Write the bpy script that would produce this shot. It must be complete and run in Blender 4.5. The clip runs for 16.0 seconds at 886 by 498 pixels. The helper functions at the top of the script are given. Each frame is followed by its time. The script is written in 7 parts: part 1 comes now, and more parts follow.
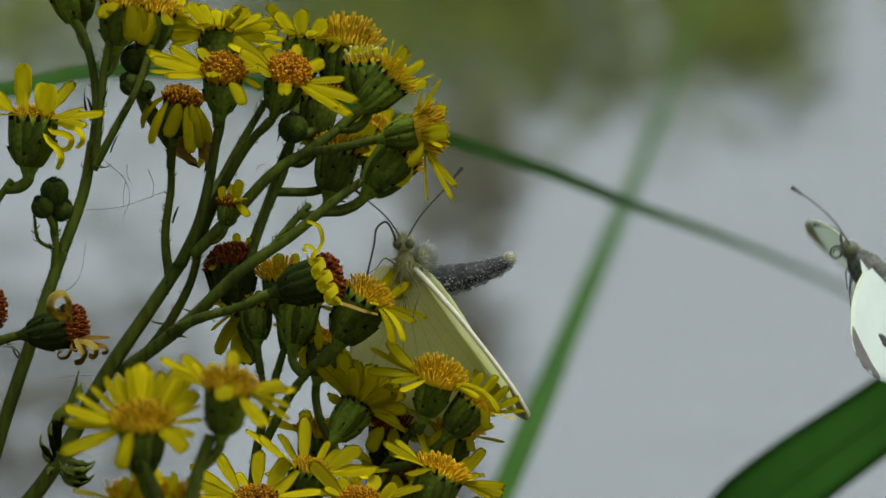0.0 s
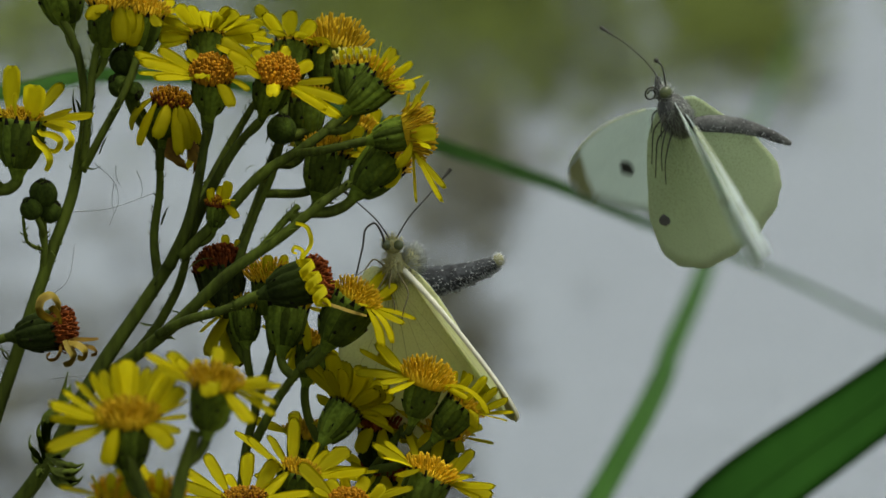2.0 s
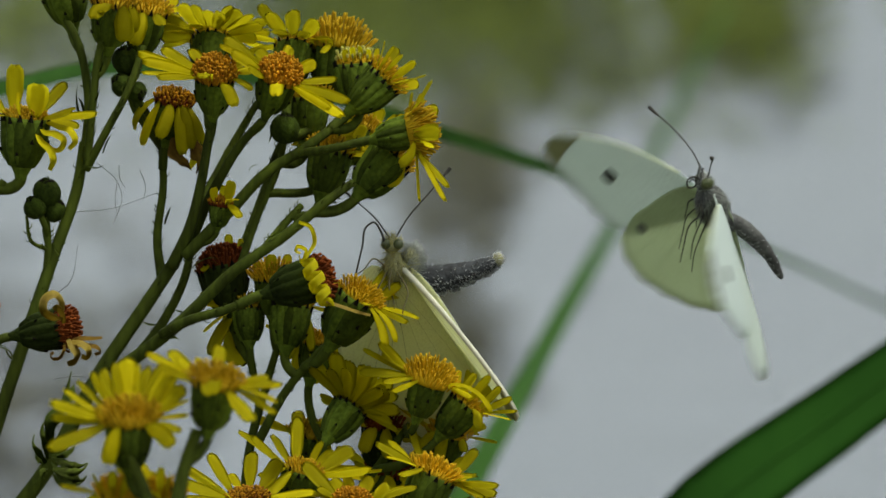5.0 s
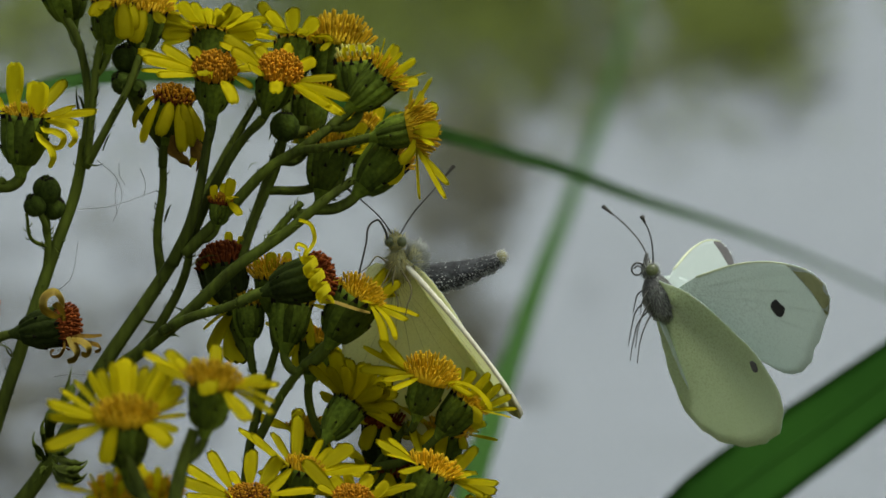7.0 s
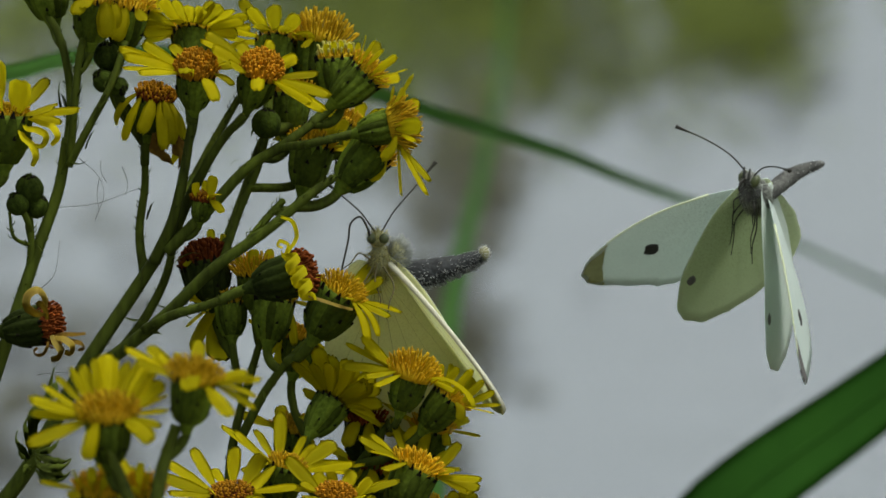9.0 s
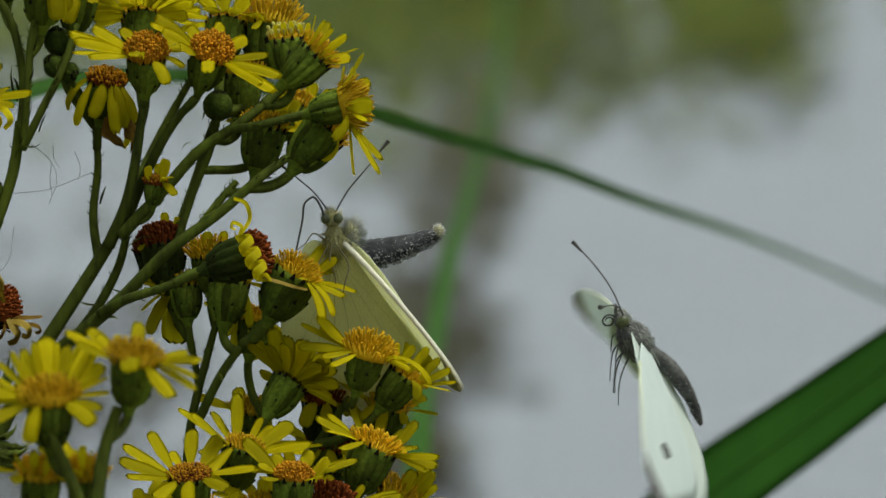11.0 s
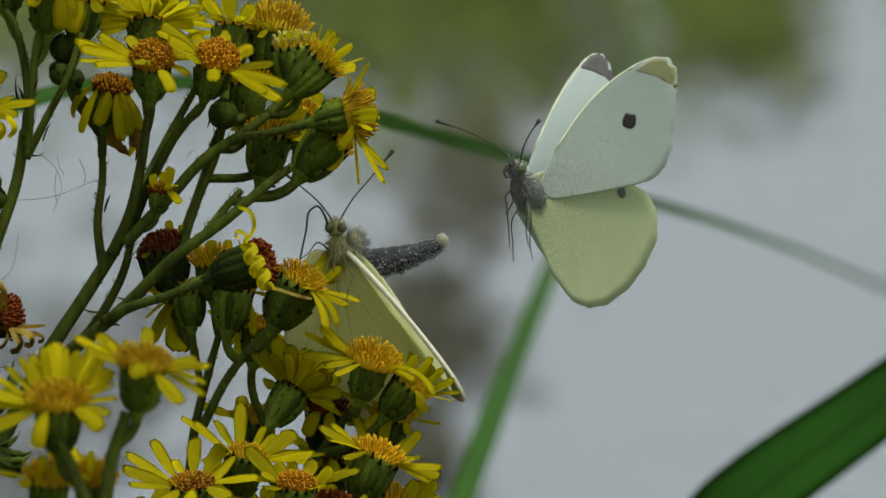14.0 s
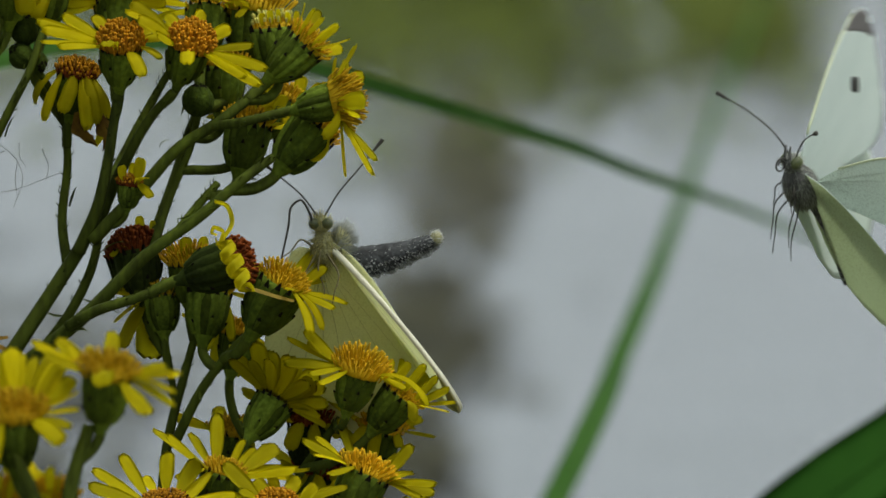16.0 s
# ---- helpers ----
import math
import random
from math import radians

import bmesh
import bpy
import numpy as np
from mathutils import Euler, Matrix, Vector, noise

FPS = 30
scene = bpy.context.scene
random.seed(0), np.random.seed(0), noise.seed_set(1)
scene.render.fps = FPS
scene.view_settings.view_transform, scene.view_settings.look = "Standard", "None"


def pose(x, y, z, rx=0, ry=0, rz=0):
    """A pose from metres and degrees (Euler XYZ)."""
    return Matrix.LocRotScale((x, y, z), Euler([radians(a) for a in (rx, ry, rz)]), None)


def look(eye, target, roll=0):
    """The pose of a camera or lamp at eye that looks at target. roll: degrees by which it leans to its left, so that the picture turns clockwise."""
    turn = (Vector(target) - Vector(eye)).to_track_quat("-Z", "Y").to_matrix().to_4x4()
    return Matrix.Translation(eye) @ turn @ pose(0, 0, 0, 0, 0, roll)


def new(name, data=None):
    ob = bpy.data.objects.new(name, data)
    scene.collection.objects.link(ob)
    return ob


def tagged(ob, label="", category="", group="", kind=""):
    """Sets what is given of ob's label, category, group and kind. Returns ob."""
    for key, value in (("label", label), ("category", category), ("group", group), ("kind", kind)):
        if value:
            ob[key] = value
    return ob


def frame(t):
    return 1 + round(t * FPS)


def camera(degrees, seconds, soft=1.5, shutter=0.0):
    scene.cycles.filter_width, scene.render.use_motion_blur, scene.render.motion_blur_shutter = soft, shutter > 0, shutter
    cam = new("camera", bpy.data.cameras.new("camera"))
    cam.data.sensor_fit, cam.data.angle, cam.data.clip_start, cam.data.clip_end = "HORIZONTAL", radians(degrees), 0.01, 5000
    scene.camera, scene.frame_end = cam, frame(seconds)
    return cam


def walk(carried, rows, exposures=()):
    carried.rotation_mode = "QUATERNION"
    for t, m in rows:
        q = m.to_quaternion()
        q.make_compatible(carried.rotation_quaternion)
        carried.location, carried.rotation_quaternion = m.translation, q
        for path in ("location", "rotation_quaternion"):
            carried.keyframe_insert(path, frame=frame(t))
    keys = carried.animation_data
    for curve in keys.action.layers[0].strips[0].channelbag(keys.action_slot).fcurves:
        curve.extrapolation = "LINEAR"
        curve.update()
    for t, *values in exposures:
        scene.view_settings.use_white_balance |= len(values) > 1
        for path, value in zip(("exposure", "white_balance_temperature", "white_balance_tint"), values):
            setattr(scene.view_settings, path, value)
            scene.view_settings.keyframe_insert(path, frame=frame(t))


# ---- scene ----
MM = 0.001
EYE = Vector((0, -1.5, 0.907))
VIEW = pose(0, -0.0082, 0.7502, -6, 0, 0)     # picture plane through the flowers: x right, y away, z up
AHEAD = VIEW.to_3x3() @ Vector((0, 1, 0))


def V(a, b, c):
    """A place a mm right of, b mm above and c mm behind the middle of the flowers' plane."""
    return VIEW @ Vector((a * MM, c * MM, b * MM))


# ---- camera: stands still, then pushes in ----
cam = camera(4.4895, 16.0, soft=1.6, shutter=0.14)
cam.data.dof.use_dof = True
cam.data.dof.focus_distance = 1.492
cam.data.dof.aperture_fstop = 72
push = [
    (0, 0.0),
    (13.8, 0.0),
    (14.2, 2.4),
    (14.5, 14.1),
    (14.75, 34.1),
    (15, 53.5),
    (15.25, 71.1),
    (15.5, 88.2),
    (15.75, 104.0),
    (16, 119.4),
]
walk(cam, [(t, Matrix.Translation(EYE + AHEAD * (mm * MM)) @ pose(0, 0, 0, 84)) for t, mm in push],
     exposures=[(0, 0.2, 6600, 0), (16, 0.2, 6600, 0)])

# ---- light: soft overcast day over a pond ----
world = bpy.data.worlds.new("sky")
scene.world = world
world.use_nodes = True
nt = world.node_tree
sky = nt.nodes.new("ShaderNodeTexSky")
sky.sky_type = "NISHITA"
sky.sun_disc = False
sky.sun_elevation = radians(70)
sky.sun_rotation = radians(117)
sky.air_density, sky.dust_density, sky.ozone_density = 1.0, 4.0, 1.0
nt.nodes["Background"].inputs["Strength"].default_value = 0.145
haze = nt.nodes.new("ShaderNodeHueSaturation")
haze.inputs["Saturation"].default_value = 0.4
nt.links.new(sky.outputs["Color"], haze.inputs["Color"])
nt.links.new(haze.outputs["Color"], nt.nodes["Background"].inputs["Color"])
sun = new("sun", bpy.data.lights.new("sun", "SUN"))
sun.data.energy = 1.9
sun.data.angle = radians(20)
sun.data.color = (1.0, 0.96, 0.9)
sun.matrix_world = look((1.0, -0.5, 3.0), (0, 0, 0))


# ---- materials ----
def mat(name, col, col2=None, scale=600.0, rough=0.6, bump=0.25, thin=0.0, coat=0.0, spec=0.4, stretch=(1, 1, 1), thin_col=None, rand=0.25, isle=0.0):
    """A surface of two tones at two scales; thin: the share of light that passes through."""
    m = bpy.data.materials.new(name)
    m.use_nodes = True
    n, l = m.node_tree.nodes, m.node_tree.links
    b = n["Principled BSDF"]
    tc = n.new("ShaderNodeTexCoord")
    mp = n.new("ShaderNodeMapping")
    mp.inputs["Scale"].default_value = stretch
    l.new(tc.outputs["Object"], mp.inputs["Vector"])
    fine, big = n.new("ShaderNodeTexNoise"), n.new("ShaderNodeTexNoise")
    fine.inputs["Scale"].default_value, fine.inputs["Detail"].default_value = scale * 4, 6
    big.inputs["Scale"].default_value, big.inputs["Detail"].default_value = scale * 0.6, 3
    l.new(mp.outputs["Vector"], fine.inputs["Vector"])
    l.new(mp.outputs["Vector"], big.inputs["Vector"])
    mix = n.new("ShaderNodeMix")
    mix.data_type = "RGBA"
    avg = n.new("ShaderNodeMath")
    avg.operation = "MULTIPLY_ADD"
    avg.inputs[1].default_value, avg.inputs[2].default_value = 0.5, 0.0
    add = n.new("ShaderNodeMath")
    add.operation = "MULTIPLY_ADD"
    add.inputs[1].default_value = 0.6
    l.new(fine.outputs["Fac"], avg.inputs[0])
    l.new(big.outputs["Fac"], add.inputs[0])
    l.new(avg.outputs[0], add.inputs[2])
    ramp = n.new("ShaderNodeMapRange")
    ramp.inputs["From Min"].default_value, ramp.inputs["From Max"].default_value = 0.36, 0.74
    l.new(add.outputs[0], ramp.inputs["Value"])
    l.new(ramp.outputs[0], mix.inputs["Factor"])
    mix.inputs["A"].default_value = (*col, 1)
    mix.inputs["B"].default_value = (*(col2 or [c * 0.7 for c in col]), 1)
    info = n.new("ShaderNodeObjectInfo")
    vary = n.new("ShaderNodeMapRange")
    vary.inputs["To Min"].default_value, vary.inputs["To Max"].default_value = 1 - rand, 1 + rand * 0.5
    l.new(info.outputs["Random"], vary.inputs["Value"])
    hsv = n.new("ShaderNodeHueSaturation")
    l.new(mix.outputs["Result"], hsv.inputs["Color"])
    if isle:
        geo = n.new("ShaderNodeNewGeometry")
        each = n.new("ShaderNodeMapRange")
        each.inputs["To Min"].default_value, each.inputs["To Max"].default_value = 1 - isle, 1 + isle
        l.new(geo.outputs["Random Per Island"], each.inputs["Value"])
        both = n.new("ShaderNodeMath")
        both.operation = "MULTIPLY"
        l.new(each.outputs[0], both.inputs[0])
        l.new(vary.outputs[0], both.inputs[1])
        l.new(both.outputs[0], hsv.inputs["Value"])
    else:
        l.new(vary.outputs[0], hsv.inputs["Value"])
    l.new(hsv.outputs["Color"], b.inputs["Base Color"])
    b.inputs["Roughness"].default_value = rough
    b.inputs["Specular IOR Level"].default_value = spec
    b.inputs["Coat Weight"].default_value = coat
    if bump:
        bp = n.new("ShaderNodeBump")
        bp.inputs["Strength"].default_value = bump
        bp.inputs["Distance"].default_value = 0.0003
        l.new(fine.outputs["Fac"], bp.inputs["Height"])
        l.new(bp.outputs["Normal"], b.inputs["Normal"])
    if thin:
        tr = n.new("ShaderNodeBsdfTranslucent")
        if thin_col:
            tr.inputs["Color"].default_value = (*thin_col, 1)
        else:
            l.new(hsv.outputs["Color"], tr.inputs["Color"])
        ms = n.new("ShaderNodeMixShader")
        ms.inputs["Fac"].default_value = thin
        l.new(b.outputs["BSDF"], ms.inputs[1])
        l.new(tr.outputs["BSDF"], ms.inputs[2])
        l.new(ms.outputs["Shader"], n["Material Output"].inputs["Surface"])
    return m


def wing_mat(name, col, col2, dust, much, thin):
    """A wing's scales: soft blotches, and fine dark dust that thickens towards the root at the origin."""
    m = bpy.data.materials.new(name)
    m.use_nodes = True
    n, l = m.node_tree.nodes, m.node_tree.links
    b = n["Principled BSDF"]
    tc = n.new("ShaderNodeTexCoord")
    big, fine = n.new("ShaderNodeTexNoise"), n.new("ShaderNodeTexNoise")
    big.inputs["Scale"].default_value, big.inputs["Detail"].default_value = 170, 4
    fine.inputs["Scale"].default_value, fine.inputs["Detail"].default_value = 4200, 2
    mix, grit = n.new("ShaderNodeMix"), n.new("ShaderNodeMix")
    mix.data_type = grit.data_type = "RGBA"
    mix.inputs["A"].default_value, mix.inputs["B"].default_value, grit.inputs["B"].default_value = (*col, 1), (*col2, 1), (*dust, 1)
    far = n.new("ShaderNodeVectorMath")
    far.operation = "LENGTH"
    root, speck, amount = n.new("ShaderNodeMapRange"), n.new("ShaderNodeMapRange"), n.new("ShaderNodeMath")
    root.inputs["From Min"].default_value, root.inputs["From Max"].default_value = 0.001, 0.019
    root.inputs["To Min"].default_value, root.inputs["To Max"].default_value = 1.0, 0.22
    speck.inputs["From Min"].default_value, speck.inputs["From Max"].default_value = 0.47, 0.68
    speck.inputs["To Max"].default_value = much * 2
    amount.operation = "MULTIPLY"
    for tex in (big, fine):
        l.new(tc.outputs["Object"], tex.inputs["Vector"])
    l.new(tc.outputs["Object"], far.inputs[0])
    l.new(far.outputs["Value"], root.inputs["Value"])
    l.new(fine.outputs["Fac"], speck.inputs["Value"])
    l.new(root.outputs[0], amount.inputs[0])
    l.new(speck.outputs[0], amount.inputs[1])
    l.new(big.outputs["Fac"], mix.inputs["Factor"])
    l.new(mix.outputs["Result"], grit.inputs["A"])
    l.new(amount.outputs[0], grit.inputs["Factor"])
    l.new(grit.outputs["Result"], b.inputs["Base Color"])
    b.inputs["Roughness"].default_value, b.inputs["Specular IOR Level"].default_value = 0.8, 0.15
    tr, ms = n.new("ShaderNodeBsdfTranslucent"), n.new("ShaderNodeMixShader")
    ms.inputs["Fac"].default_value = thin
    l.new(grit.outputs["Result"], tr.inputs["Color"])
    l.new(b.outputs["BSDF"], ms.inputs[1])
    l.new(tr.outputs["BSDF"], ms.inputs[2])
    l.new(ms.outputs["Shader"], n["Material Output"].inputs["Surface"])
    return m


STEM = mat("stem_green", (0.095, 0.125, 0.016), (0.024, 0.030, 0.006), 300, 0.85, 0.6, spec=0.06, stretch=(1, 1, 0.15))
CUP = mat("bract_green", (0.135, 0.185, 0.020), (0.036, 0.054, 0.006), 420, 0.85, 0.6, spec=0.06, isle=0.55)
CUP_OLD = mat("bract_dark", (0.042, 0.060, 0.010), (0.014, 0.020, 0.004), 420, 0.85, 0.6, spec=0.05, isle=0.4)
TIP = mat("bract_tip_black", (0.012, 0.010, 0.007), None, 800, 0.9, spec=0.02)
RAY = mat("ray_yellow", (0.77, 0.70, 0.017), (0.63, 0.55, 0.011), 220, 0.7, 0.35, thin=0.62, spec=0.12, stretch=(0.25, 1, 1))
RAY_OLD = mat("ray_faded", (0.30, 0.225, 0.018), (0.17, 0.10, 0.012), 260, 0.7, 0.45, thin=0.3, stretch=(0.3, 1, 1))
RAY_DRY = mat("ray_withered", (0.20, 0.125, 0.016), (0.085, 0.040, 0.010), 420, 0.8, 0.5, thin=0.2, spec=0.06)
DISC = mat("disc_orange", (0.54, 0.265, 0.012), (0.40, 0.165, 0.008), 700, 0.75, 0.3, thin=0.25, spec=0.1, isle=0.35)
DISC_YELLOW = mat("disc_yellow", (0.72, 0.50, 0.022), (0.60, 0.36, 0.016), 700, 0.75, 0.3, thin=0.4, spec=0.1, isle=0.3)
DISC_AMBER = mat("disc_amber", (0.74, 0.52, 0.020), (0.62, 0.38, 0.014), 700, 0.75, 0.3, thin=0.35, spec=0.1, isle=0.3)
DISC_PALE = mat("disc_pale", (0.62, 0.58, 0.16), (0.50, 0.46, 0.10), 700, 0.7, 0.3, thin=0.4, spec=0.1, isle=0.3)
DISC_RUST = mat("disc_rust", (0.20, 0.050, 0.009), (0.09, 0.020, 0.006), 700, 0.85, 0.3, spec=0.06, isle=0.4)
BUD = mat("bud_green", (0.050, 0.074, 0.009), (0.016, 0.024, 0.004), 600, 0.85, 0.6, spec=0.06, isle=0.3)
DRY = mat("dry_bract", (0.075, 0.090, 0.030), (0.024, 0.030, 0.010), 600, 0.85, 0.5, spec=0.08)
WING_UP = mat("wing_white", (0.79, 0.86, 0.84), (0.71, 0.79, 0.77), 140, 0.75, 0.15, thin=0.5, stretch=(1, 0.3, 1), rand=0.04)
WING_UNDER = wing_mat("wing_under_pale", (0.66, 0.72, 0.66), (0.57, 0.63, 0.57), (0.28, 0.30, 0.26), 0.32, 0.5)
WING_YELLOW = wing_mat("wing_under_yellow", (0.60, 0.66, 0.41), (0.50, 0.56, 0.32), (0.26, 0.27, 0.13), 0.36, 0.5)
WING_CREAM = wing_mat("wing_under_cream", (0.96, 0.94, 0.56), (0.90, 0.86, 0.44), (0.55, 0.50, 0.12), 0.22, 0.66)
COSTA = mat("wing_edge_cream", (0.74, 0.72, 0.58), (0.60, 0.58, 0.44), 300, 0.75, 0.2, thin=0.2, rand=0.04)
WING_TIP_UP = mat("wing_tip_grey", (0.125, 0.118, 0.118), (0.08, 0.075, 0.075), 400, 0.8, 0.2, rand=0.04)
WING_TIP_UNDER = mat("wing_tip_olive", (0.42, 0.43, 0.22), (0.30, 0.31, 0.15), 300, 0.8, 0.2, thin=0.2, rand=0.04)
SPOT = mat("wing_spot_black", (0.018, 0.018, 0.018), (0.035, 0.034, 0.032), 500, 0.8, 0.2)
VEIN = mat("wing_vein", (0.64, 0.69, 0.48), (0.54, 0.59, 0.38), 500, 0.7, 0.1)
VEIN_CREAM = mat("wing_vein_cream", (0.70, 0.66, 0.30), (0.58, 0.54, 0.22), 500, 0.8, 0.1, thin=0.4)
VEIN_PALE = mat("wing_vein_pale", (0.66, 0.72, 0.66), None, 500, 0.7, 0.1)
BODY = mat("body_grey", (0.20, 0.20, 0.19), (0.03, 0.03, 0.03), 1100, 0.95, 0.8, spec=0.1)
BODY_SPECK = mat("abdomen_speckled", (0.07, 0.075, 0.08), (0.004, 0.004, 0.005), 420, 0.9, 0.8)
BODY_PALE = mat("body_cream", (0.42, 0.40, 0.20), (0.20, 0.20, 0.09), 900, 0.85, 0.8)
FUR = mat("fur_grey", (0.44, 0.46, 0.42), (0.24, 0.26, 0.22), 900, 0.9, 0.2, thin=0.2)
FUR_WHITE = mat("scales_white", (0.72, 0.73, 0.70), (0.55, 0.56, 0.53), 900, 0.9, 0.2, thin=0.1)
FUR_PALE = mat("scales_pale_grey", (0.46, 0.47, 0.46), (0.24, 0.25, 0.25), 900, 0.9, 0.2, thin=0.1, isle=0.4)
FUR_GOLD = mat("fur_cream", (0.46, 0.42, 0.15), (0.30, 0.27, 0.09), 900, 0.9, 0.2, thin=0.2)
LEG = mat("leg_dark", (0.035, 0.032, 0.025), None, 900, 0.6, 0.2)
LEG_OLIVE = mat("leg_olive", (0.13, 0.11, 0.04), (0.07, 0.06, 0.025), 900, 0.6, 0.2)
EYE_GREEN = mat("eye_green", (0.16, 0.18, 0.07), (0.03, 0.04, 0.02), 900, 0.3, 0.1)
GRASS = mat("blade_green", (0.062, 0.152, 0.026), (0.046, 0.122, 0.019), 60, 0.7, 0.3, thin=0.35, spec=0.08, stretch=(1, 1, 0.1))
LEAF = mat("leaf_dark_green", (0.026, 0.090, 0.010), (0.020, 0.074, 0.008), 60, 0.8, 0.3, thin=0.12, spec=0.06, stretch=(1, 1, 0.1))
WEED = mat("pond_weed", (0.096, 0.118, 0.030), (0.064, 0.080, 0.020), 8, 1.0, 0.2, spec=0.0)
# brown of the flakes that darken parts of the water
WATER_DARK = mat("water_dark_brown", (0.085, 0.085, 0.060), (0.06, 0.06, 0.045), 8, 1.0, 0.2, spec=0.0)
SOIL = mat("bank_soil", (0.085, 0.075, 0.05), (0.05, 0.06, 0.025), 5, 0.9, 0.6)
SILK = mat("spider_silk", (0.38, 0.38, 0.38), (0.16, 0.16, 0.16), 500, 0.5, 0, thin=0.5)


def water_mat():
    m = bpy.data.materials.new("pond_water")
    m.use_nodes = True
    n, l = m.node_tree.nodes, m.node_tree.links
    b = n["Principled BSDF"]
    noi = n.new("ShaderNodeTexNoise")
    noi.inputs["Scale"].default_value, noi.inputs["Detail"].default_value = 0.9, 3
    tc = n.new("ShaderNodeTexCoord")
    l.new(tc.outputs["Object"], noi.inputs["Vector"])
    mx = n.new("ShaderNodeMix")
    mx.data_type = "RGBA"
    mx.inputs["A"].default_value, mx.inputs["B"].default_value = (0.168, 0.180, 0.204, 1), (0.220, 0.235, 0.263, 1)
    l.new(noi.outputs["Fac"], mx.inputs["Factor"])
    l.new(mx.outputs["Result"], b.inputs["Base Color"])
    b.inputs["Roughness"].default_value = 0.22
    b.inputs["IOR"].default_value = 1.33
    rip = n.new("ShaderNodeTexNoise")
    rip.inputs["Scale"].default_value, rip.inputs["Detail"].default_value = 14, 4
    l.new(tc.outputs["Object"], rip.inputs["Vector"])
    bp = n.new("ShaderNodeBump")
    bp.inputs["Strength"].default_value, bp.inputs["Distance"].default_value = 0.3, 0.02
    l.new(rip.outputs["Fac"], bp.inputs["Height"])
    l.new(bp.outputs["Normal"], b.inputs["Normal"])
    return m


WATER = water_mat()


# ---- mesh helpers ----
def mesh_of(name, bm, *mats):
    me = bpy.data.meshes.new(name)
    bm.normal_update()
    bm.to_mesh(me)
    bm.free()
    for p in me.polygons:
        p.use_smooth = True
    for m in mats:
        me.materials.append(m)
    return me


def part(name, me, parent, m=None, label=""):
    ob = new(name, me)
    ob.parent = parent
    if m is not None:
        ob.matrix_basis = m
    if label:
        ob["label"] = label
    return ob


def smooth(pts, n):
    """n steps between each two of the points, on a smooth curve through them."""
    p = [Vector(q) for q in pts]
    step = [max((b - a).length, 1e-9) for a, b in zip(p, p[1:])]
    way = [(b - a) / s for a, b, s in zip(p, p[1:], step)]
    tan = [way[0]] + [(way[i - 1] * step[i] + way[i] * step[i - 1]) / (step[i] + step[i - 1]) for i in range(1, len(way))] + [way[-1]]
    out = []
    for i, s in enumerate(step):
        for k in range(n):
            u = k / n
            out.append(p[i] * (2 * u ** 3 - 3 * u * u + 1) + tan[i] * (s * (u ** 3 - 2 * u * u + u)) + p[i + 1] * (3 * u * u - 2 * u ** 3) + tan[i + 1] * (s * (u ** 3 - u * u)))
    out.append(p[-1])
    return out


def tube(bm, pts, r0, r1, sides=8, n=6, ribs=0.0, slot=0, caps=True):
    """A tapered round rod along a smooth curve; radii in metres."""
    line = smooth(pts, n) if n > 1 else [Vector(q) for q in pts]
    rings = []
    side = None
    for i, q in enumerate(line):
        d = (line[min(i + 1, len(line) - 1)] - line[max(i - 1, 0)]).normalized()
        if side is None:
            side = d.orthogonal().normalized()
        side = (side - d * side.dot(d)).normalized()
        up = d.cross(side)
        r = r0 + (r1 - r0) * i / (len(line) - 1)
        ring = []
        for k in range(sides):
            a = 2 * math.pi * k / sides
            rr = r * (1 + ribs * (1 if k % 2 else -1))
            ring.append(bm.verts.new(q + side * (rr * math.cos(a)) + up * (rr * math.sin(a))))
        rings.append(ring)
    for a, b in zip(rings, rings[1:]):
        for k in range(sides):
            f = bm.faces.new((a[k], a[(k + 1) % sides], b[(k + 1) % sides], b[k]))
            f.material_index = slot
    if caps:
        for ring in (rings[0][::-1], rings[-1]):
            f = bm.faces.new(ring)
            f.material_index = slot
    return rings


def lathe(bm, profile, sides, ribs=0.0, nrib=13, slot=0):
    rings = []
    for z, r in profile:
        rings.append([bm.verts.new((r * (1 + ribs * abs(math.sin(nrib * math.pi * k / sides))) * math.cos(2 * math.pi * k / sides),
                                    r * (1 + ribs * abs(math.sin(nrib * math.pi * k / sides))) * math.sin(2 * math.pi * k / sides), z)) for k in range(sides)])
    for a, b in zip(rings, rings[1:]):
        for k in range(sides):
            bm.faces.new((a[k], a[(k + 1) % sides], b[(k + 1) % sides], b[k])).material_index = slot
    bm.faces.new(rings[0][::-1]).material_index = slot
    bm.faces.new(rings[-1]).material_index = slot
    return rings


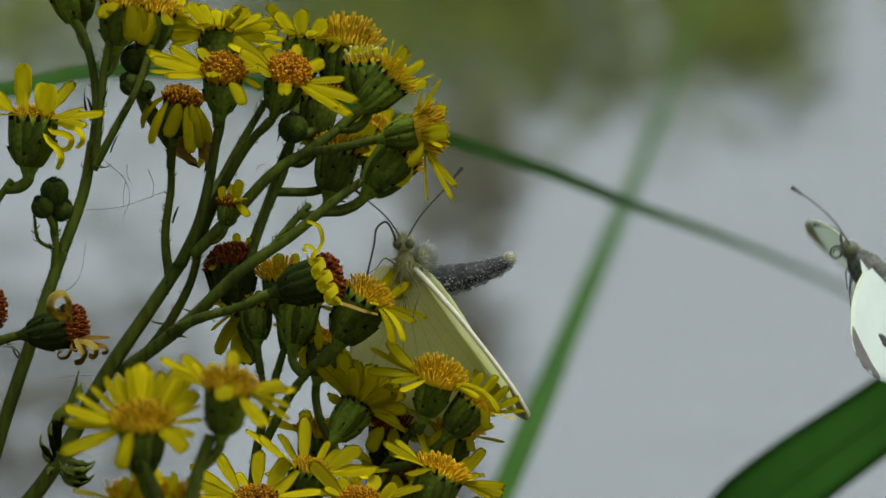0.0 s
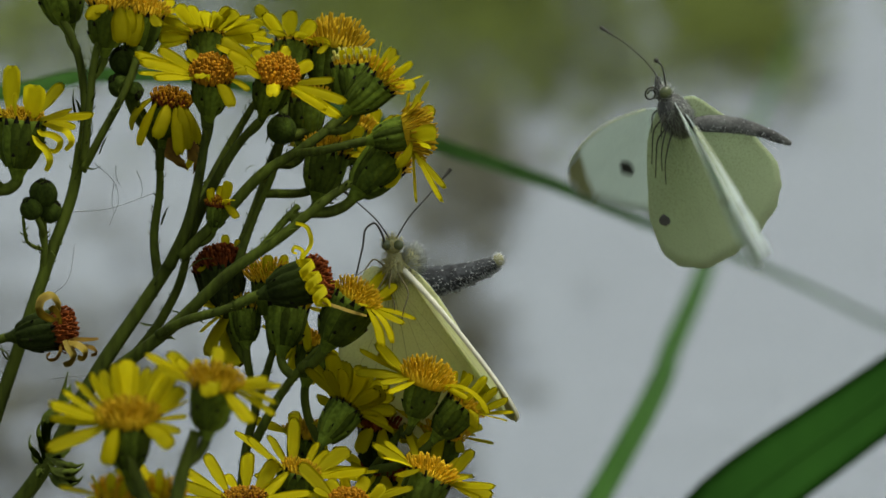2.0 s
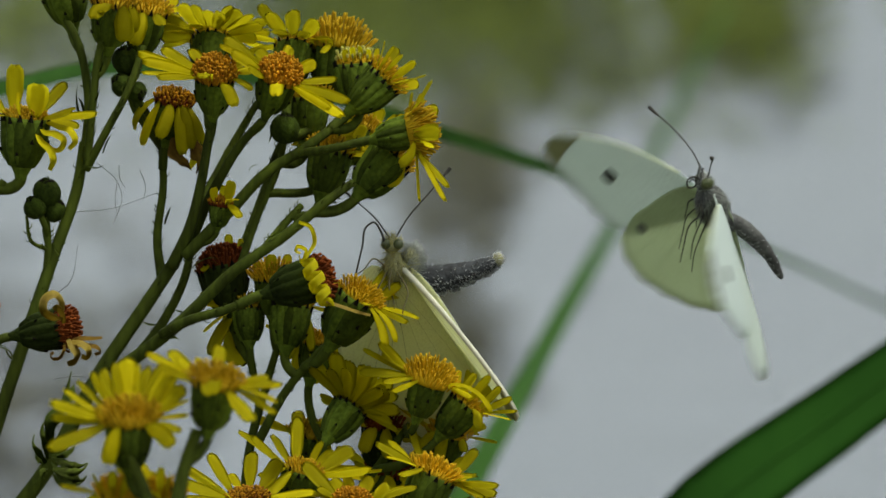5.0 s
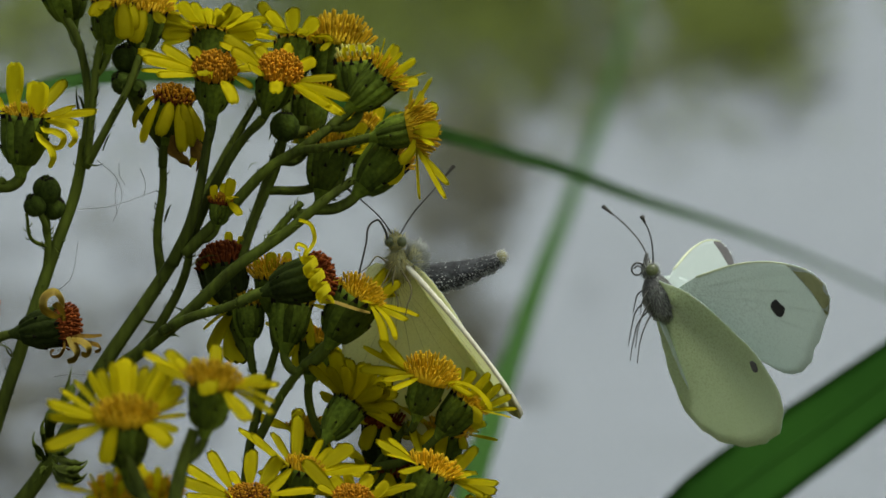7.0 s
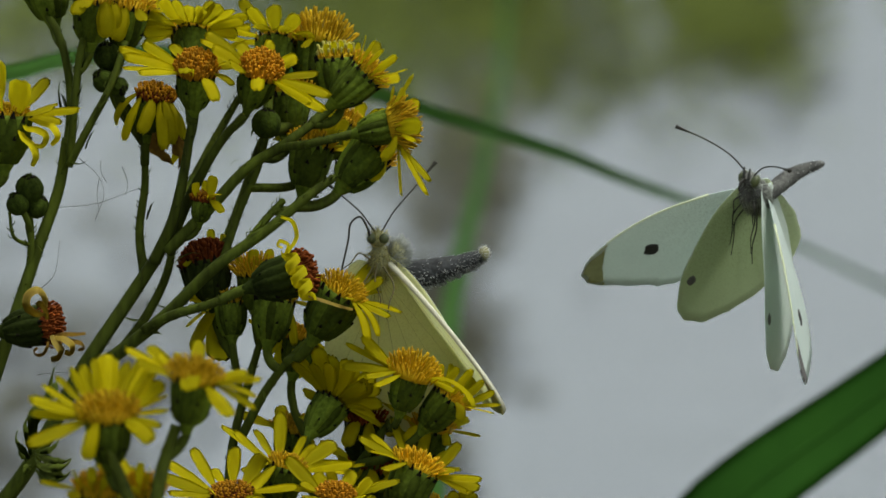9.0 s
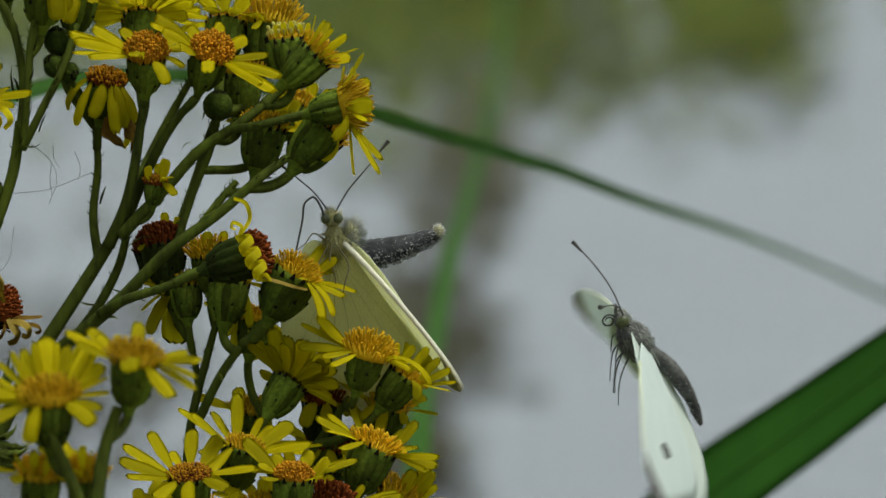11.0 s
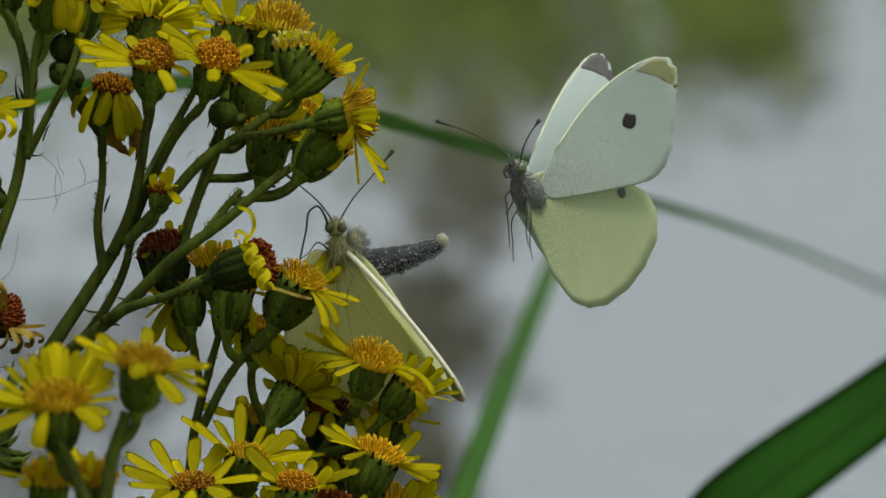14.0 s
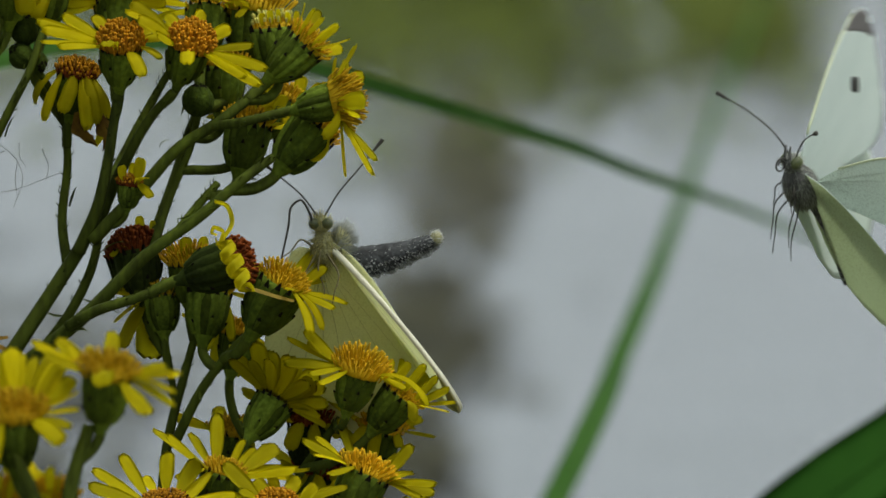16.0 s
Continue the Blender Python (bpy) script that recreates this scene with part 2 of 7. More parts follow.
# ---- the pond and its bank ----
def ground():
    bm = bmesh.new()
    rnd = random.Random(4)
    ys = [-3000, -300, -40, -10, -6, -3, -1.5, 0, 1, 2, 2.6, 3.2, 4, 8, 20, 55, 60, 70, 300, 3000]
    xs = [-3000, -300, -60, -20, -10, -6, -3, -1.5, 0, 1.5, 3, 6, 10, 20, 60, 300, 3000]

    def z(x, y):
        base = 0.0 if y <= 2 else -0.45 if 3.2 <= y <= 55 else -0.2 if y < 3.2 else 0.35 if y >= 60 else -0.2
        return base + (rnd.uniform(-0.02, 0.02) if abs(x) < 20 and y < 2 else 0)
    g = [[bm.verts.new((x, y, z(x, y))) for x in xs] for y in ys]
    for a, b in zip(g, g[1:]):
        for i in range(len(xs) - 1):
            bm.faces.new((a[i], a[i + 1], b[i + 1], b[i]))
    tagged(new("ground", mesh_of("ground", bm, SOIL)), "earthy pond bank with sparse green growth", "ground", kind="structure")
    bm = bmesh.new()
    bmesh.ops.create_grid(bm, x_segments=12, y_segments=12, size=1)
    for v in bm.verts:
        v.co = Vector((v.co.x * 400, 2.3 + (v.co.y + 1) * 27.9, -0.1))
    tagged(new("water", mesh_of("water", bm, WATER)), "calm grey pond water reflecting a pale sky", "pond", kind="structure")


def weed_mat(name, label, cx, cy, sx, sy, count, seed, material):
    """A drift of small floating leaves, or of flakes that darken the water, dense in the middle and thin at its rim."""
    rnd = random.Random(seed)
    bm = bmesh.new()
    for i in range(count):
        x, y = rnd.gauss(0, sx * 0.62), rnd.gauss(0, sy * 0.62)
        r = rnd.uniform(0.008, 0.016)
        a0 = rnd.uniform(0, 6.28)
        ring = [bm.verts.new((x + r * math.cos(a0 + a) * rnd.uniform(0.7, 1.1), y + r * 1.6 * math.sin(a0 + a), rnd.uniform(0.002, 0.010))) for a in (0, 1.2, 2.5, 3.7, 5.0)]
        bm.faces.new(ring)
    ob = new(name, mesh_of(name, bm, material))
    ob.location = (cx, cy, -0.1)
    tagged(ob, label, "water plants", kind="stuff")


ground()
G = "olive green drift of floating pond weed"
weed_mat("pond_weed", G, -0.087, 10.579, 0.145, 1.103, 1020, 1, WEED)
weed_mat("pond_weed", G, 0.040, 10.60, 0.144, 0.95, 1000, 2, WEED)
weed_mat("pond_weed", G, 0.155, 9.900, 0.101, 0.60, 190, 3, WEED)
weed_mat("pond_weed", G, 0.311, 10.507, 0.066, 0.796, 850, 4, WEED)
weed_mat("pond_weed", G, 0.041, 9.30, 0.139, 0.50, 110, 5, WEED)
weed_mat("pond_weed", G, 0.179, 11.438, 0.285, 0.839, 1000, 6, WEED)
# this drift is added to make the upper left darker and greener
weed_mat("pond_weed", G, -0.436, 10.507, 0.157, 0.942, 700, 9, WEED)
# two thin drifts of brown flakes, added to darken the water at left
weed_mat("pond_scum", "sparse brownish flakes darkening the water", -0.308, 6.946, 0.111, 0.687, 240, 10, WATER_DARK)
weed_mat("pond_scum", "sparse brownish flakes darkening the water", -0.235, 7.90, 0.160, 0.80, 60, 12, WATER_DARK)
# a column of brown flakes in place of a dark reflection on the water
weed_mat("pond_scum", "sparse brownish flakes darkening the water", 0.022, 8.75, 0.046, 0.52, 290, 7, WATER_DARK)
weed_mat("pond_scum", "sparse brownish flakes darkening the water", -0.012, 7.45, 0.044, 0.42, 240, 8, WATER_DARK)
weed_mat("pond_scum", "sparse brownish flakes darkening the water", -0.026, 6.60, 0.036, 0.36, 120, 11, WATER_DARK)


# ---- ragwort ----
def ray_mesh(name, bend, curl, material, notch=True):
    """A strap-shaped ray floret 10 mm long along x; bend and curl lift or roll its tip (degrees)."""
    bm = bmesh.new()
    nl, nw = (9 if abs(curl) < 200 else 18), 4
    top = []
    pos, ang = Vector((0, 0, 0)), 0.0
    for i in range(nl + 1):
        u = i / nl
        w = 1.45 * (0.34 + 0.66 * min(1, u * 2.2)) * (1 if u < 0.82 else math.sqrt(max(0.03, 1 - ((u - 0.82) / 0.2) ** 2)))
        row = []
        for j in range(nw + 1):
            v = j / nw * 2 - 1
            groove = 0.16 * math.cos(v * math.pi * 2) - 0.30 * v * v
            tip = -0.25 * abs(math.sin(v * 3.14)) if (i == nl and notch) else 0
            n = Vector((-math.sin(ang), 0, math.cos(ang)))
            d = Vector((math.cos(ang), 0, math.sin(ang)))
            row.append(bm.verts.new((pos + Vector((0, v * w, 0)) + n * groove + d * tip) * MM))
        top.append(row)
        ang += radians(bend + curl * u * u) / nl
        pos += Vector((math.cos(ang), 0, math.sin(ang))) * (10 / nl)
    for a, b in zip(top, top[1:]):
        for j in range(nw):
            bm.faces.new((a[j], b[j], b[j + 1], a[j + 1]))
    res = bmesh.ops.solidify(bm, geom=bm.faces[:], thickness=0.00010)
    return mesh_of(name, bm, material)


RAYS = {
    "flat": [ray_mesh("ray_flat", b, c, RAY) for b, c in ((-12, -15), (6, -30), (-4, 10))],
    "up": [ray_mesh("ray_up", b, c, RAY) for b, c in ((30, 10), (20, -25), (14, 20))],
    "droop": [ray_mesh("ray_droop", b, c, RAY) for b, c in ((-60, -20), (-45, 10), (-75, -40))],
    "curl": [ray_mesh("ray_curl", b, c, RAY_OLD) for b, c in ((-120, -500), (-60, -700), (-150, -260))],
}


def cup_mesh(material, seed):
    """The green cup under a head: a core wrapped in thirteen keeled bracts with black tips, and small bractlets at its foot; unit: 1 mm."""
    rnd = random.Random(seed)
    prof = ((-7.4, 0.66), (-6.6, 0.86), (-5.8, 1.25), (-4.9, 1.80), (-3.9, 2.26), (-2.7, 2.54), (-1.5, 2.60), (-0.5, 2.66), (0.1, 2.76))
    bm = bmesh.new()
    lathe(bm, [(z * MM, (r - 0.1) * MM) for z, r in prof] + [(0.15 * MM, 2.0 * MM)], 26)

    def radius(z):
        for (z0, r0), (z1, r1) in zip(prof, prof[1:]):
            if z <= z1:
                return r0 + (r1 - r0) * (z - z0) / (z1 - z0)
        return prof[-1][1]

    def leaf(ang, z0, z1, width, proud, dark):
        rows = []
        n = 7
        for i in range(n + 1):
            u = i / n
            z = z0 + (z1 - z0) * u
            r = radius(z) + proud * (0.4 + 0.6 * u)
            w = width * min(1.0, radius(z) / 2.5) * (1 if u < 0.72 else max(0.08, 1 - (u - 0.72) / 0.3))
            rows.append([bm.verts.new(Vector(((r + k) * math.cos(ang + s * w / r), (r + k) * math.sin(ang + s * w / r), z)) * MM) for s, k in ((-1, -0.06), (-0.45, 0.10), (0, 0.22), (0.45, 0.10), (1, -0.06))])
        for i, (q, r) in enumerate(zip(rows, rows[1:])):
            for j in range(4):
                bm.faces.new((q[j], q[j + 1], r[j + 1], r[j])).material_index = 1 if i >= n - dark else 0
    for k in range(13):
        leaf(2 * math.pi * (k + rnd.uniform(-0.08, 0.08)) / 13, -5.6, 0.5 + rnd.uniform(-0.25, 0.3), 0.70, 0.04 if k % 2 else 0.14, 1)
    for k in range(6):
        z = rnd.uniform(-5.4, -3.4)
        leaf(2 * math.pi * (k + rnd.uniform(-0.3, 0.3)) / 6, z, z + rnd.uniform(1.2, 2.0), 0.3, 0.3, 2)
    return mesh_of("flower_head", bm, material, TIP)


def disc_mesh(name, material, tip_material, count, length, thick, seed, dome=1.5, splay=0.3):
    """A dome packed with tubular florets in a spiral, each opening into a little star at its end."""
    rnd = random.Random(seed)
    bm = bmesh.new()
    lathe(bm, [(z * MM, r * MM) for z, r in ((-0.3, 2.6), (0.2, 2.8), (dome * 0.55, 2.35), (dome * 0.85, 1.5), (dome, 0.4))], 20)
    for i in range(count):
        u = (i + 0.5) / count
        r = 2.9 * math.sqrt(u)
        a = i * 2.39996
        base = Vector((r * math.cos(a), r * math.sin(a), dome * (1 - u * u) - 0.35))
        d = Vector((math.cos(a) * r * splay, math.sin(a) * r * splay, 1)).normalized()
        d = (d + Vector((rnd.gauss(0, 0.10), rnd.gauss(0, 0.10), 0))).normalized()
        ln = length * rnd.uniform(0.62, 1.15)
        w0 = thick * rnd.uniform(0.8, 1.15)
        side = d.orthogonal().normalized()
        up = d.cross(side)
        prev = None
        for s, w in ((0, 0.75), (0.6, 0.8), (0.84, 1.25), (0.97, 1.15), (1.03, 0.35)):
            ring = [bm.verts.new((base + d * (ln * s) + (side * math.cos(t * 1.2566) + up * math.sin(t * 1.2566)) * (w * w0)) * MM) for t in range(5)]
            if prev:
                for t in range(5):
                    bm.faces.new((prev[t], prev[(t + 1) % 5], ring[(t + 1) % 5], ring[t])).material_index = 1 if s > 0.7 else 0
            prev = ring
        bm.faces.new(prev).material_index = 1
    return mesh_of(name, bm, material, tip_material)


CUP_MESH = cup_mesh(CUP, 1)
CUP_OLD_MESH = cup_mesh(CUP_OLD, 2)
DISCS = {
    "orange": disc_mesh("disc", DISC, DISC, 190, 1.3, 0.17, 1, 1.9, 0.18),
    "rust_orange": disc_mesh("disc", DISC_RUST, DISC, 160, 1.3, 0.17, 5, 1.3, 0.2),
    "yellow": disc_mesh("disc", DISC_YELLOW, DISC_YELLOW, 140, 1.5, 0.12, 2, 1.1, 0.28),
    "amber": disc_mesh("disc", DISC_AMBER, DISC_YELLOW, 170, 1.9, 0.115, 3, 1.2, 0.32),
    "pale": disc_mesh("disc", DISC_YELLOW, DISC_PALE, 60, 1.9, 0.20, 6, 0.9, 0.08),
    "rust": disc_mesh("disc", DISC_RUST, DISC_RUST, 150, 1.4, 0.17, 4, 1.5, 0.22),
}


def bud_mesh():
    """A closed bud: an ovoid wrapped in overlapping bracts that leave a small yellowish eye at the top."""
    rnd = random.Random(9)
    bm = bmesh.new()
    prof = ((-1.9, 0.5), (-1.6, 1.1), (-0.8, 1.65), (0.1, 1.78), (0.9, 1.5), (1.45, 0.95), (1.7, 0.5))
    lathe(bm, [(z * MM, (r - 0.08) * MM) for z, r in prof] + [(1.75 * MM, 0.2 * MM)], 18)
    for k in range(11):
        ang, lean, rows = 6.283 * k / 11, rnd.uniform(-0.08, 0.08), []
        for i, (z, r) in enumerate(prof):
            w = (0.55, 0.62, 0.62, 0.58, 0.5, 0.36, 0.1)[i]
            rows.append([bm.verts.new(Vector(((r + o) * math.cos(ang + lean * i + s * w / max(r, 0.9)), (r + o) * math.sin(ang + lean * i + s * w / max(r, 0.9)), z + 0.15 * (k % 2))) * MM) for s, o in ((-1, -0.05), (0, 0.2), (1, -0.05))])
        for i, (q, t) in enumerate(zip(rows, rows[1:])):
            for j in range(2):
                bm.faces.new((q[j], q[j + 1], t[j + 1], t[j])).material_index = 1 if i == 5 else 0
    for k in range(14):
        a, d = rnd.uniform(0, 6.283), rnd.uniform(0, 0.55)
        tube(bm, [Vector((d * math.cos(a), d * math.sin(a), 1.5)) * MM, Vector((d * math.cos(a), d * math.sin(a), 1.95 + rnd.uniform(0, 0.25))) * MM], 0.14 * MM, 0.11 * MM, 5, 1, slot=2)
    return mesh_of("bud", bm, BUD, TIP, CUP_OLD)


BUD_MESH = bud_mesh()


def aim(axis, spin=0.0):
    """A turn that brings z to the axis, which is given as right, up and towards the viewer."""
    d = VIEW.to_3x3() @ Vector((axis[0], -axis[2], axis[1])).normalized()
    return d.to_track_quat("Z", "Y").to_matrix().to_4x4() @ pose(0, 0, 0, 0, 0, spin)


def plant(name, label, foot):
    """A plant's top, carried by an Empty at its foot."""
    e = new(name)
    e.location = foot
    return tagged(e, label, "wildflower", "ragwort plants")


def stem(p, r0, r1, *pts):
    foot = p.location
    bm = bmesh.new()
    tube(bm, [q - foot for q in pts], r0 * MM, r1 * MM, 10, 8, 0.07)
    SHOOTS.setdefault(p.name, []).extend(smooth([q - foot for q in pts], 8))
    rnd = random.Random(len(SHOOTS[p.name]))
    for q, q2 in zip(SHOOTS[p.name][-8 * (len(pts) - 1):-1], SHOOTS[p.name][-8 * (len(pts) - 1) + 1:]):
        if (q2 - q).length > 0.02:
            continue
        for k in range(1):
            d = (q2 - q).normalized()
            o = (d.orthogonal().normalized() * rnd.uniform(-1, 1) + d.cross(d.orthogonal()).normalized() * rnd.uniform(-1, 1)).normalized()
            at = q.lerp(q2, rnd.random()) + o * (r1 * 0.9 * MM)
            tube(bm, [at, at + o * 0.0004 + d * 0.0003, at + o * rnd.uniform(0.0002, 0.0006) + d * rnd.uniform(0.0004, 0.0010)], 0.00013, 0.00002, 4, 1)
    return part("stem", mesh_of("stem", bm, STEM), p)


def head(p, at, axis, size=1.0, disc="orange", kind="flat", rays=13, reach=0.95, lift=5, start=0, sweep=360, seed=1, cup=0.82, label="", fan=0, bare=2.0):
    """One flower head: cup, disc and rays. at: where cup and rays meet. fan lifts the far rays; bare leaves out those past it on the near side."""
    rnd = random.Random(seed)
    m = Matrix.Translation(at - p.location) @ aim(axis) @ Matrix.Diagonal((size * cup, size * cup, size * cup, 1))
    h = part("flower_head", CUP_OLD_MESH if disc == "rust" else CUP_MESH, p, m, label)
    up = m.to_3x3() @ Vector((0, 0, 1))
    pedicel(p, m @ Vector((0, 0, -0.0072)), up.normalized(), 0.00062 * size * cup)
    if disc:
        part("disc", DISCS[disc], h, pose(0, 0, 0.0001, 0, 0, rnd.uniform(0, 360)) @ Matrix.Diagonal((0.88 / cup, 0.88 / cup, 1 / cup, 1)))
    for k in range(rays):
        a = start + sweep * (k + rnd.uniform(-0.25, 0.25)) / max(rays, 1)
        ln = reach * rnd.uniform(0.82, 1.1)
        near = -AHEAD.dot((m.to_3x3() @ Vector((math.cos(radians(a)), math.sin(radians(a)), 0))).normalized())
        if near > bare:
            continue
        t = pose(0, 0, 0, 0, 0, a) @ pose(0.0026, 0, 0.0001, rnd.uniform(-22, 22), -(lift - fan * near + rnd.uniform(-12, 12)), rnd.uniform(-8, 8))
        part("ray_floret", rnd.choice(RAYS[kind]), h, t @ Matrix.Diagonal((ln / cup, min(ln, 1) / cup, 1 / cup, 1)))
    return h


def tip_of(me):
    """The far end of a ray floret's mesh."""
    far = [v.co for v in me.vertices if v.co.length > 0.0]
    top = max(far, key=lambda c: c.x * c.x + c.z * c.z)
    return Vector((top.x, 0, top.z))


TIPS = {kind: [(me, tip_of(me)) for me in RAYS[kind]] for kind in ("flat", "up", "droop")}


def bloom(p, at, axis, size, disc, style, tips, cup=0.85, dome=1.0, core=1.0, fill=0, label=""):
    """One flower head whose rays reach to the given tips: mm right of, above and behind the rim's middle, then the bend and the breadth."""
    rnd = random.Random(int(abs(at.x) * 1e6) + len(tips))
    m = Matrix.Translation(at - p.location) @ aim(axis, rnd.uniform(0, 360)) @ Matrix.Diagonal((size * cup, size * cup, size * cup, 1))
    h = part("flower_head", CUP_OLD_MESH if disc == "rust" else CUP_MESH, p, m, label)
    up = (m.to_3x3() @ Vector((0, 0, 1))).normalized()
    pedicel(p, m @ Vector((0, 0, -0.0072)), up, 0.00066 * size * cup)
    part("disc", DISCS[disc], h, pose(0, 0, 0.0001, 0, 0, rnd.uniform(0, 360)) @ Matrix.Diagonal((0.9 * core / cup, 0.9 * core / cup, dome * core / cup, 1)))
    back = h.matrix_basis.inverted()
    mid = at - p.location
    tips = list(tips)
    while fill > 0:
        a = rnd.uniform(0, 6.283)
        q = VIEW.to_3x3().inverted() @ (m.to_3x3().normalized() @ Vector((math.cos(a), math.sin(a), rnd.uniform(0.0, 0.5))))
        if q.y > -0.35:
            q *= rnd.uniform(6.5, 8.8) * size
            tips.append((q.x, q.z, q.y))
            fill -= 1
    for a, b, c, *more in tips:
        kind, broad = style, 0.75
        for e in more:
            if isinstance(e, str):
                kind = e
            else:
                broad = e
        way = VIEW.to_3x3() @ (Vector((a, c, b)) * MM)
        out = way - up * way.dot(up)
        root = mid + out.normalized() * (0.0023 * size) + up * (0.0002 + 0.0003 * rnd.random())
        way = mid + way - root
        me, tip = rnd.choice(TIPS[kind])
        x1 = way.normalized()
        face = up - AHEAD * (0.55 if up.dot(AHEAD) < 0.25 else -0.4)
        z1 = face - x1 * x1.dot(face)
        z1 = (Matrix.Rotation(radians(rnd.uniform(-24, 24)), 3, x1) @ z1).normalized()
        to = Matrix((x1, z1.cross(x1), z1)).transposed()
        x0 = tip.normalized()
        z0 = x0.cross(Vector((0, 1, 0)))
        fro = Matrix((x0, Vector((0, 1, 0)), z0))
        s = way.length / tip.length
        part("ray_floret", me, h, back @ Matrix.Translation(root) @ (to @ fro).to_4x4() @ Matrix.Diagonal((s, broad * rnd.uniform(0.72, 0.9), s, 1)))
    return h


def curl(p, h, material, width, a, b, radius, turns):
    """A withered ray rolled up like a spring between two places, part of its head."""
    a, b = a - p.location, b - p.location
    d = (b - a).normalized()
    e = d.orthogonal().normalized()
    f = d.cross(e)
    bm = bmesh.new()
    rows = []
    n = int(turns * 14)
    for i in range(n + 1):
        u = i / n
        ang = u * turns * 2 * math.pi
        r = radius * MM * (0.75 + 0.35 * math.sin(math.pi * u))
        o = e * math.cos(ang) + f * math.sin(ang)
        rows.append([bm.verts.new(a.lerp(b, u) + o * (r + 0.00012 * (1 - v * v)) + d * (width * MM * 0.72 * v)) for v in (-1, 0, 1)])
    for q, r in zip(rows, rows[1:]):
        for j in range(2):
            bm.faces.new((q[j], q[j + 1], r[j + 1], r[j]))
    bmesh.ops.solidify(bm, geom=bm.faces[:], thickness=0.00012)
    part("ray_floret", mesh_of("ray_curl", bm, material), h, h.matrix_basis.inverted())


def strap(p, h, material, width, *pts):
    """A withered ray: a narrow ribbon along a curve, part of its head."""
    line = smooth([q - p.location for q in pts], 7)
    bm = bmesh.new()
    rows = []
    n = len(line) - 1
    for i, q in enumerate(line):
        d = (line[min(i + 1, n)] - line[max(i - 1, 0)]).normalized()
        side = (AHEAD * 0.75 + d.cross(AHEAD) * 0.66).normalized()
        w = width * MM * (0.55 + 0.45 * math.sin(math.pi * (0.15 + 0.75 * i / n)))
        up = d.cross(side)
        rows.append([bm.verts.new(q + side * (w * v) + up * (w * 0.3 * (1 - v * v))) for v in (-0.5, -0.2, 0.2, 0.5)])
    for a, b in zip(rows, rows[1:]):
        for j in range(3):
            bm.faces.new((a[j], a[j + 1], b[j + 1], b[j]))
    bmesh.ops.solidify(bm, geom=bm.faces[:], thickness=0.00012)
    part("ray_floret", mesh_of("ray_strap", bm, material), h, h.matrix_basis.inverted())


def bud(p, at, axis, size=1.0):
    m = Matrix.Translation(at - p.location) @ aim(axis) @ Matrix.Diagonal((size, size, size, 1))
    pedicel(p, m @ Vector((0, 0, -0.0018)), (m.to_3x3() @ Vector((0, 0, 1))).normalized(), 0.0004)
    return part("bud", BUD_MESH, p, m)


SHOOTS = {}


def pedicel(p, base, axis, r):
    """A short stalk from the nearest fitting stem up into a cup or bud."""
    best = None
    for q in SHOOTS[p.name]:
        d = base - q
        fit = d.normalized().dot(axis)
        away = d.length * (1 if fit > 0.7 else 1.5 if fit > 0.25 else 3) * (1 if d.z > 0.001 else 2)
        if 0.003 < d.length and (best is None or away < best[0]):
            best = (away, q)
    q = best[1]
    d = (base - q).length
    bm = bmesh.new()
    tube(bm, [q, q.lerp(base, 0.5) * 0.6 + (base - axis * d * 0.45) * 0.4, base, base + axis * 0.0012], r * 1.02, r, 8, 5, 0.06)
    part("pedicel", mesh_of("pedicel", bm, STEM), p)


def bract(p, at, to, width=0.5, dry=False):
    """A narrow keeled leaflet standing off a stem, its tip bent over."""
    a, b = at - p.location, to - p.location
    ln = (b - a).length
    rnd = random.Random(int(ln * 1e7))
    d = (b - a).normalized()
    out = d.cross(Vector((0, 0, 1)))
    out = (out if out.length > 0.2 else d.cross(AHEAD)).normalized()
    bend = (d.cross(out) * rnd.choice((-1, 1)) + out * rnd.uniform(-0.5, 0.5)).normalized()
    line = smooth([a, a.lerp(b, 0.35) - bend * (ln * 0.10), a.lerp(b, 0.75) - bend * (ln * 0.06), b + bend * (ln * 0.10)], 5)
    bm = bmesh.new()
    rows = []
    n = len(line) - 1
    for i, q in enumerate(line):
        u = i / n
        w = width * MM * 0.72 * (0.45 + 1.1 * u if u < 0.4 else max(0.10, 0.89 * (1 - (u - 0.4) / 0.62)))
        t = (line[min(i + 1, n)] - line[max(i - 1, 0)]).normalized()
        s = (t.cross(bend) + bend * (0.5 * math.sin(u * 2.4 + ln * 900))).normalized()
        f = s.cross(t).normalized()
        rows.append([bm.verts.new(q + s * (w * v) + f * (w * 0.55 * abs(v))) for v in (-1, -0.45, 0, 0.45, 1)])
    for q, t in zip(rows, rows[1:]):
        for j in range(4):
            bm.faces.new((q[j], q[j + 1], t[j + 1], t[j]))
    bmesh.ops.solidify(bm, geom=bm.faces[:], thickness=0.00016)
    part("bract", mesh_of("bract", bm, DRY if dry else STEM), p)


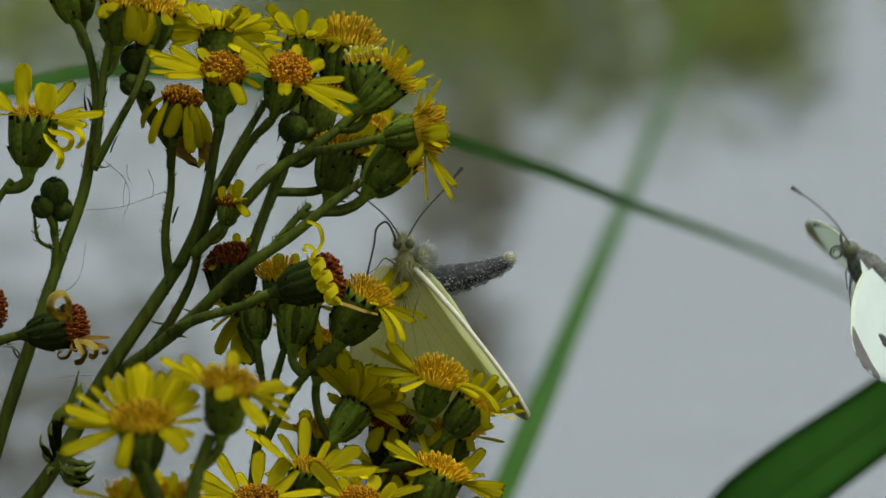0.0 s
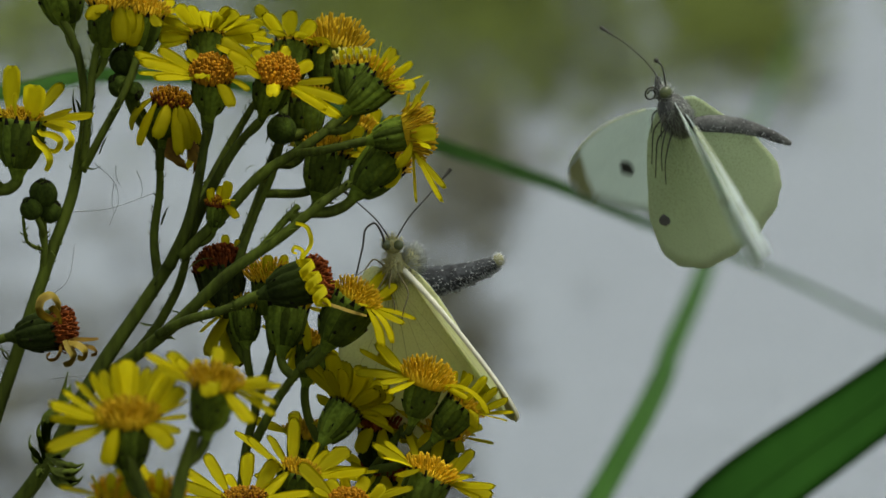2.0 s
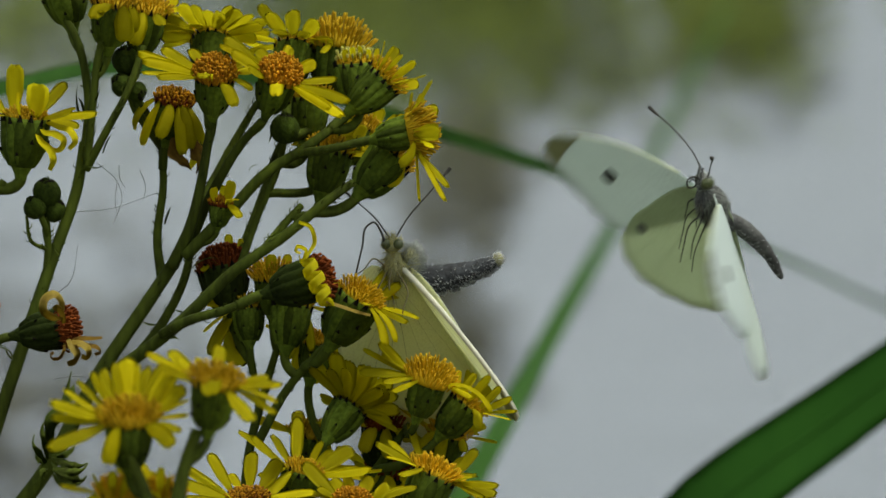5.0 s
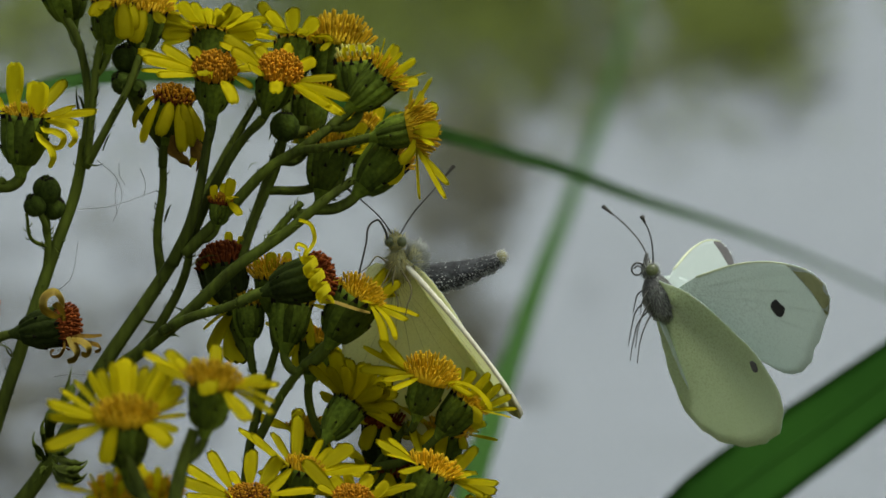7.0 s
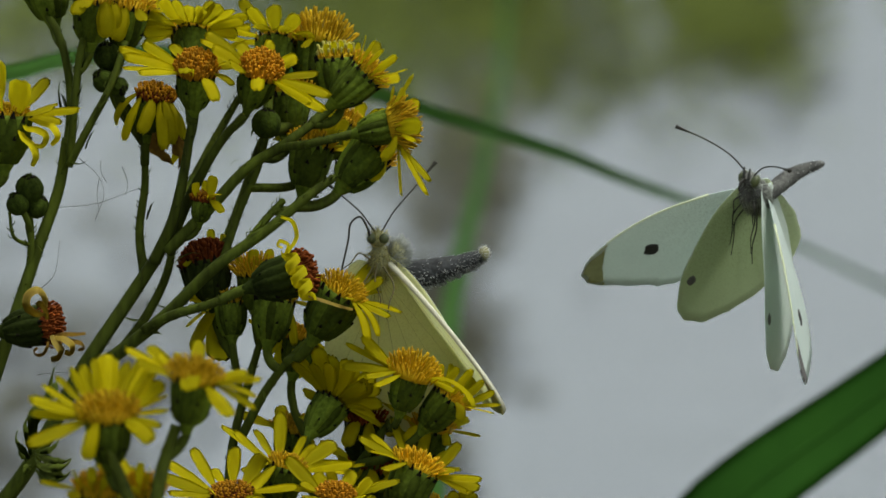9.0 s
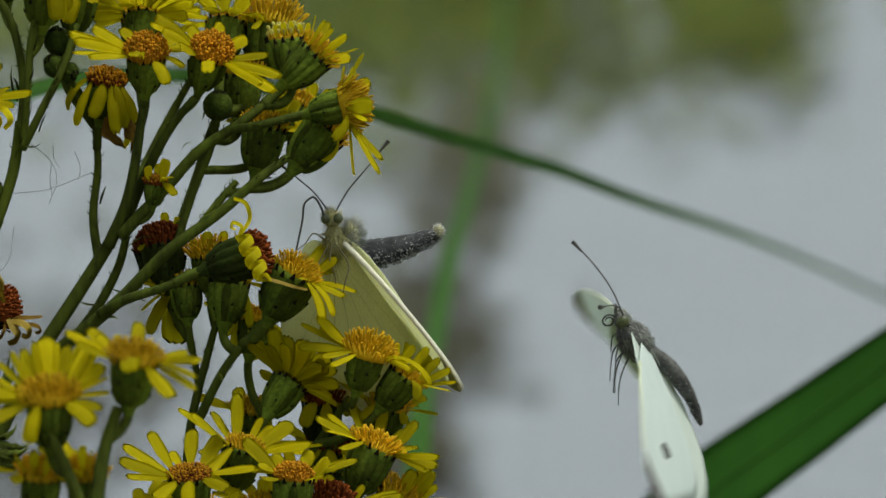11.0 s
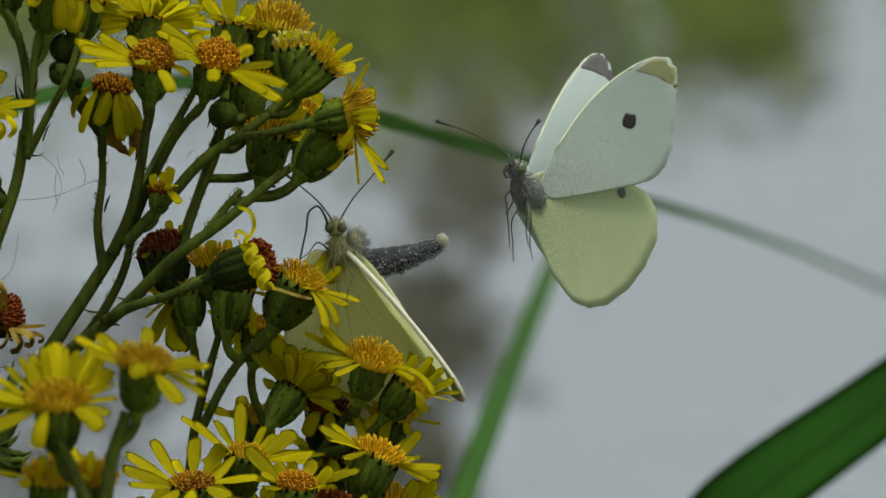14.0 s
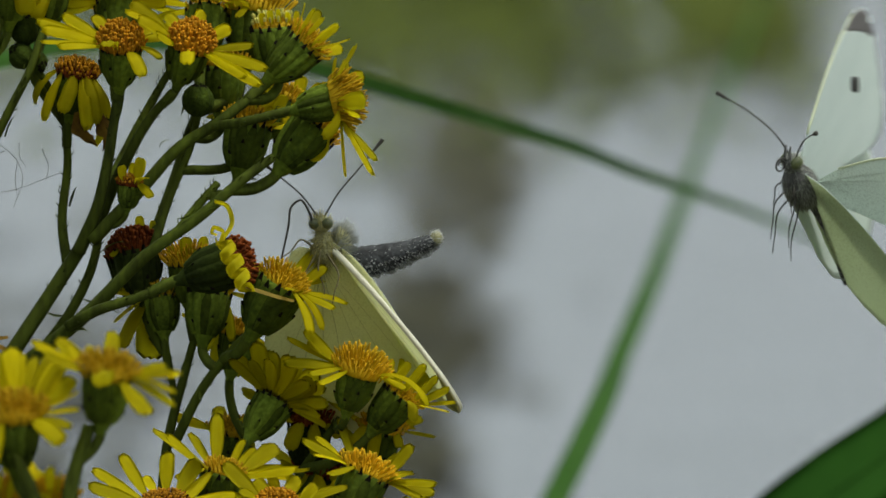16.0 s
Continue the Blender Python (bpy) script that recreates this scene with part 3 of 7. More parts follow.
def leaflet(p, material, width, *pts):
    """A narrow curled leaflet at a joint of the stem: a keeled ribbon along a curve, broadest before its middle."""
    line = smooth([q - p.location for q in pts], 6)
    bm = bmesh.new()
    rows = []
    n = len(line) - 1
    for i, q in enumerate(line):
        u = i / n
        w = width * MM * (0.5 + u if u < 0.35 else max(0.12, 0.85 * (1 - (u - 0.35) / 0.68)))
        d = (line[min(i + 1, n)] - line[max(i - 1, 0)]).normalized()
        s = (d.cross(AHEAD) + AHEAD * (0.9 * math.sin(2.6 * u + width * 9))).normalized()
        f = s.cross(d).normalized()
        wave = 1 + 0.18 * math.sin(17 * u + width * 5)
        rows.append([bm.verts.new(q + s * (w * v * wave) + f * (w * 0.5 * abs(v))) for v in (-1, -0.45, 0, 0.45, 1)])
    for q, r in zip(rows, rows[1:]):
        for j in range(4):
            bm.faces.new((q[j], q[j + 1], r[j + 1], r[j]))
    bmesh.ops.solidify(bm, geom=bm.faces[:], thickness=0.00016)
    part("bract", mesh_of("bract", bm, material), p)


# -- the main plant --
ROOT = Vector((-0.062, 0.0, 0.0))
rag = plant("ragwort", "tall ragwort with many yellow daisy heads in bloom and fading", ROOT)
stem(rag, 1.26, 0.83, ROOT - Vector((0, 0, 0.02)), Vector((-0.062, 0, 0.35)), V(-59.55, -38.92, 0), V(-52.8, -30.67, 0), V(-44.17, -15.67, 0), V(-38.55, -7.42, 0), V(-34.65, -1.57, 0))
stem(rag, 0.66, 0.43, V(-36.35, -4.06, 2), V(-37, 1.58, 4), V(-36.2, 9.11, 5), V(-36.42, 13.47, 5))
stem(rag, 0.86, 0.55, V(-34.93, -2.17, -1), V(-32.48, 3.07, -3), V(-30.82, 9.8, -4), V(-29.77, 16.16, -4))
stem(rag, 0.74, 0.51, V(-33.3, -0.67, 0), V(-29.36, 7.94, -2), V(-25.73, 13.91, -4), V(-22.87, 17.12, -5))
stem(rag, 0.69, 0.45, V(-33.95, -0.53, 2), V(-30.04, 8.36, 6), V(-25.94, 15.91, 8), V(-23.69, 19.69, 9))
stem(rag, 0.83, 0.55, V(-33.26, -0.82, -2), V(-27.23, 5.16, -4), V(-21.98, 10.54, -5), V(-17.87, 13.08, -5), V(-12.65, 16.92, -3), V(-10.04, 19.17, -2))
stem(rag, 0.60, 0.45, V(-18.24, 12.78, -5), V(-13.74, 13.36, -7), V(-10, 14.26, -7), V(-7.02, 15.01, -6))
stem(rag, 0.92, 0.55, V(-42.7, -16.44, 1), V(-33.98, -9.81, -3), V(-26.44, -2.76, -6), V(-19.71, 1.94, -7), V(-13.74, 6.79, -7), V(-10.76, 8.89, -6))
stem(rag, 0.57, 0.45, V(-22.72, 0.07, -5), V(-19.4, 4.1, -3), V(-17.7, 5.9, -2))
stem(rag, 0.71, 0.55, V(-36.23, -11.15, -3), V(-32.42, -9.26, -6), V(-27.92, -7.99, -7), V(-24.17, -6.64, -8))
stem(rag, 0.69, 0.51, V(-40.51, -14.95, 3), V(-36.45, -9.71, 6), V(-33.46, -3.69, 7), V(-32.55, 0.08, 7))
stem(rag, 0.55, 0.34, V(-25.8, -1.8, 0), V(-23.58, 4.58, 2), V(-20.95, 10.59, 2), V(-19.81, 14.71, 1))
stem(rag, 0.57, 0.45, V(-26.6, -2.18, 3), V(-25.15, 1.58, 6), V(-22.92, 7.62, 8), V(-21.43, 12.15, 9), V(-19.16, 17.05, 9))
stem(rag, 0.69, 0.45, V(-25.89, -42.06, 5), V(-24.74, -26.24, 4), V(-22.09, -16.46, 3), V(-20.97, -12.7, 3))
stem(rag, 0.63, 0.45, V(-23.58, -25.46, 2), V(-19.79, -18.66, -1), V(-15.65, -13.78, -2), V(-12.66, -11.16, -2))
stem(rag, 0.63, 0.45, V(-16.84, -42.04, 4), V(-10.81, -32.97, 2), V(-6.3, -26.93, 0), V(-3.45, -23.14, -2))
stem(rag, 0.57, 0.43, V(-9.32, -32.26, 4), V(-3.31, -27.73, 3), V(1.2, -25.08, 2))
stem(rag, 0.57, 0.43, V(-19.88, -38.33, 6), V(-16.87, -30.8, 6), V(-14.61, -26.28, 6))
stem(rag, 0.45, 0.40, V(-23.6, -21.0, 3.4), V(-24.0, -17.6, 3.2), V(-24.7, -14.6, 3))
# upper heads
bloom(rag, V(-20.61, 22.77, -6), (0.3, 0.84, 0.48), 1.05, "orange", "flat", [(-7.17, 5.38, 0), (-7.82, 4.46, -1), (-6.22, 3.38, -3), (-3.88, 1.26, -5), (7.77, -0.24, -1), (9.44, -3.19, -4), (8.64, -5.15, -6), (6.93, -4.27, -7, "flat", 0.6), (-0.25, -2.44, -9, "droop"), (-2.90, 3.95, 4), (4.97, 2.14, 3), (1.57, 4.44, 6)], 0.85)
bloom(rag, V(-29.05, 22.85, -6), (0.06, 0.92, 0.4), 1.05, "orange", "flat", [(-10.20, 3.34, -1), (-9.58, 2.28, -2), (-9.70, 0.77, -3), (-7.14, 3.99, 2), (-7.59, 0.01, -4), (2.79, -3.96, -6, "droop"), (5.04, -1.75, -2, "droop"), (5.57, 1.15, 2), (-3.32, 3.90, 5), (-1.57, -0.18, -7, "droop"), (4.41, 2.68, 4)], 0.85)
bloom(rag, V(-34.71, 19.53, 3), (0.2, 0.95, 0.22), 1, "rust_orange", "flat", [(-1.88, -4.72, -6, "droop"), (1.36, -6.90, -7, "droop"), (2.36, -6.28, -5, "droop"), (3.80, -6.55, -2, "droop"), (-4.33, -5.64, -1, "droop", 0.6), (-5.44, -3.52, 1, "droop", 0.6), (2.25, -8.94, 0, "droop", 0.6), (-1.35, -5.53, 3, "droop")], 0.85, core=0.95, label="fading head with drooping yellow rays")
bloom(rag, V(-29.81, 27.77, 6), (0.05, 0.8, -0.58), 1.1, "amber", "flat", [(-7.30, 4.23, -3), (-7.83, 2.20, -3), (-6.58, 0.71, -2), (-6.47, -0.60, 0), (-4.10, 5.01, -5), (-2.13, 4.99, -6), (-0.31, 4.22, -7), (4.02, 4.24, -6), (5.65, 3.66, -5), (6.99, 2.18, -4), (6.20, 0.41, -2), (1.64, 3.92, -7), (2.82, 4.69, -6), (-3.10, 2.29, -6, "flat", 0.9)], 0.85, core=0.9, fill=3)
bloom(rag, V(-18.68, 26.74, 7), (0.12, 0.82, -0.55), 1.1, "yellow", "flat", [(-4.61, 5.94, -4), (-3.39, 4.87, -5), (-0.23, 5.14, -6, "flat", 0.95), (3.06, 3.81, -5, "flat", 0.9), (-6.75, 1.92, -2), (-6.33, -0.30, 0), (7.25, -0.50, -3, "flat", 1), (6.79, -1.82, -1, "flat", 0.9), (5.31, 1.13, -4), (4.51, -2.39, 1, "flat", 0.7), (-2.63, 2.59, -6), (1.59, 2.42, -7)], 0.85, core=0.8, fill=3)
bloom(rag, V(-12.96, 26.89, 7), (0.16, 0.96, -0.15), 1.25, "amber", "flat", [(2.73, -0.34, -2, "flat", 0.5), (-3.88, 1.45, -3, "flat", 0.5), (-1.97, -0.71, -6, "flat", 0.5)], 0.85, dome=1.2, core=1.05)
bloom(rag, V(-10.56, 24.65, -1), (-0.08, 1, 0.05), 1, "pale", "flat", [(-1.33, 1.91, -2, "up", 0.35), (-0.35, 2.19, -3, "up", 0.35), (0.69, 2.34, -3, "up", 0.35), (1.88, 1.91, -2, "up", 0.35)], 0.95, core=0.9)
bloom(rag, V(-6.73, 22.52, -3), (0.74, 0.67, 0.05), 1, "amber", "flat", [(0.24, 5.03, -3, "flat", 0.5), (1.36, 4.42, -4, "flat", 0.5), (2.48, 3.22, -4, "flat", 0.5), (4.20, 2.33, -4, "flat", 0.55), (5.54, 0.61, -4, "flat", 0.5), (-0.82, 4.19, 0, "flat", 0.5), (3.60, 0.07, -5, "flat", 0.5), (3.15, -1.57, -5, "flat", 0.5), (1.93, 4.26, 4, "flat", 0.5), (4.63, -0.40, 3)], 0.95, core=0.9)
bloom(rag, V(-3.13, 15.60, -7), (0.95, 0.2, 0.08), 1.1, "amber", "flat", [(2.76, 6.58, -4, "flat", 0.95), (0.23, 5.21, -1), (3.95, -0.07, -7, "flat", 0.85), (1.05, -9.34, -2), (4.55, -9.34, -4, "flat", 0.6), (5.07, -7.40, -2, "flat", 0.7), (-1.47, -4.53, -7, "droop", 0.8), (3.58, 3.17, 3), (2.09, -4.31, 2), (1.71, 4.83, 4), (3.06, -1.99, -5, "flat", 0.6)], 0.74, dome=1.2)
bloom(rag, V(-5.99, 12.20, -2), (0.62, 0.74, -0.25), 1.12, "yellow", "flat", [(0.01, -4.06, -3, "droop", 0.7), (2.84, 3.61, 2), (-1.06, 4.75, 3), (1.78, 5.90, 5)], 0.95)
bloom(rag, V(-13.81, 12.99, 2), (0.22, 0.97, -0.1), 1.05, "yellow", "flat", [(4.50, 3.60, 0), (2.98, 4.84, 3), (4.14, -0.02, -2, "flat", 0.7), (-1.54, 4.02, 4), (-3.03, 2.12, 2), (3.02, 2.08, -2)], 0.95, fill=3)
bloom(rag, V(-16.85, 20.23, 5), (0.05, 0.98, 0.05), 1.05, "yellow", "flat", [(-3.01, 0.90, 0), (3.01, 0.90, 0), (1.48, 2.44, 2)], 0.95, fill=3)
bloom(rag, V(-9.96, 15.91, 9), (0.4, 0.85, -0.3), 1, "yellow", "flat", [(-3.17, -1.51, 0), (-3.03, -0.13, 2), (-0.93, 1.92, 3), (2.85, 3.05, 3), (5.13, 1.90, 1), (3.63, -1.53, -2), (0.62, -3.19, -3)], 0.85, fill=3)
bud(rag, V(-19.95, 16.12, -1), (0.1, 1, 0.1), 1.05)
bud(rag, V(-41.03, 25.25, 3), (-0.1, 1, 0.2), 1.0)
bud(rag, V(-41.46, 22, 2), (-0.7, 0.6, 0.3), 0.85)
bud(rag, V(-39.65, 21.1, 2), (0.5, -0.3, 0.5), 0.75)
bloom(rag, V(-28.34, 5.91, -4), (0.15, 0.97, 0.1), 0.6, "rust_orange", "flat", [(1.53, 3.28, -2, "up", 0.6), (2.07, 0.73, -3, "droop", 0.6), (2.67, -1.65, -3, "droop", 0.5), (-0.93, 2.38, -2, "up", 0.5), (0.49, 2.70, 2, "up", 0.5)], 0.85)
# middle heads
bloom(rag, V(-27.94, -1.88, 3), (-0.12, 0.98, 0.05), 1.05, "rust", "flat", [(-3.04, -0.90, -2, "up", 0.4), (-1.44, 0.30, -3, "up", 0.4), (2.07, 3.46, 2, "up", 0.4), (2.99, 3.01, 1, "up", 0.4), (0.40, 4.06, 3, "up", 0.5)], 0.95)
bloom(rag, V(-29.07, -2.79, 7), (-0.2, 0.97, 0), 0.95, "rust", "flat", [(-1.73, 0.60, 0, "up", 0.4), (-0.71, 1.66, -2, "up", 0.4)], 0.95)
spent = bloom(rag, V(-16.00, -3.90, -9), (0.95, 0.28, 0.12), 1.08, "rust", "flat", [], 0.95, core=1.0, label="spent head with rust-brown disc and curled rays")
curl(rag, spent, RAY, 0.85, V(-17.0, -1.0, -13.5), V(-14.2, -7.2, -14), 1.1, 3.6)
strap(rag, spent, RAY, 0.9, V(-17.0, -1.2, -13), V(-15.7, 1.19, -12), V(-16.4, 3.2, -12), V(-17.9, 3.75, -12))
strap(rag, spent, RAY, 0.8, V(-17.2, -1.2, -13), V(-16.9, 0.1, -14), V(-18.0, 0.6, -14), V(-18.4, -0.2, -13), V(-17.8, -0.5, -12))
strap(rag, spent, RAY_OLD, 0.7, V(-14.4, -6.9, -13), V(-12.3, -7.6, -13), V(-10.2, -8.3, -12), V(-8.6, -8.7, -11))
bloom(rag, V(-21.55, -3.83, 2), (0, 0.98, 0.1), 1, "amber", "flat", [(-2.16, 2.25, -1, "up", 0.4), (-0.20, 3.30, -2, "up", 0.7), (1.89, 3.30, -1, "up", 0.6), (1.02, 1.66, -3, "up", 0.5), (-1.23, 1.66, -3, "up", 0.4)], 0.85)
bloom(rag, V(-10.14, -6.49, -8), (0.5, 0.82, 0.2), 1.15, "amber", "flat", [(3.68, -6.21, -6, "droop", 0.8), (5.08, -5.78, -4, "droop", 0.6), (6.57, -3.11, -3, "flat", 0.6), (5.51, 2.08, 2), (4.23, 3.72, 4), (-3.61, 1.71, 3, "flat", 0.7), (1.83, -0.86, -8, "flat", 0.5)], 1, core=0.85, fill=3)
bloom(rag, V(-24.94, -7.90, 3), (-0.05, 0.98, -0.15), 0.80, "amber", "flat", [(-6.02, -2.90, 0, "flat", 1.9), (-5.25, -6.11, 0, "flat", 1.8), (-1.60, -7.62, 2, "flat", 1.6), (-0.90, 1.65, 0, "up", 0.6), (2.85, 1.28, 0, "up", 0.6)], 0.95, fill=3)
bloom(rag, V(-19.00, -7.50, 0), (0.15, 0.98, -0.12), 0.95, "yellow", "flat", [(-1.70, 1.13, -2, "up", 0.5), (2.40, 1.12, 0, "up", 0.6), (5.40, -0.75, 0), (-1.01, -6.03, 3), (2.75, -6.02, 2, "flat", 0.9)], 1)
bloom(rag, V(-15.74, -12.73, 7), (0.2, 0.95, -0.1), 0.95, "yellow", "flat", [(-4.90, -1.60, 0, "flat", 1), (-2.60, -4.30, -1, "flat", 1), (-0.60, -5.20, 2, "flat", 1), (1.90, -3.40, 2, "flat", 1), (3.22, -5.40, 3, "flat", 0.9), (5.00, -3.60, 3, "flat", 0.9), (3.60, -1.40, 1, "flat", 0.9)], 0.85, fill=3)
# lower heads
bloom(rag, V(-11.38, -21.04, -2), (0.55, 0.76, -0.3), 0.92, "rust_orange", "flat", [(-5.40, 7.18, 1, "flat", 0.6), (-4.01, 6.17, -3, "flat", 0.6), (-1.90, 7.53, -5, "flat", 0.95), (-2.65, 5.44, -5, "flat", 0.7), (-0.25, 5.46, -6, "flat", 0.9), (3.33, 5.46, -6, "flat", 1), (5.42, 3.81, -6, "flat", 1), (6.31, 2.17, -6, "flat", 1), (6.76, 0.07, -5, "flat", 1), (5.71, -1.58, -4, "flat", 1), (6.60, -2.96, -2, "flat", 0.9), (4.38, 2.50, -8, "flat", 0.9), (-5.20, 5.50, -3, "flat", 1.0), (0.10, 6.40, -5, "flat", 1.1), (2.50, 5.60, -6, "flat", 1.1), (5.20, 2.60, -6, "flat", 1.0)], 0.95, core=0.7, fill=3)
bloom(rag, V(-23.23, -37.50, -20), (0.1, 0.95, 0.15), 1.05, "yellow", "flat", [(-5.18, 2.44, 0), (5.18, 2.81, 0), (-2.87, -0.76, -5), (3.76, -0.76, -5), (-0.06, 4.20, 4)], 0.85, fill=6)
bloom(rag, V(-14.74, -37.26, -18), (0.1, 0.95, 0.15), 1.05, "yellow", "flat", [(-4.07, 2.15, 0), (4.07, 3.26, 0), (1.07, 3.91, 4)], 0.85, fill=6)
bloom(rag, V(-6.22, -36.66, -18), (0.2, 0.95, 0.05), 1.1, "rust", "flat", [(-3.70, 2.67, 0), (4.44, 2.30, 0), (-0.01, 3.71, 3)], 0.85, fill=6)
bloom(rag, V(2.38, -36.37, -12), (0.4, 0.88, 0), 1.1, "amber", "flat", [(3.87, 4.61, 0, "flat", 0.6), (5.12, 3.47, -2, "flat", 0.6), (2.52, 3.78, -3), (-3.42, 2.28, -2), (5.49, 1.53, -2)], 0.85, fill=5)
bloom(rag, V(-30.98, -38.29, -24), (-0.1, 0.95, 0.15), 1, "yellow", "flat", [(-4.72, 2.95, 0), (4.13, 3.32, 0), (-0.36, 4.36, 3)], 0.85, fill=5)
bloom(rag, V(-0.89, -17.51, -9), (0.3, 0.92, 0.16), 1.02, "amber", "flat", [(-8.72, 4.47, 0, "flat", 0.6), (-6.12, 4.15, 3, "flat", 0.6), (-9.23, 1.51, -2, "flat", 0.6), (-6.09, 0.05, -4, "flat", 0.5), (-4.89, -1.27, -6, "flat", 0.5), (8.47, -4.03, -5, "droop", 0.75), (5.81, -2.06, -2), (-2.10, 2.63, 5), (6.56, -1.06, 1), (4.93, -0.50, 4)], 0.82, dome=1.15, core=1.06, fill=4)
bloom(rag, V(4.03, -20.52, -7), (0.64, 0.76, 0.05), 0.95, "amber", "flat", [(-0.90, 4.63, 0, "flat", 0.5), (1.26, 4.20, -2, "flat", 0.5), (3.20, 3.90, -2, "flat", 0.5), (4.61, 2.41, -2, "flat", 0.5), (6.11, 0.92, -2, "flat", 0.55), (6.85, -0.72, -2, "flat", 0.5), (5.95, -1.89, -3, "flat", 0.5), (1.47, -3.04, -6, "droop", 0.6), (0.54, 4.57, 5, "flat", 0.5), (3.91, 3.00, 5, "flat", 0.5)], 0.92, dome=0.6, core=0.95)
bloom(rag, V(-17.52, -29.32, -15), (0.25, 0.93, 0.1), 1.1, "yellow", "flat", [(-8.35, 5.76, 2, "flat", 1), (-0.58, 7.35, 5, "flat", 0.85), (6.65, 3.34, 4, "flat", 0.95), (10.54, 0.30, 0), (5.54, -3.43, -6, "flat", 0.8), (-3.79, 2.76, -5, "flat", 0.7), (2.46, 4.20, 6, "flat", 0.5), (-5.74, -0.39, -3), (3.80, 3.16, 6, "flat", 0.6), (-4.96, -3.13, -6)], 0.85, core=0.8, fill=5)
bloom(rag, V(-24.52, -32.58, -22), (-0.02, 0.93, 0.35), 1.15, "rust_orange", "flat", [(-5.06, 6.10, 2, "flat", 0.9), (-8.57, 4.43, 0, "flat", 0.8), (-9.11, 2.40, -2, "flat", 0.8), (-8.18, 0.38, -4, "flat", 0.7), (0.36, 6.26, 5, "flat", 0.9), (4.08, 5.10, 4, "flat", 0.95), (-3.47, 1.56, -4, "flat", 0.6), (-2.45, 3.37, 5, "flat", 0.6), (8.86, 1.03, 0, "flat", 0.8), (5.09, -1.58, -5, "flat", 0.8), (-4.46, -2.66, -6), (-0.01, -3.35, -8, "droop")], 0.85, dome=0.6, core=0.85)
bloom(rag, V(-0.30, -29.78, -14), (0.4, 0.88, 0), 1.25, "amber", "flat", [(-7.56, 4.49, -2, "flat", 0.7), (-5.95, 4.87, 2, "flat", 0.6), (-6.22, 2.76, -5, "flat", 0.7), (5.73, 3.51, 3, "flat", 0.8), (5.19, 0.04, -2, "flat", 0.5), (6.82, -2.76, -3, "flat", 0.6), (-4.44, 0.12, -6), (4.47, 2.28, 5)], 0.85, dome=0.85, core=0.9, fill=5)
bloom(rag, V(-10.93, -33.17, -22), (0.1, 0.95, 0.25), 1.1, "orange", "flat", [(4.73, 2.51, 0), (-4.52, 2.05, 1), (4.01, 0.48, -5), (-4.10, 0.09, -4), (-2.71, 3.22, 5), (2.48, 3.45, 5)], 0.85, dome=0.75, core=0.85, fill=5)
bloom(rag, V(-7.07, -23.68, 4), (0.1, 0.95, 0.1), 1.1, "rust", "flat", [(-3.74, 1.10, -3, "flat", 1), (-2.60, -3.22, -5, "droop"), (0.78, -3.95, -6, "droop"), (3.77, -1.74, -4, "droop"), (5.26, 1.58, 0, "flat", 1), (1.94, 2.29, 3), (6.01, -3.27, -2, "droop"), (-1.53, 2.65, 4)], 0.85, fill=6)
bloom(rag, V(1.65, -24.70, 2), (0.2, 0.95, 0.1), 1, "yellow", "flat", [(-3.45, -1.43, -4, "droop"), (-1.20, -3.30, -4, "droop"), (-2.70, 0.78, -2), (-4.58, 1.85, 2), (2.17, -2.22, -2)], 0.85, fill=5)
bloom(rag, V(-6.32, -30.03, 6), (0.1, 0.95, 0.1), 1.1, "rust", "flat", [(-4.49, 1.56, -3), (-3.35, -1.78, -5, "droop"), (0.03, -2.88, -6, "droop"), (3.02, -1.42, -4, "droop"), (4.52, 1.88, 0), (1.19, 2.96, 3), (-3.02, 3.73, 2)], 0.85, fill=6)
bloom(rag, V(-16.91, -24.83, 10), (0.1, 0.95, 0.1), 1, "yellow", "flat", [(-2.99, 0.79, -2), (3.04, 0.79, -2), (-1.53, 2.99, 2), (2.30, -2.19, -4, "droop")], 0.85, fill=5)
for a, b, w in (
    (V(-22.71, 1.57, -6), V(-20.05, 3.06, -9), 0.35), (V(-19.72, 1.2, -6), V(-17.82, 3.21, -9), 0.35), (V(-32.88, -2.92, -2), V(-28.72, -0.67, -4), 0.4),
    (V(-13.74, 6.65, -6), V(-11.64, 9.92, -8), 0.4), (V(-11.88, 7.92, -6), V(-10.74, 9.18, -8), 0.3), (V(-21.3, 15.82, 0), V(-22.02, 14.31, -2), 0.35),
    (V(-35.92, 3.45, 0), V(-34.9, 6.07, -2), 0.35), (V(-28.76, 8.31, -2), V(-30.82, 6.81, -4), 0.35), (V(-34.89, -7.82, 4), V(-32.99, -8.34, 3), 0.35),
    (V(-36.25, -11.91, -2), V(-33.96, -11.52, -4), 0.6), (V(-20.52, -19.4, -2), V(-20.36, -20.58, -3), 0.5), (V(-23.47, 11.29, -5), V(-24.78, 10.38, -7), 0.3),
):
    bract(rag, a, b, w)
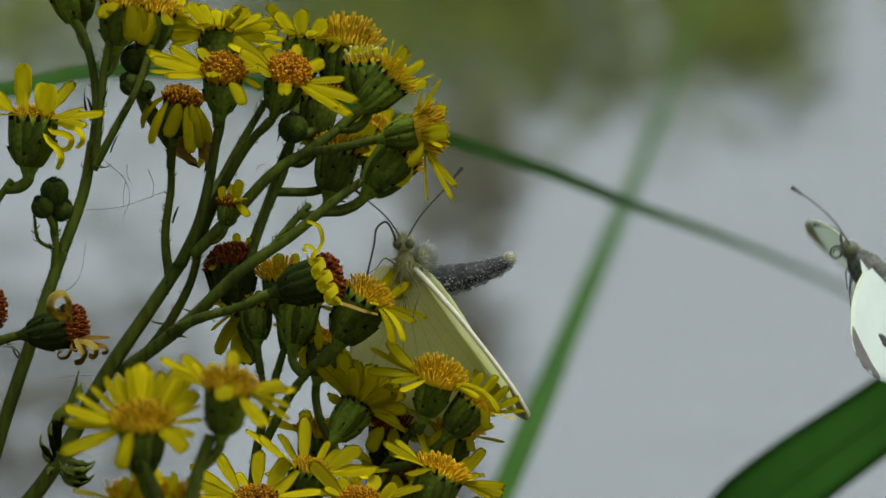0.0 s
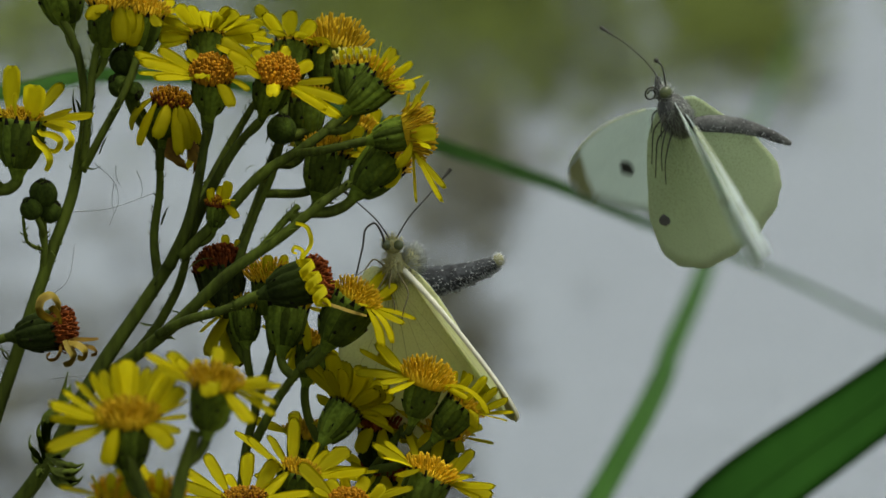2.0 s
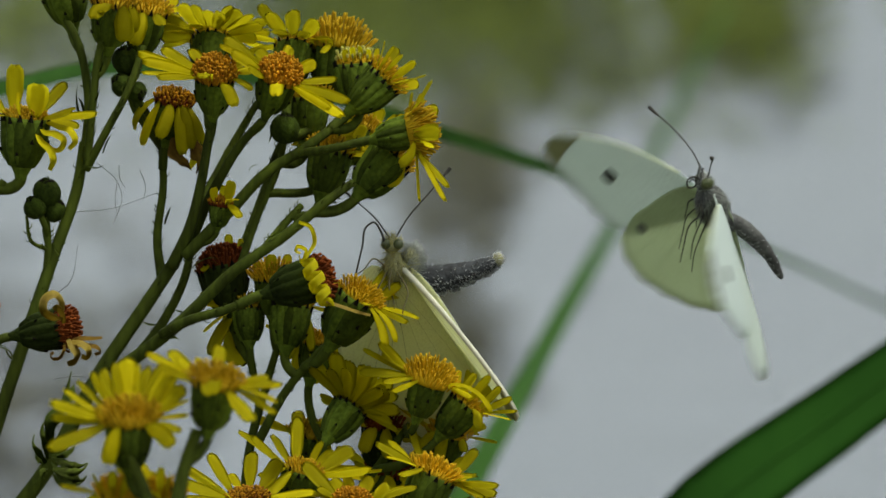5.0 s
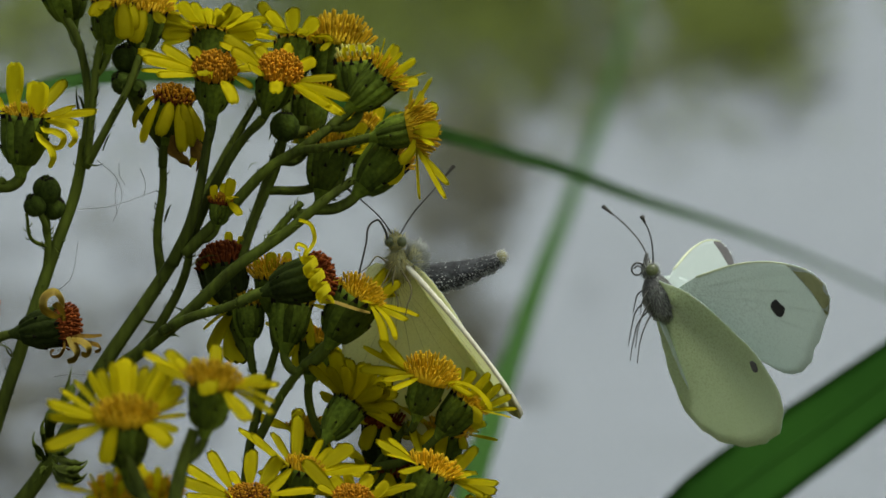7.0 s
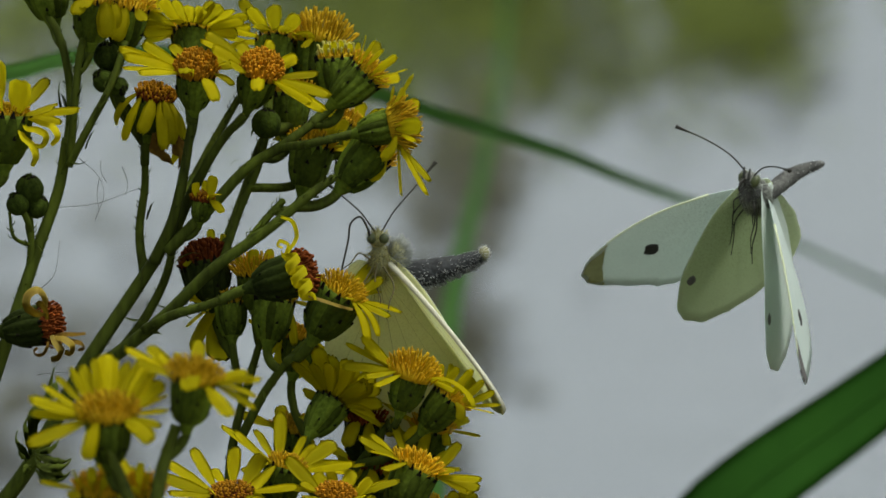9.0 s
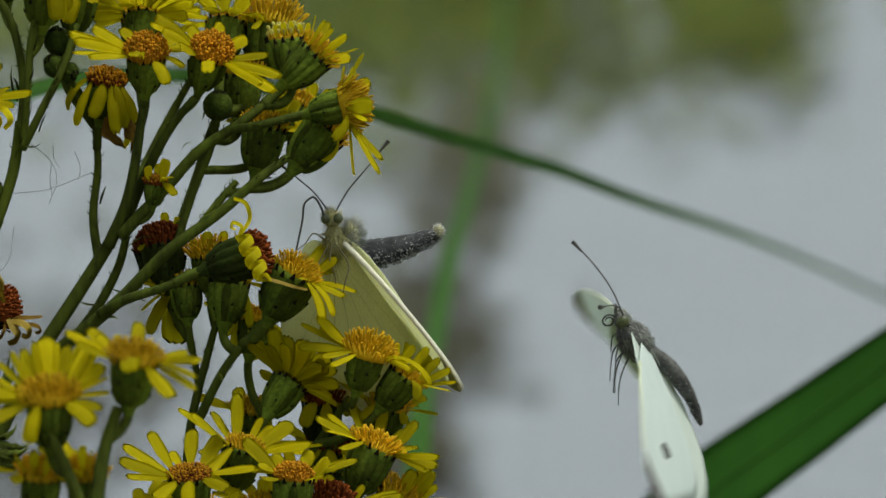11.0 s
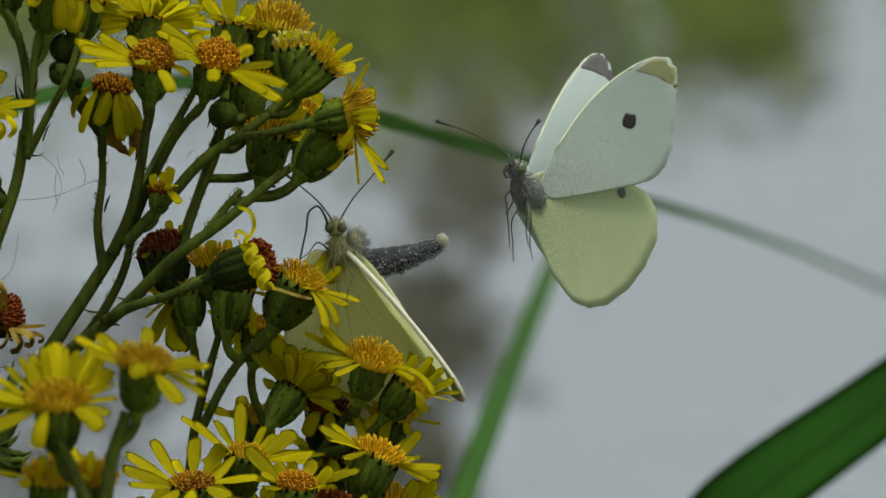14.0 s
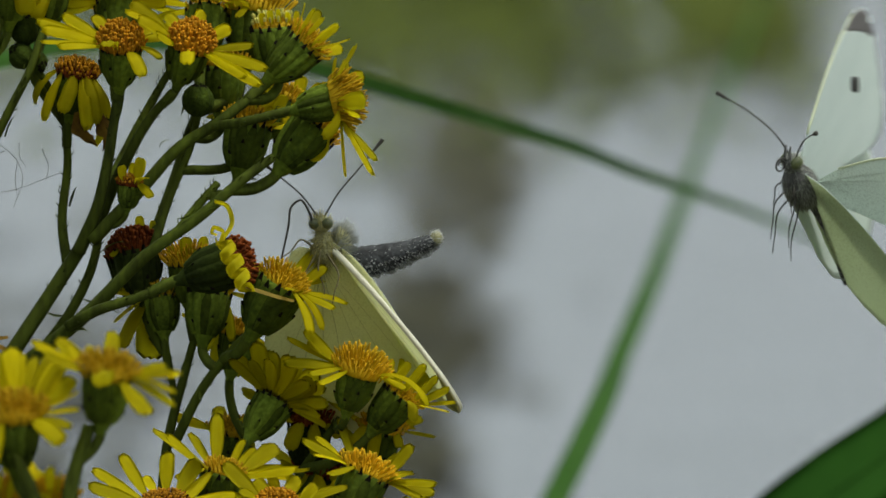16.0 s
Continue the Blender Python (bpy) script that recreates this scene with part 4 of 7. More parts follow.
for w, q in (
    (0.75, (V(-51.51, -27.78, -2), V(-51.82, -26.09, -4), V(-52.15, -24.58, -5), V(-52.04, -23.10, -4), V(-51.10, -22.15, -3))),
    (0.70, (V(-51.66, -28.23, -2), V(-52.49, -27.07, -4), V(-53.20, -26.08, -5), V(-53.39, -25.20, -4), V(-53.12, -24.32, -3))),
    (0.50, (V(-51.96, -28.53, -2), V(-52.34, -27.81, -4), V(-52.79, -27.44, -4), V(-53.12, -26.64, -3))),
    (1.25, (V(-50.76, -26.88, -2), V(-50.92, -24.60, -4), V(-50.59, -22.49, -5), V(-49.50, -20.56, -4), V(-48.93, -18.63, -3), V(-48.29, -16.02, -2))),
    (0.90, (V(-49.32, -20.25, -5), V(-48.57, -19.35, -5), V(-47.93, -18.17, -4), V(-47.81, -17.58, -3))),
    (0.90, (V(-50.91, -27.33, -2), V(-49.46, -27.87, -5), V(-47.94, -28.52, -6), V(-46.63, -28.47, -5), V(-46.06, -28.04, -4))),
    (0.90, (V(-50.91, -27.93, -2), V(-49.43, -28.97, -6), V(-47.76, -29.33, -7), V(-46.59, -28.97, -6), V(-45.95, -28.17, -5))),
    (0.90, (V(-50.76, -28.82, -2), V(-49.32, -29.74, -5), V(-47.64, -30.24, -6), V(-46.77, -30.41, -5), V(-46.13, -29.83, -4))),
    (0.90, (V(-50.76, -29.42, -2), V(-49.61, -30.41, -5), V(-48.24, -30.99, -6), V(-47.22, -30.93, -5), V(-46.36, -30.28, -4))),
    (0.70, (V(-50.28, -27.31, -3), V(-49.02, -26.82, -5), V(-48.12, -26.23, -5), V(-47.55, -25.35, -4))),
    (0.60, (V(-51.36, -28.82, -2), V(-51.89, -29.24, -4), V(-52.04, -29.83, -4), V(-51.70, -30.30, -3))),
):
    leaflet(rag, STEM, w, *q)
leaflet(rag, RAY_DRY, 1.5, V(-34.21, 15.08, 1), V(-34.31, 13.41, -1), V(-33.39, 11.90, -2), V(-32.34, 10.71, -2))
leaflet(rag, RAY_DRY, 1.3, V(-33.16, 15.23, 1), V(-31.79, 13.42, 0), V(-31.02, 11.76, -1), V(-31.62, 10.11, -1))
bract(rag, V(-38.85, -9.51, -3), V(-36.18, -9.79, -5), 0.5, True)

# -- the slender plant beside it --
ROOT2 = Vector((-0.115, 0.01, 0.0))
rag2 = plant("ragwort", "slender ragwort stem with buds and withered heads", ROOT2)
stem(rag2, 1.08, 0.69, ROOT2 - Vector((0, 0, 0.02)), Vector((-0.11, 0.008, 0.4)), V(-63.47, -42.04, 4), V(-58.92, -24.72, 3), V(-54.37, -11.19, 2), V(-50.62, -0.3, 2), V(-47.61, 8.34, 2), V(-46.64, 14.34, 2))
stem(rag2, 0.63, 0.51, V(-46.86, 11.34, 2), V(-46.14, 19.61, 3), V(-47.68, 27.9, 4), V(-51.09, 33.94, 5))
stem(rag2, 0.57, 0.51, V(-46.23, 11.33, 1), V(-45.45, 19.57, 0), V(-44.55, 26.32, 0), V(-43.8, 28.95, 0))
stem(rag2, 0.57, 0.45, V(-46.46, 10.58, 1), V(-43.42, 16.2, 0), V(-40.8, 21.07, 0), V(-38.73, 27.09, 1))
stem(rag2, 0.51, 0.43, V(-51.74, -2.93, 2), V(-51.48, 0.83, 1), V(-51.71, 4.95, 1))
stem(rag2, 0.29, 0.20, V(-51.63, 0.08, 1), V(-53.66, 1.2, -1), V(-54.26, 4.57, -1))
stem(rag2, 0.57, 0.45, V(-63.22, -2.92, -2), V(-60.18, 4.57, -3), V(-57.15, 9.2, -4))
stem(rag2, 0.51, 0.45, V(-63.22, -13.78, -2), V(-59.43, -12.5, -3), V(-57.19, -11.9, -3))
bud(rag2, V(-51.6, 7.57, 0), (0, 1, 0.2), 1.0)
bud(rag2, V(-53.14, 5.62, -1), (-0.5, 0.8, 0.2), 0.8)
bud(rag2, V(-50.73, 5.33, 1), (0.5, 0.8, 0.2), 0.85)
limp = bloom(rag2, V(-54.13, 17.35, -4), (0.1, 0.97, 0.1), 1.2, "yellow", "flat", [(1.70, 4.65, -3, "up", 1.5), (6.40, 1.10, -5, "flat", 1.1), (7.10, -1.00, 0, "flat", 0.8), (-1.50, 7.30, 2, "up", 1.1), (-0.75, 3.50, -5, "up", 0.5), (-5.00, 3.50, 0), (-5.50, 0.50, -3)], 0.95, dome=0.7, core=0.85, fill=3)
for w, q in (
    (1.4, (V(-52.30, 16.36, -5), V(-51.56, 15.30, -7), V(-50.26, 15.06, -8), V(-49.29, 14.47, -8), V(-49.70, 13.36, -7), V(-50.85, 13.44, -6))),
    (1.4, (V(-51.41, 16.81, -5), V(-49.55, 15.97, -7), V(-48.40, 15.59, -8), V(-47.72, 14.47, -8), V(-48.43, 13.43, -7))),
    (1.5, (V(-52.90, 15.92, -5), V(-52.16, 14.10, -7), V(-51.01, 12.98, -8), V(-50.63, 11.86, -8), V(-51.04, 10.67, -7))),
):
    strap(rag2, limp, RAY, w, *q)
bloom(rag2, V(-42.66, 32.61, 0), (0.12, 0.97, 0.2), 1.1, "yellow", "flat", [(-2.41, -2.09, -7, "droop", 1), (1.66, -5.15, -3, "droop", 1), (2.65, -4.07, -1, "droop", 0.7), (-1.22, -1.20, -7, "droop", 0.7)], 0.9)
bloom(rag2, V(-38.19, 31.50, 4), (0.2, 0.97, 0.1), 1.05, "yellow", "flat", [(4.66, -0.45, 0), (4.94, 0.92, 1), (-1.85, -4.43, -4, "droop", 0.8), (2.07, -1.75, -5, "flat", 0.7), (3.69, 2.02, 3)], 0.9)
bloom(rag2, V(-49.80, 36.33, 5), (-0.2, 0.95, 0.2), 1.1, "yellow", "flat", [(-4.66, -0.15, 0), (5.11, -0.15, 0), (0.05, -1.79, -6, "droop")], 1)
wilt = head(rag2, V(-49.72, -10.39, -4), (0.97, 0.16, 0.1), 1.05, "rust", "curl", 0, 0.4, -30, 0, 360, 56, 0.9, "withered head with rust-brown disc")
for m, w, q in (
    (RAY_DRY, 0.7, (V(-49.13, -12.32, -6), V(-49.25, -13.36, -7), V(-49.85, -14.25, -7), V(-50.44, -14.33, -7), V(-50.78, -13.89, -6), V(-50.40, -13.52, -6))),
    (RAY_OLD, 1.5, (V(-48.62, -12.01, -8), V(-48.14, -12.97, -9), V(-47.54, -13.79, -9), V(-47.87, -14.62, -8), V(-48.69, -14.91, -8))),
    (RAY_OLD, 1.4, (V(-48.02, -12.30, -8), V(-46.87, -12.59, -9), V(-46.05, -13.19, -9), V(-46.16, -14.02, -8), V(-46.76, -13.87, -8))),
    (RAY_DRY, 0.9, (V(-48.20, -12.16, -7), V(-47.13, -11.86, -8), V(-45.64, -11.86, -8), V(-44.10, -11.72, -7))),
    (RAY_DRY, 0.9, (V(-47.31, -12.76, -7), V(-45.79, -12.75, -8), V(-44.74, -13.05, -8), V(-44.47, -13.51, -7), V(-45.07, -13.73, -7))),
    (RAY_OLD, 1.7, (V(-49.22, -9.02, -8), V(-50.34, -8.71, -10), V(-51.38, -7.97, -10), V(-51.24, -6.63, -10), V(-50.34, -6.11, -10), V(-49.63, -6.78, -9), V(-49.51, -7.98, -8))),
    (RAY_OLD, 1.3, (V(-48.92, -9.62, -8), V(-49.33, -7.97, -9), V(-50.00, -7.38, -9), V(-50.52, -7.75, -9))),
):
    strap(rag2, wilt, m, w, *q)
strap(rag2, wilt, DRY, 0.35, V(-58.36, -12.94, -3), V(-57.27, -13.01, -4), V(-56.38, -13.53, -4), V(-56.00, -14.65, -4))
head(rag2, V(-60.51, -7.78, -4), (0.95, 0.1, 0.2), 1.0, "rust", "curl", 7, 0.7, -30, 0, 360, 57)
for a, b, w in (
    (V(-46.67, 17.74, 3), V(-47.43, 20.49, 1), 0.3), (V(-46.89, 16.98, 3), V(-47.73, 21.84, 1), 0.3), (V(-45.3, 19.57, 0), V(-44.34, 21.42, -2), 0.3), (V(-45.71, 14.33, 1), V(-44.9, 17.69, -1), 0.3),
    (V(-46.46, 11.33, 1), V(-43.89, 10.94, -2), 0.5), (V(-44.2, 12.83, 1), V(-42.65, 15.66, -1), 0.4), (V(-50.58, 0.08, 1), V(-49.62, -0.82, -1), 0.3), (V(-44.55, 23.32, 0), V(-43.37, 25.69, -2), 0.3),
    (V(-55.87, -14.94, 2), V(-57.3, -12.67, 0), 0.25), (V(-42.67, 17.32, 0), V(-40.75, 19.55, -2), 0.3),
):
    bract(rag2, a, b, w)

# -- the low plant in front --
ROOT3 = Vector((-0.045, -0.140, 0.0))
rag3 = plant("ragwort", "low ragwort with two broad yellow heads in full bloom", ROOT3)
stem(rag3, 1.14, 0.74, ROOT3 - Vector((0, 0, 0.02)), Vector((-0.045, -0.137, 0.4)), V(-33.08, -42.31, -133), V(-31.08, -33.47, -131), V(-30.07, -28.02, -130), V(-28.24, -22.55, -129))
stem(rag3, 0.86, 0.63, V(-32.08, -37.21, -132), V(-33.79, -32.08, -132), V(-35.73, -27.31, -131), V(-36.42, -25.6, -131))
bloom(rag3, V(-36.50, -21.64, -130), (-0.02, 0.96, 0.22), 1.15, "amber", "flat", [(-9.59, 2.56, -2, "flat", 0.7), (-9.76, -2.99, -5, "flat", 0.8), (-8.01, 4.08, 2, "flat", 0.5), (-9.48, 0.70, -1, "flat", 0.5), (-0.50, 7.95, 6, "flat", 1), (-3.36, 6.59, 5, "flat", 0.6), (-6.36, 5.22, 4, "flat", 0.5), (5.87, 7.28, 4, "flat", 0.9), (6.71, 4.41, 3, "flat", 0.9), (7.33, 1.03, 0, "flat", 0.9), (5.50, -2.87, -4, "droop", 0.9), (6.48, -0.99, -2, "flat", 0.6), (-2.49, -5.06, -4, "droop", 0.8), (2.18, 6.92, 6, "flat", 0.6), (3.92, 6.93, 5, "flat", 0.6), (-4.6, 6.2, 3, "flat", 0.45), (-1.9, 7.4, 4, "flat", 0.45), (0.9, 7.2, 5, "flat", 0.45), (5.0, 5.9, 3, "flat", 0.5), (-7.2, 3.3, 1, "flat", 0.45), (7.2, 2.8, 1, "flat", 0.5)], 0.85, core=1.02, fill=3)
bloom(rag3, V(-26.09, -17.19, -130), (0.14, 0.96, 0.2), 1.1, "amber", "flat", [(-8.26, 4.12, -1, "flat", 0.6), (-6.98, 2.57, -3, "flat", 0.6), (-4.36, 3.54, 2, "flat", 0.6), (-0.10, -0.98, -9, "droop", 1), (4.68, -4.36, -6, "flat", 0.9), (7.63, -3.39, -2, "flat", 0.5), (7.74, -1.92, 0, "flat", 0.5), (6.61, 1.14, 2, "flat", 0.6), (-2.23, 3.51, 5, "flat", 0.5), (3.48, 0.07, 5, "flat", 0.6)], 0.85, core=0.98, fill=6)
bloom(rag3, V(-37.96, -30.85, -124), (0.1, 0.95, 0.2), 1, "yellow", "flat", [(-3.0, 2.9, -3, "flat", 0.5), (-0.6, 3.3, -4, "flat", 0.5), (1.2, 2.6, -5, "flat", 0.5), (3.4, 2.4, -3, "flat", 0.5), (-1.8, 1.4, -6, "flat", 0.5), (-1.86, 1.93, 0, "flat", 0.6), (2.06, 1.93, 0, "flat", 0.6), (-3.52, -0.37, -2), (4.04, -0.09, -2)], 0.85, dome=1.2, fill=3)
bloom(rag3, V(-32.48, -31.01, -123), (0.1, 0.95, 0.2), 0.9, "yellow", "flat", [(-2.6, 2.2, -3, "flat", 0.5), (-0.2, 4.0, -4, "flat", 0.5), (0.8, 3.4, -5, "flat", 0.5), (2.6, 2.6, -3, "flat", 0.5), (-1.2, 1.2, -6, "flat", 0.5), (-1.38, 2.06, 0, "flat", 0.6), (1.58, 2.06, 0, "flat", 0.6), (-2.84, -0.23, -2), (2.66, -0.23, -2)], 0.85, dome=1.3, fill=3)


# -- a torn spider's web between the stems --
web = tagged(new("spider_web"), "torn dusty spider threads between ragwort stems", "spider web")
web.location = ROOT
for q in ((V(-44.88, 11.71, 1), V(-42.18, 9.08, 1), V(-41.58, 7.2, 1), V(-42.78, 3.45, 1)), (V(-42.18, 9.08, 1), V(-42.48, 6.83, 1), V(-42.25, 4.73, 1)), (V(-41.95, 11.33, 1), V(-41.88, 9.68, 1), V(-41.13, 8.33, 1)), (V(-47.61, 5.18, 2), V(-43.48, 5.48, 2), V(-37.12, 7.59, 3)), (V(-50.62, -5.93, 2), V(-48.74, -4.43, 2), V(-47.46, 0.83, 2)), (V(-39.23, 10.6, 3), V(-38.48, 8.34, 3), V(-38.78, 6.69, 3)), (V(-50.55, -17.02, 0), V(-47.55, -16.72, 0), V(-45.3, -17.02, 0))):
    bm = bmesh.new()
    tube(bm, [v - ROOT for v in q], 0.00005, 0.00003, 5, 8)
    part("thread", mesh_of("thread", bm, SILK), web)


# ---- cabbage white butterflies ----
FORE = [(0, 0), (2.5, 5), (4.4, 12), (4.9, 19), (4.2, 23.8), (2.4, 26.5), (0.2, 26.9), (-3.0, 25.4), (-7.2, 22.6), (-10.6, 19.6), (-11.2, 17.8), (-8.6, 11), (-5.0, 4.6), (-2.4, 0.8)]
HIND = [(2.2, -0.6), (1.2, 4.2), (-2.6, 10.6), (-7.4, 16.8), (-12.0, 19.4), (-16.0, 18.4), (-19.2, 14.6), (-20.6, 9.4), (-20.2, 4.6), (-18.2, 1.2), (-12.5, -1.6), (-6.5, -2.4), (-0.5, -2.2)]


BOW = [1.0]


def camber(f, o):
    return BOW[0] * 0.9 * math.sin(math.pi * min(1, max(0, o / 27))) - 0.0016 * (f + 4) ** 2


def wing_mesh(name, outline, side, upper, under):
    """A thin wing with its own upper and under side; root at the origin, x forward, side * y outward, mm."""
    line = smooth([(f, o, 0) for f, o in outline] + [(0, 0, 0)], 4)[:-1]
    c = Vector((-1.0 if outline is FORE else -2.5, 2.2, 0))
    rnd = random.Random(len(outline))
    for i, q in enumerate(line):
        if q.y > 8 or q.x < -9:
            q += (q - c).normalized() * (0.13 * math.sin(i * 1.9) + rnd.uniform(-0.1, 0.1))
    bm = bmesh.new()
    rings = []
    for z0 in (0.045, -0.045):
        layer = []
        for i in range(11):
            u = (i + 1) / 11
            layer.append([])
            for q in line:
                p = c.lerp(q, u)
                frill = 0.03 * math.sin(q.x * 2.1 + q.y * 1.7) * u ** 6
                layer[-1].append(bm.verts.new((p.x * MM, p.y * side * MM, (camber(p.x, p.y) + frill + z0) * MM)))
        layer.insert(0, [bm.verts.new((c.x * MM, c.y * side * MM, (camber(c.x, c.y) + z0) * MM))])
        rings.append(layer)
    n = len(line)

    def face(vs, slot, flip):
        f = bm.faces.new(vs[::-1] if flip else vs)
        f.material_index = slot
    for slot, layer in enumerate(rings):
        flip = (slot == 0) == (side > 0)
        for k in range(n):
            face([layer[0][0], layer[1][k], layer[1][(k + 1) % n]], slot, flip)
            for a, b in zip(layer[1:], layer[2:]):
                face([a[k], b[k], b[(k + 1) % n], a[(k + 1) % n]], slot, flip)
    for k in range(n):
        face([rings[0][-1][k], rings[1][-1][k], rings[1][-1][(k + 1) % n], rings[0][-1][(k + 1) % n]], 0, side > 0)
    return mesh_of(name, bm, upper, under)


def patch_mesh(name, pts, side, upper, under, lift=0.13):
    """A marking: a thin scale-covered patch through the wing."""
    line = smooth([(f, o, 0) for f, o in pts] + [(*pts[0], 0)], 5)[:-1]
    bm = bmesh.new()
    cf, co = sum(q.x for q in line) / len(line), sum(q.y for q in line) / len(line)
    lay = []
    for z0 in (lift, -lift):
        mid = bm.verts.new((cf * MM, co * side * MM, (camber(cf, co) + z0) * MM))
        rows = []
        for u in (0.35, 0.7, 1.0):
            rows.append([bm.verts.new(((cf + (q.x - cf) * u) * MM, (co + (q.y - co) * u) * side * MM, (camber(cf + (q.x - cf) * u, co + (q.y - co) * u) + z0 * (1 if u < 1 else 0.6)) * MM)) for q in line])
        lay.append((mid, rows))
    n = len(line)
    for slot, (mid, rows) in enumerate(lay):
        for k in range(n):
            bm.faces.new((mid, rows[0][k], rows[0][(k + 1) % n])).material_index = slot
            for a, b in zip(rows, rows[1:]):
                bm.faces.new((a[k], b[k], b[(k + 1) % n], a[(k + 1) % n])).material_index = slot
    for k in range(n):
        bm.faces.new((lay[0][1][-1][k], lay[1][1][-1][k], lay[1][1][-1][(k + 1) % n], lay[0][1][-1][(k + 1) % n]))
    bmesh.ops.recalc_face_normals(bm, faces=bm.faces[:])
    return mesh_of(name, bm, upper, under)


def veins(wing, ends, root, side, material, r=0.075):
    for f, o in ends:
        bm = bmesh.new()
        pts = []
        for i in range(5):
            u = i / 4
            x, y = root[0] + (f - root[0]) * u, root[1] + (o - root[1]) * u
            y += 0.5 * math.sin(math.pi * u)
            pts.append(Vector((x * MM, y * side * MM, camber(x, y) * MM)))
        tube(bm, pts, r * MM, r * 0.7 * MM, 5, 2)
        part("vein", mesh_of("vein", bm, material), wing)


TIP_PATCH = [(4.7, 20.4), (4.1, 23.8), (2.35, 26.4), (0.2, 26.8), (-2.2, 25.8), (-0.2, 24.6), (2.2, 22.8)]
FORE_ENDS = [(4.0, 22.5), (1.0, 26.0), (-2.0, 25.2), (-5.0, 23.4), (-8.0, 21.2), (-10.2, 18.6), (-7.6, 10.0)]
HIND_ENDS = [(-9.0, 16.4), (-13.5, 18.2), (-17.0, 16.0), (-19.2, 12.6), (-19.9, 8.6), (-19.4, 5.0), (-15.0, 2.0)]


def round_spot(f, o, r, n=8, seed=0):
    rnd = random.Random(seed)
    return [(f + r * rnd.uniform(0.8, 1.2) * math.cos(6.283 * k / n), o + r * 0.9 * rnd.uniform(0.8, 1.2) * math.sin(6.283 * k / n)) for k in range(n)]


def add_wings(b, poses, under_fore, under_hind):
    """Four wings with their markings. poses: the four wings' places on the body."""
    made = {}
    for side, tag in ((1, "left"), (-1, "right")):
        fw = part("forewing", wing_mesh("forewing", FORE, side, WING_UP, under_fore), b, poses["f" + tag], "white forewing with grey tip and black spot")
        part("wing_tip", patch_mesh("wing_tip", TIP_PATCH, side, WING_TIP_UP, WING_TIP_UNDER, 0.07), fw)
        part("spot", patch_mesh("spot", round_spot(-1.8, 17.4, 1.15, 9, 2), side, SPOT, SPOT, 0.15), fw)
        part("costa", rod("costa", [(f, o * side, camber(f, o)) for f, o in FORE[1:5]], 0.16, 0.09, VEIN, 0, 4), fw, None, "olive leading edge")
        veins(fw, FORE_ENDS, (0.2, 1.0), side, VEIN_PALE, 0.055)
        hw = part("hindwing", wing_mesh("hindwing", HIND, side, WING_UP, under_hind), b, poses["h" + tag], "hindwing, white above and yellowish beneath")
        part("spot", patch_mesh("spot", round_spot(-7.8, 14.6, 0.85, 8, 4), side, WING_TIP_UP, WING_TIP_UP, 0.13), hw)
        veins(hw, HIND_ENDS, (-1.2, 1.0), side, VEIN, 0.06)
        made["f" + tag], made["h" + tag] = fw, hw
    return made


def furry(name, centre, rad, count, length, back, seed, *mats):
    """A furry body piece: an ovoid set with fine hairs that lie towards back."""
    rnd = random.Random(seed)
    bm = bmesh.new()
    bmesh.ops.create_uvsphere(bm, u_segments=18, v_segments=12, radius=1)
    for v in bm.verts:
        v.co = Vector((v.co.x * rad[0], v.co.y * rad[1], v.co.z * rad[2])) * MM + Vector(centre) * MM
    for i in range(count):
        z = rnd.uniform(-1, 1)
        a = rnd.uniform(0, 6.283)
        s = math.sqrt(1 - z * z)
        d = Vector((s * math.cos(a), s * math.sin(a), z))
        p = Vector((d.x * rad[0], d.y * rad[1], d.z * rad[2])) * 0.97 + Vector(centre)
        tip = p + (d + Vector(back) + Vector((rnd.gauss(0, 0.25), rnd.gauss(0, 0.25), rnd.gauss(0, 0.25)))).normalized() * length * rnd.uniform(0.6, 1.3)
        q = d.orthogonal().normalized() * 0.06
        r = d.cross(q).normalized() * 0.06
        vs = [bm.verts.new(x * MM) for x in (p + q, p - q * 0.5 + r, p - q * 0.5 - r, tip)]
        for f in ((0, 1, 3), (1, 2, 3), (2, 0, 3)):
            bm.faces.new([vs[k] for k in f]).material_index = len(mats) - 1
    return mesh_of(name, bm, *mats)


def rod(name, pts, r0, r1, material, club=0.0, n=5):
    bm = bmesh.new()
    pts = [Vector(p) * MM for p in pts]
    tube(bm, pts, r0 * MM, r1 * MM, 7, n)
    if club:
        d = (pts[-1] - pts[-2]).normalized()
        tube(bm, [pts[-1] - d * 0.0015, pts[-1] - d * 0.0008, pts[-1] + d * 0.0002, pts[-1] + d * 0.0005], 0.12 * MM, club * MM, 7, 3)
    return mesh_of(name, bm, material)


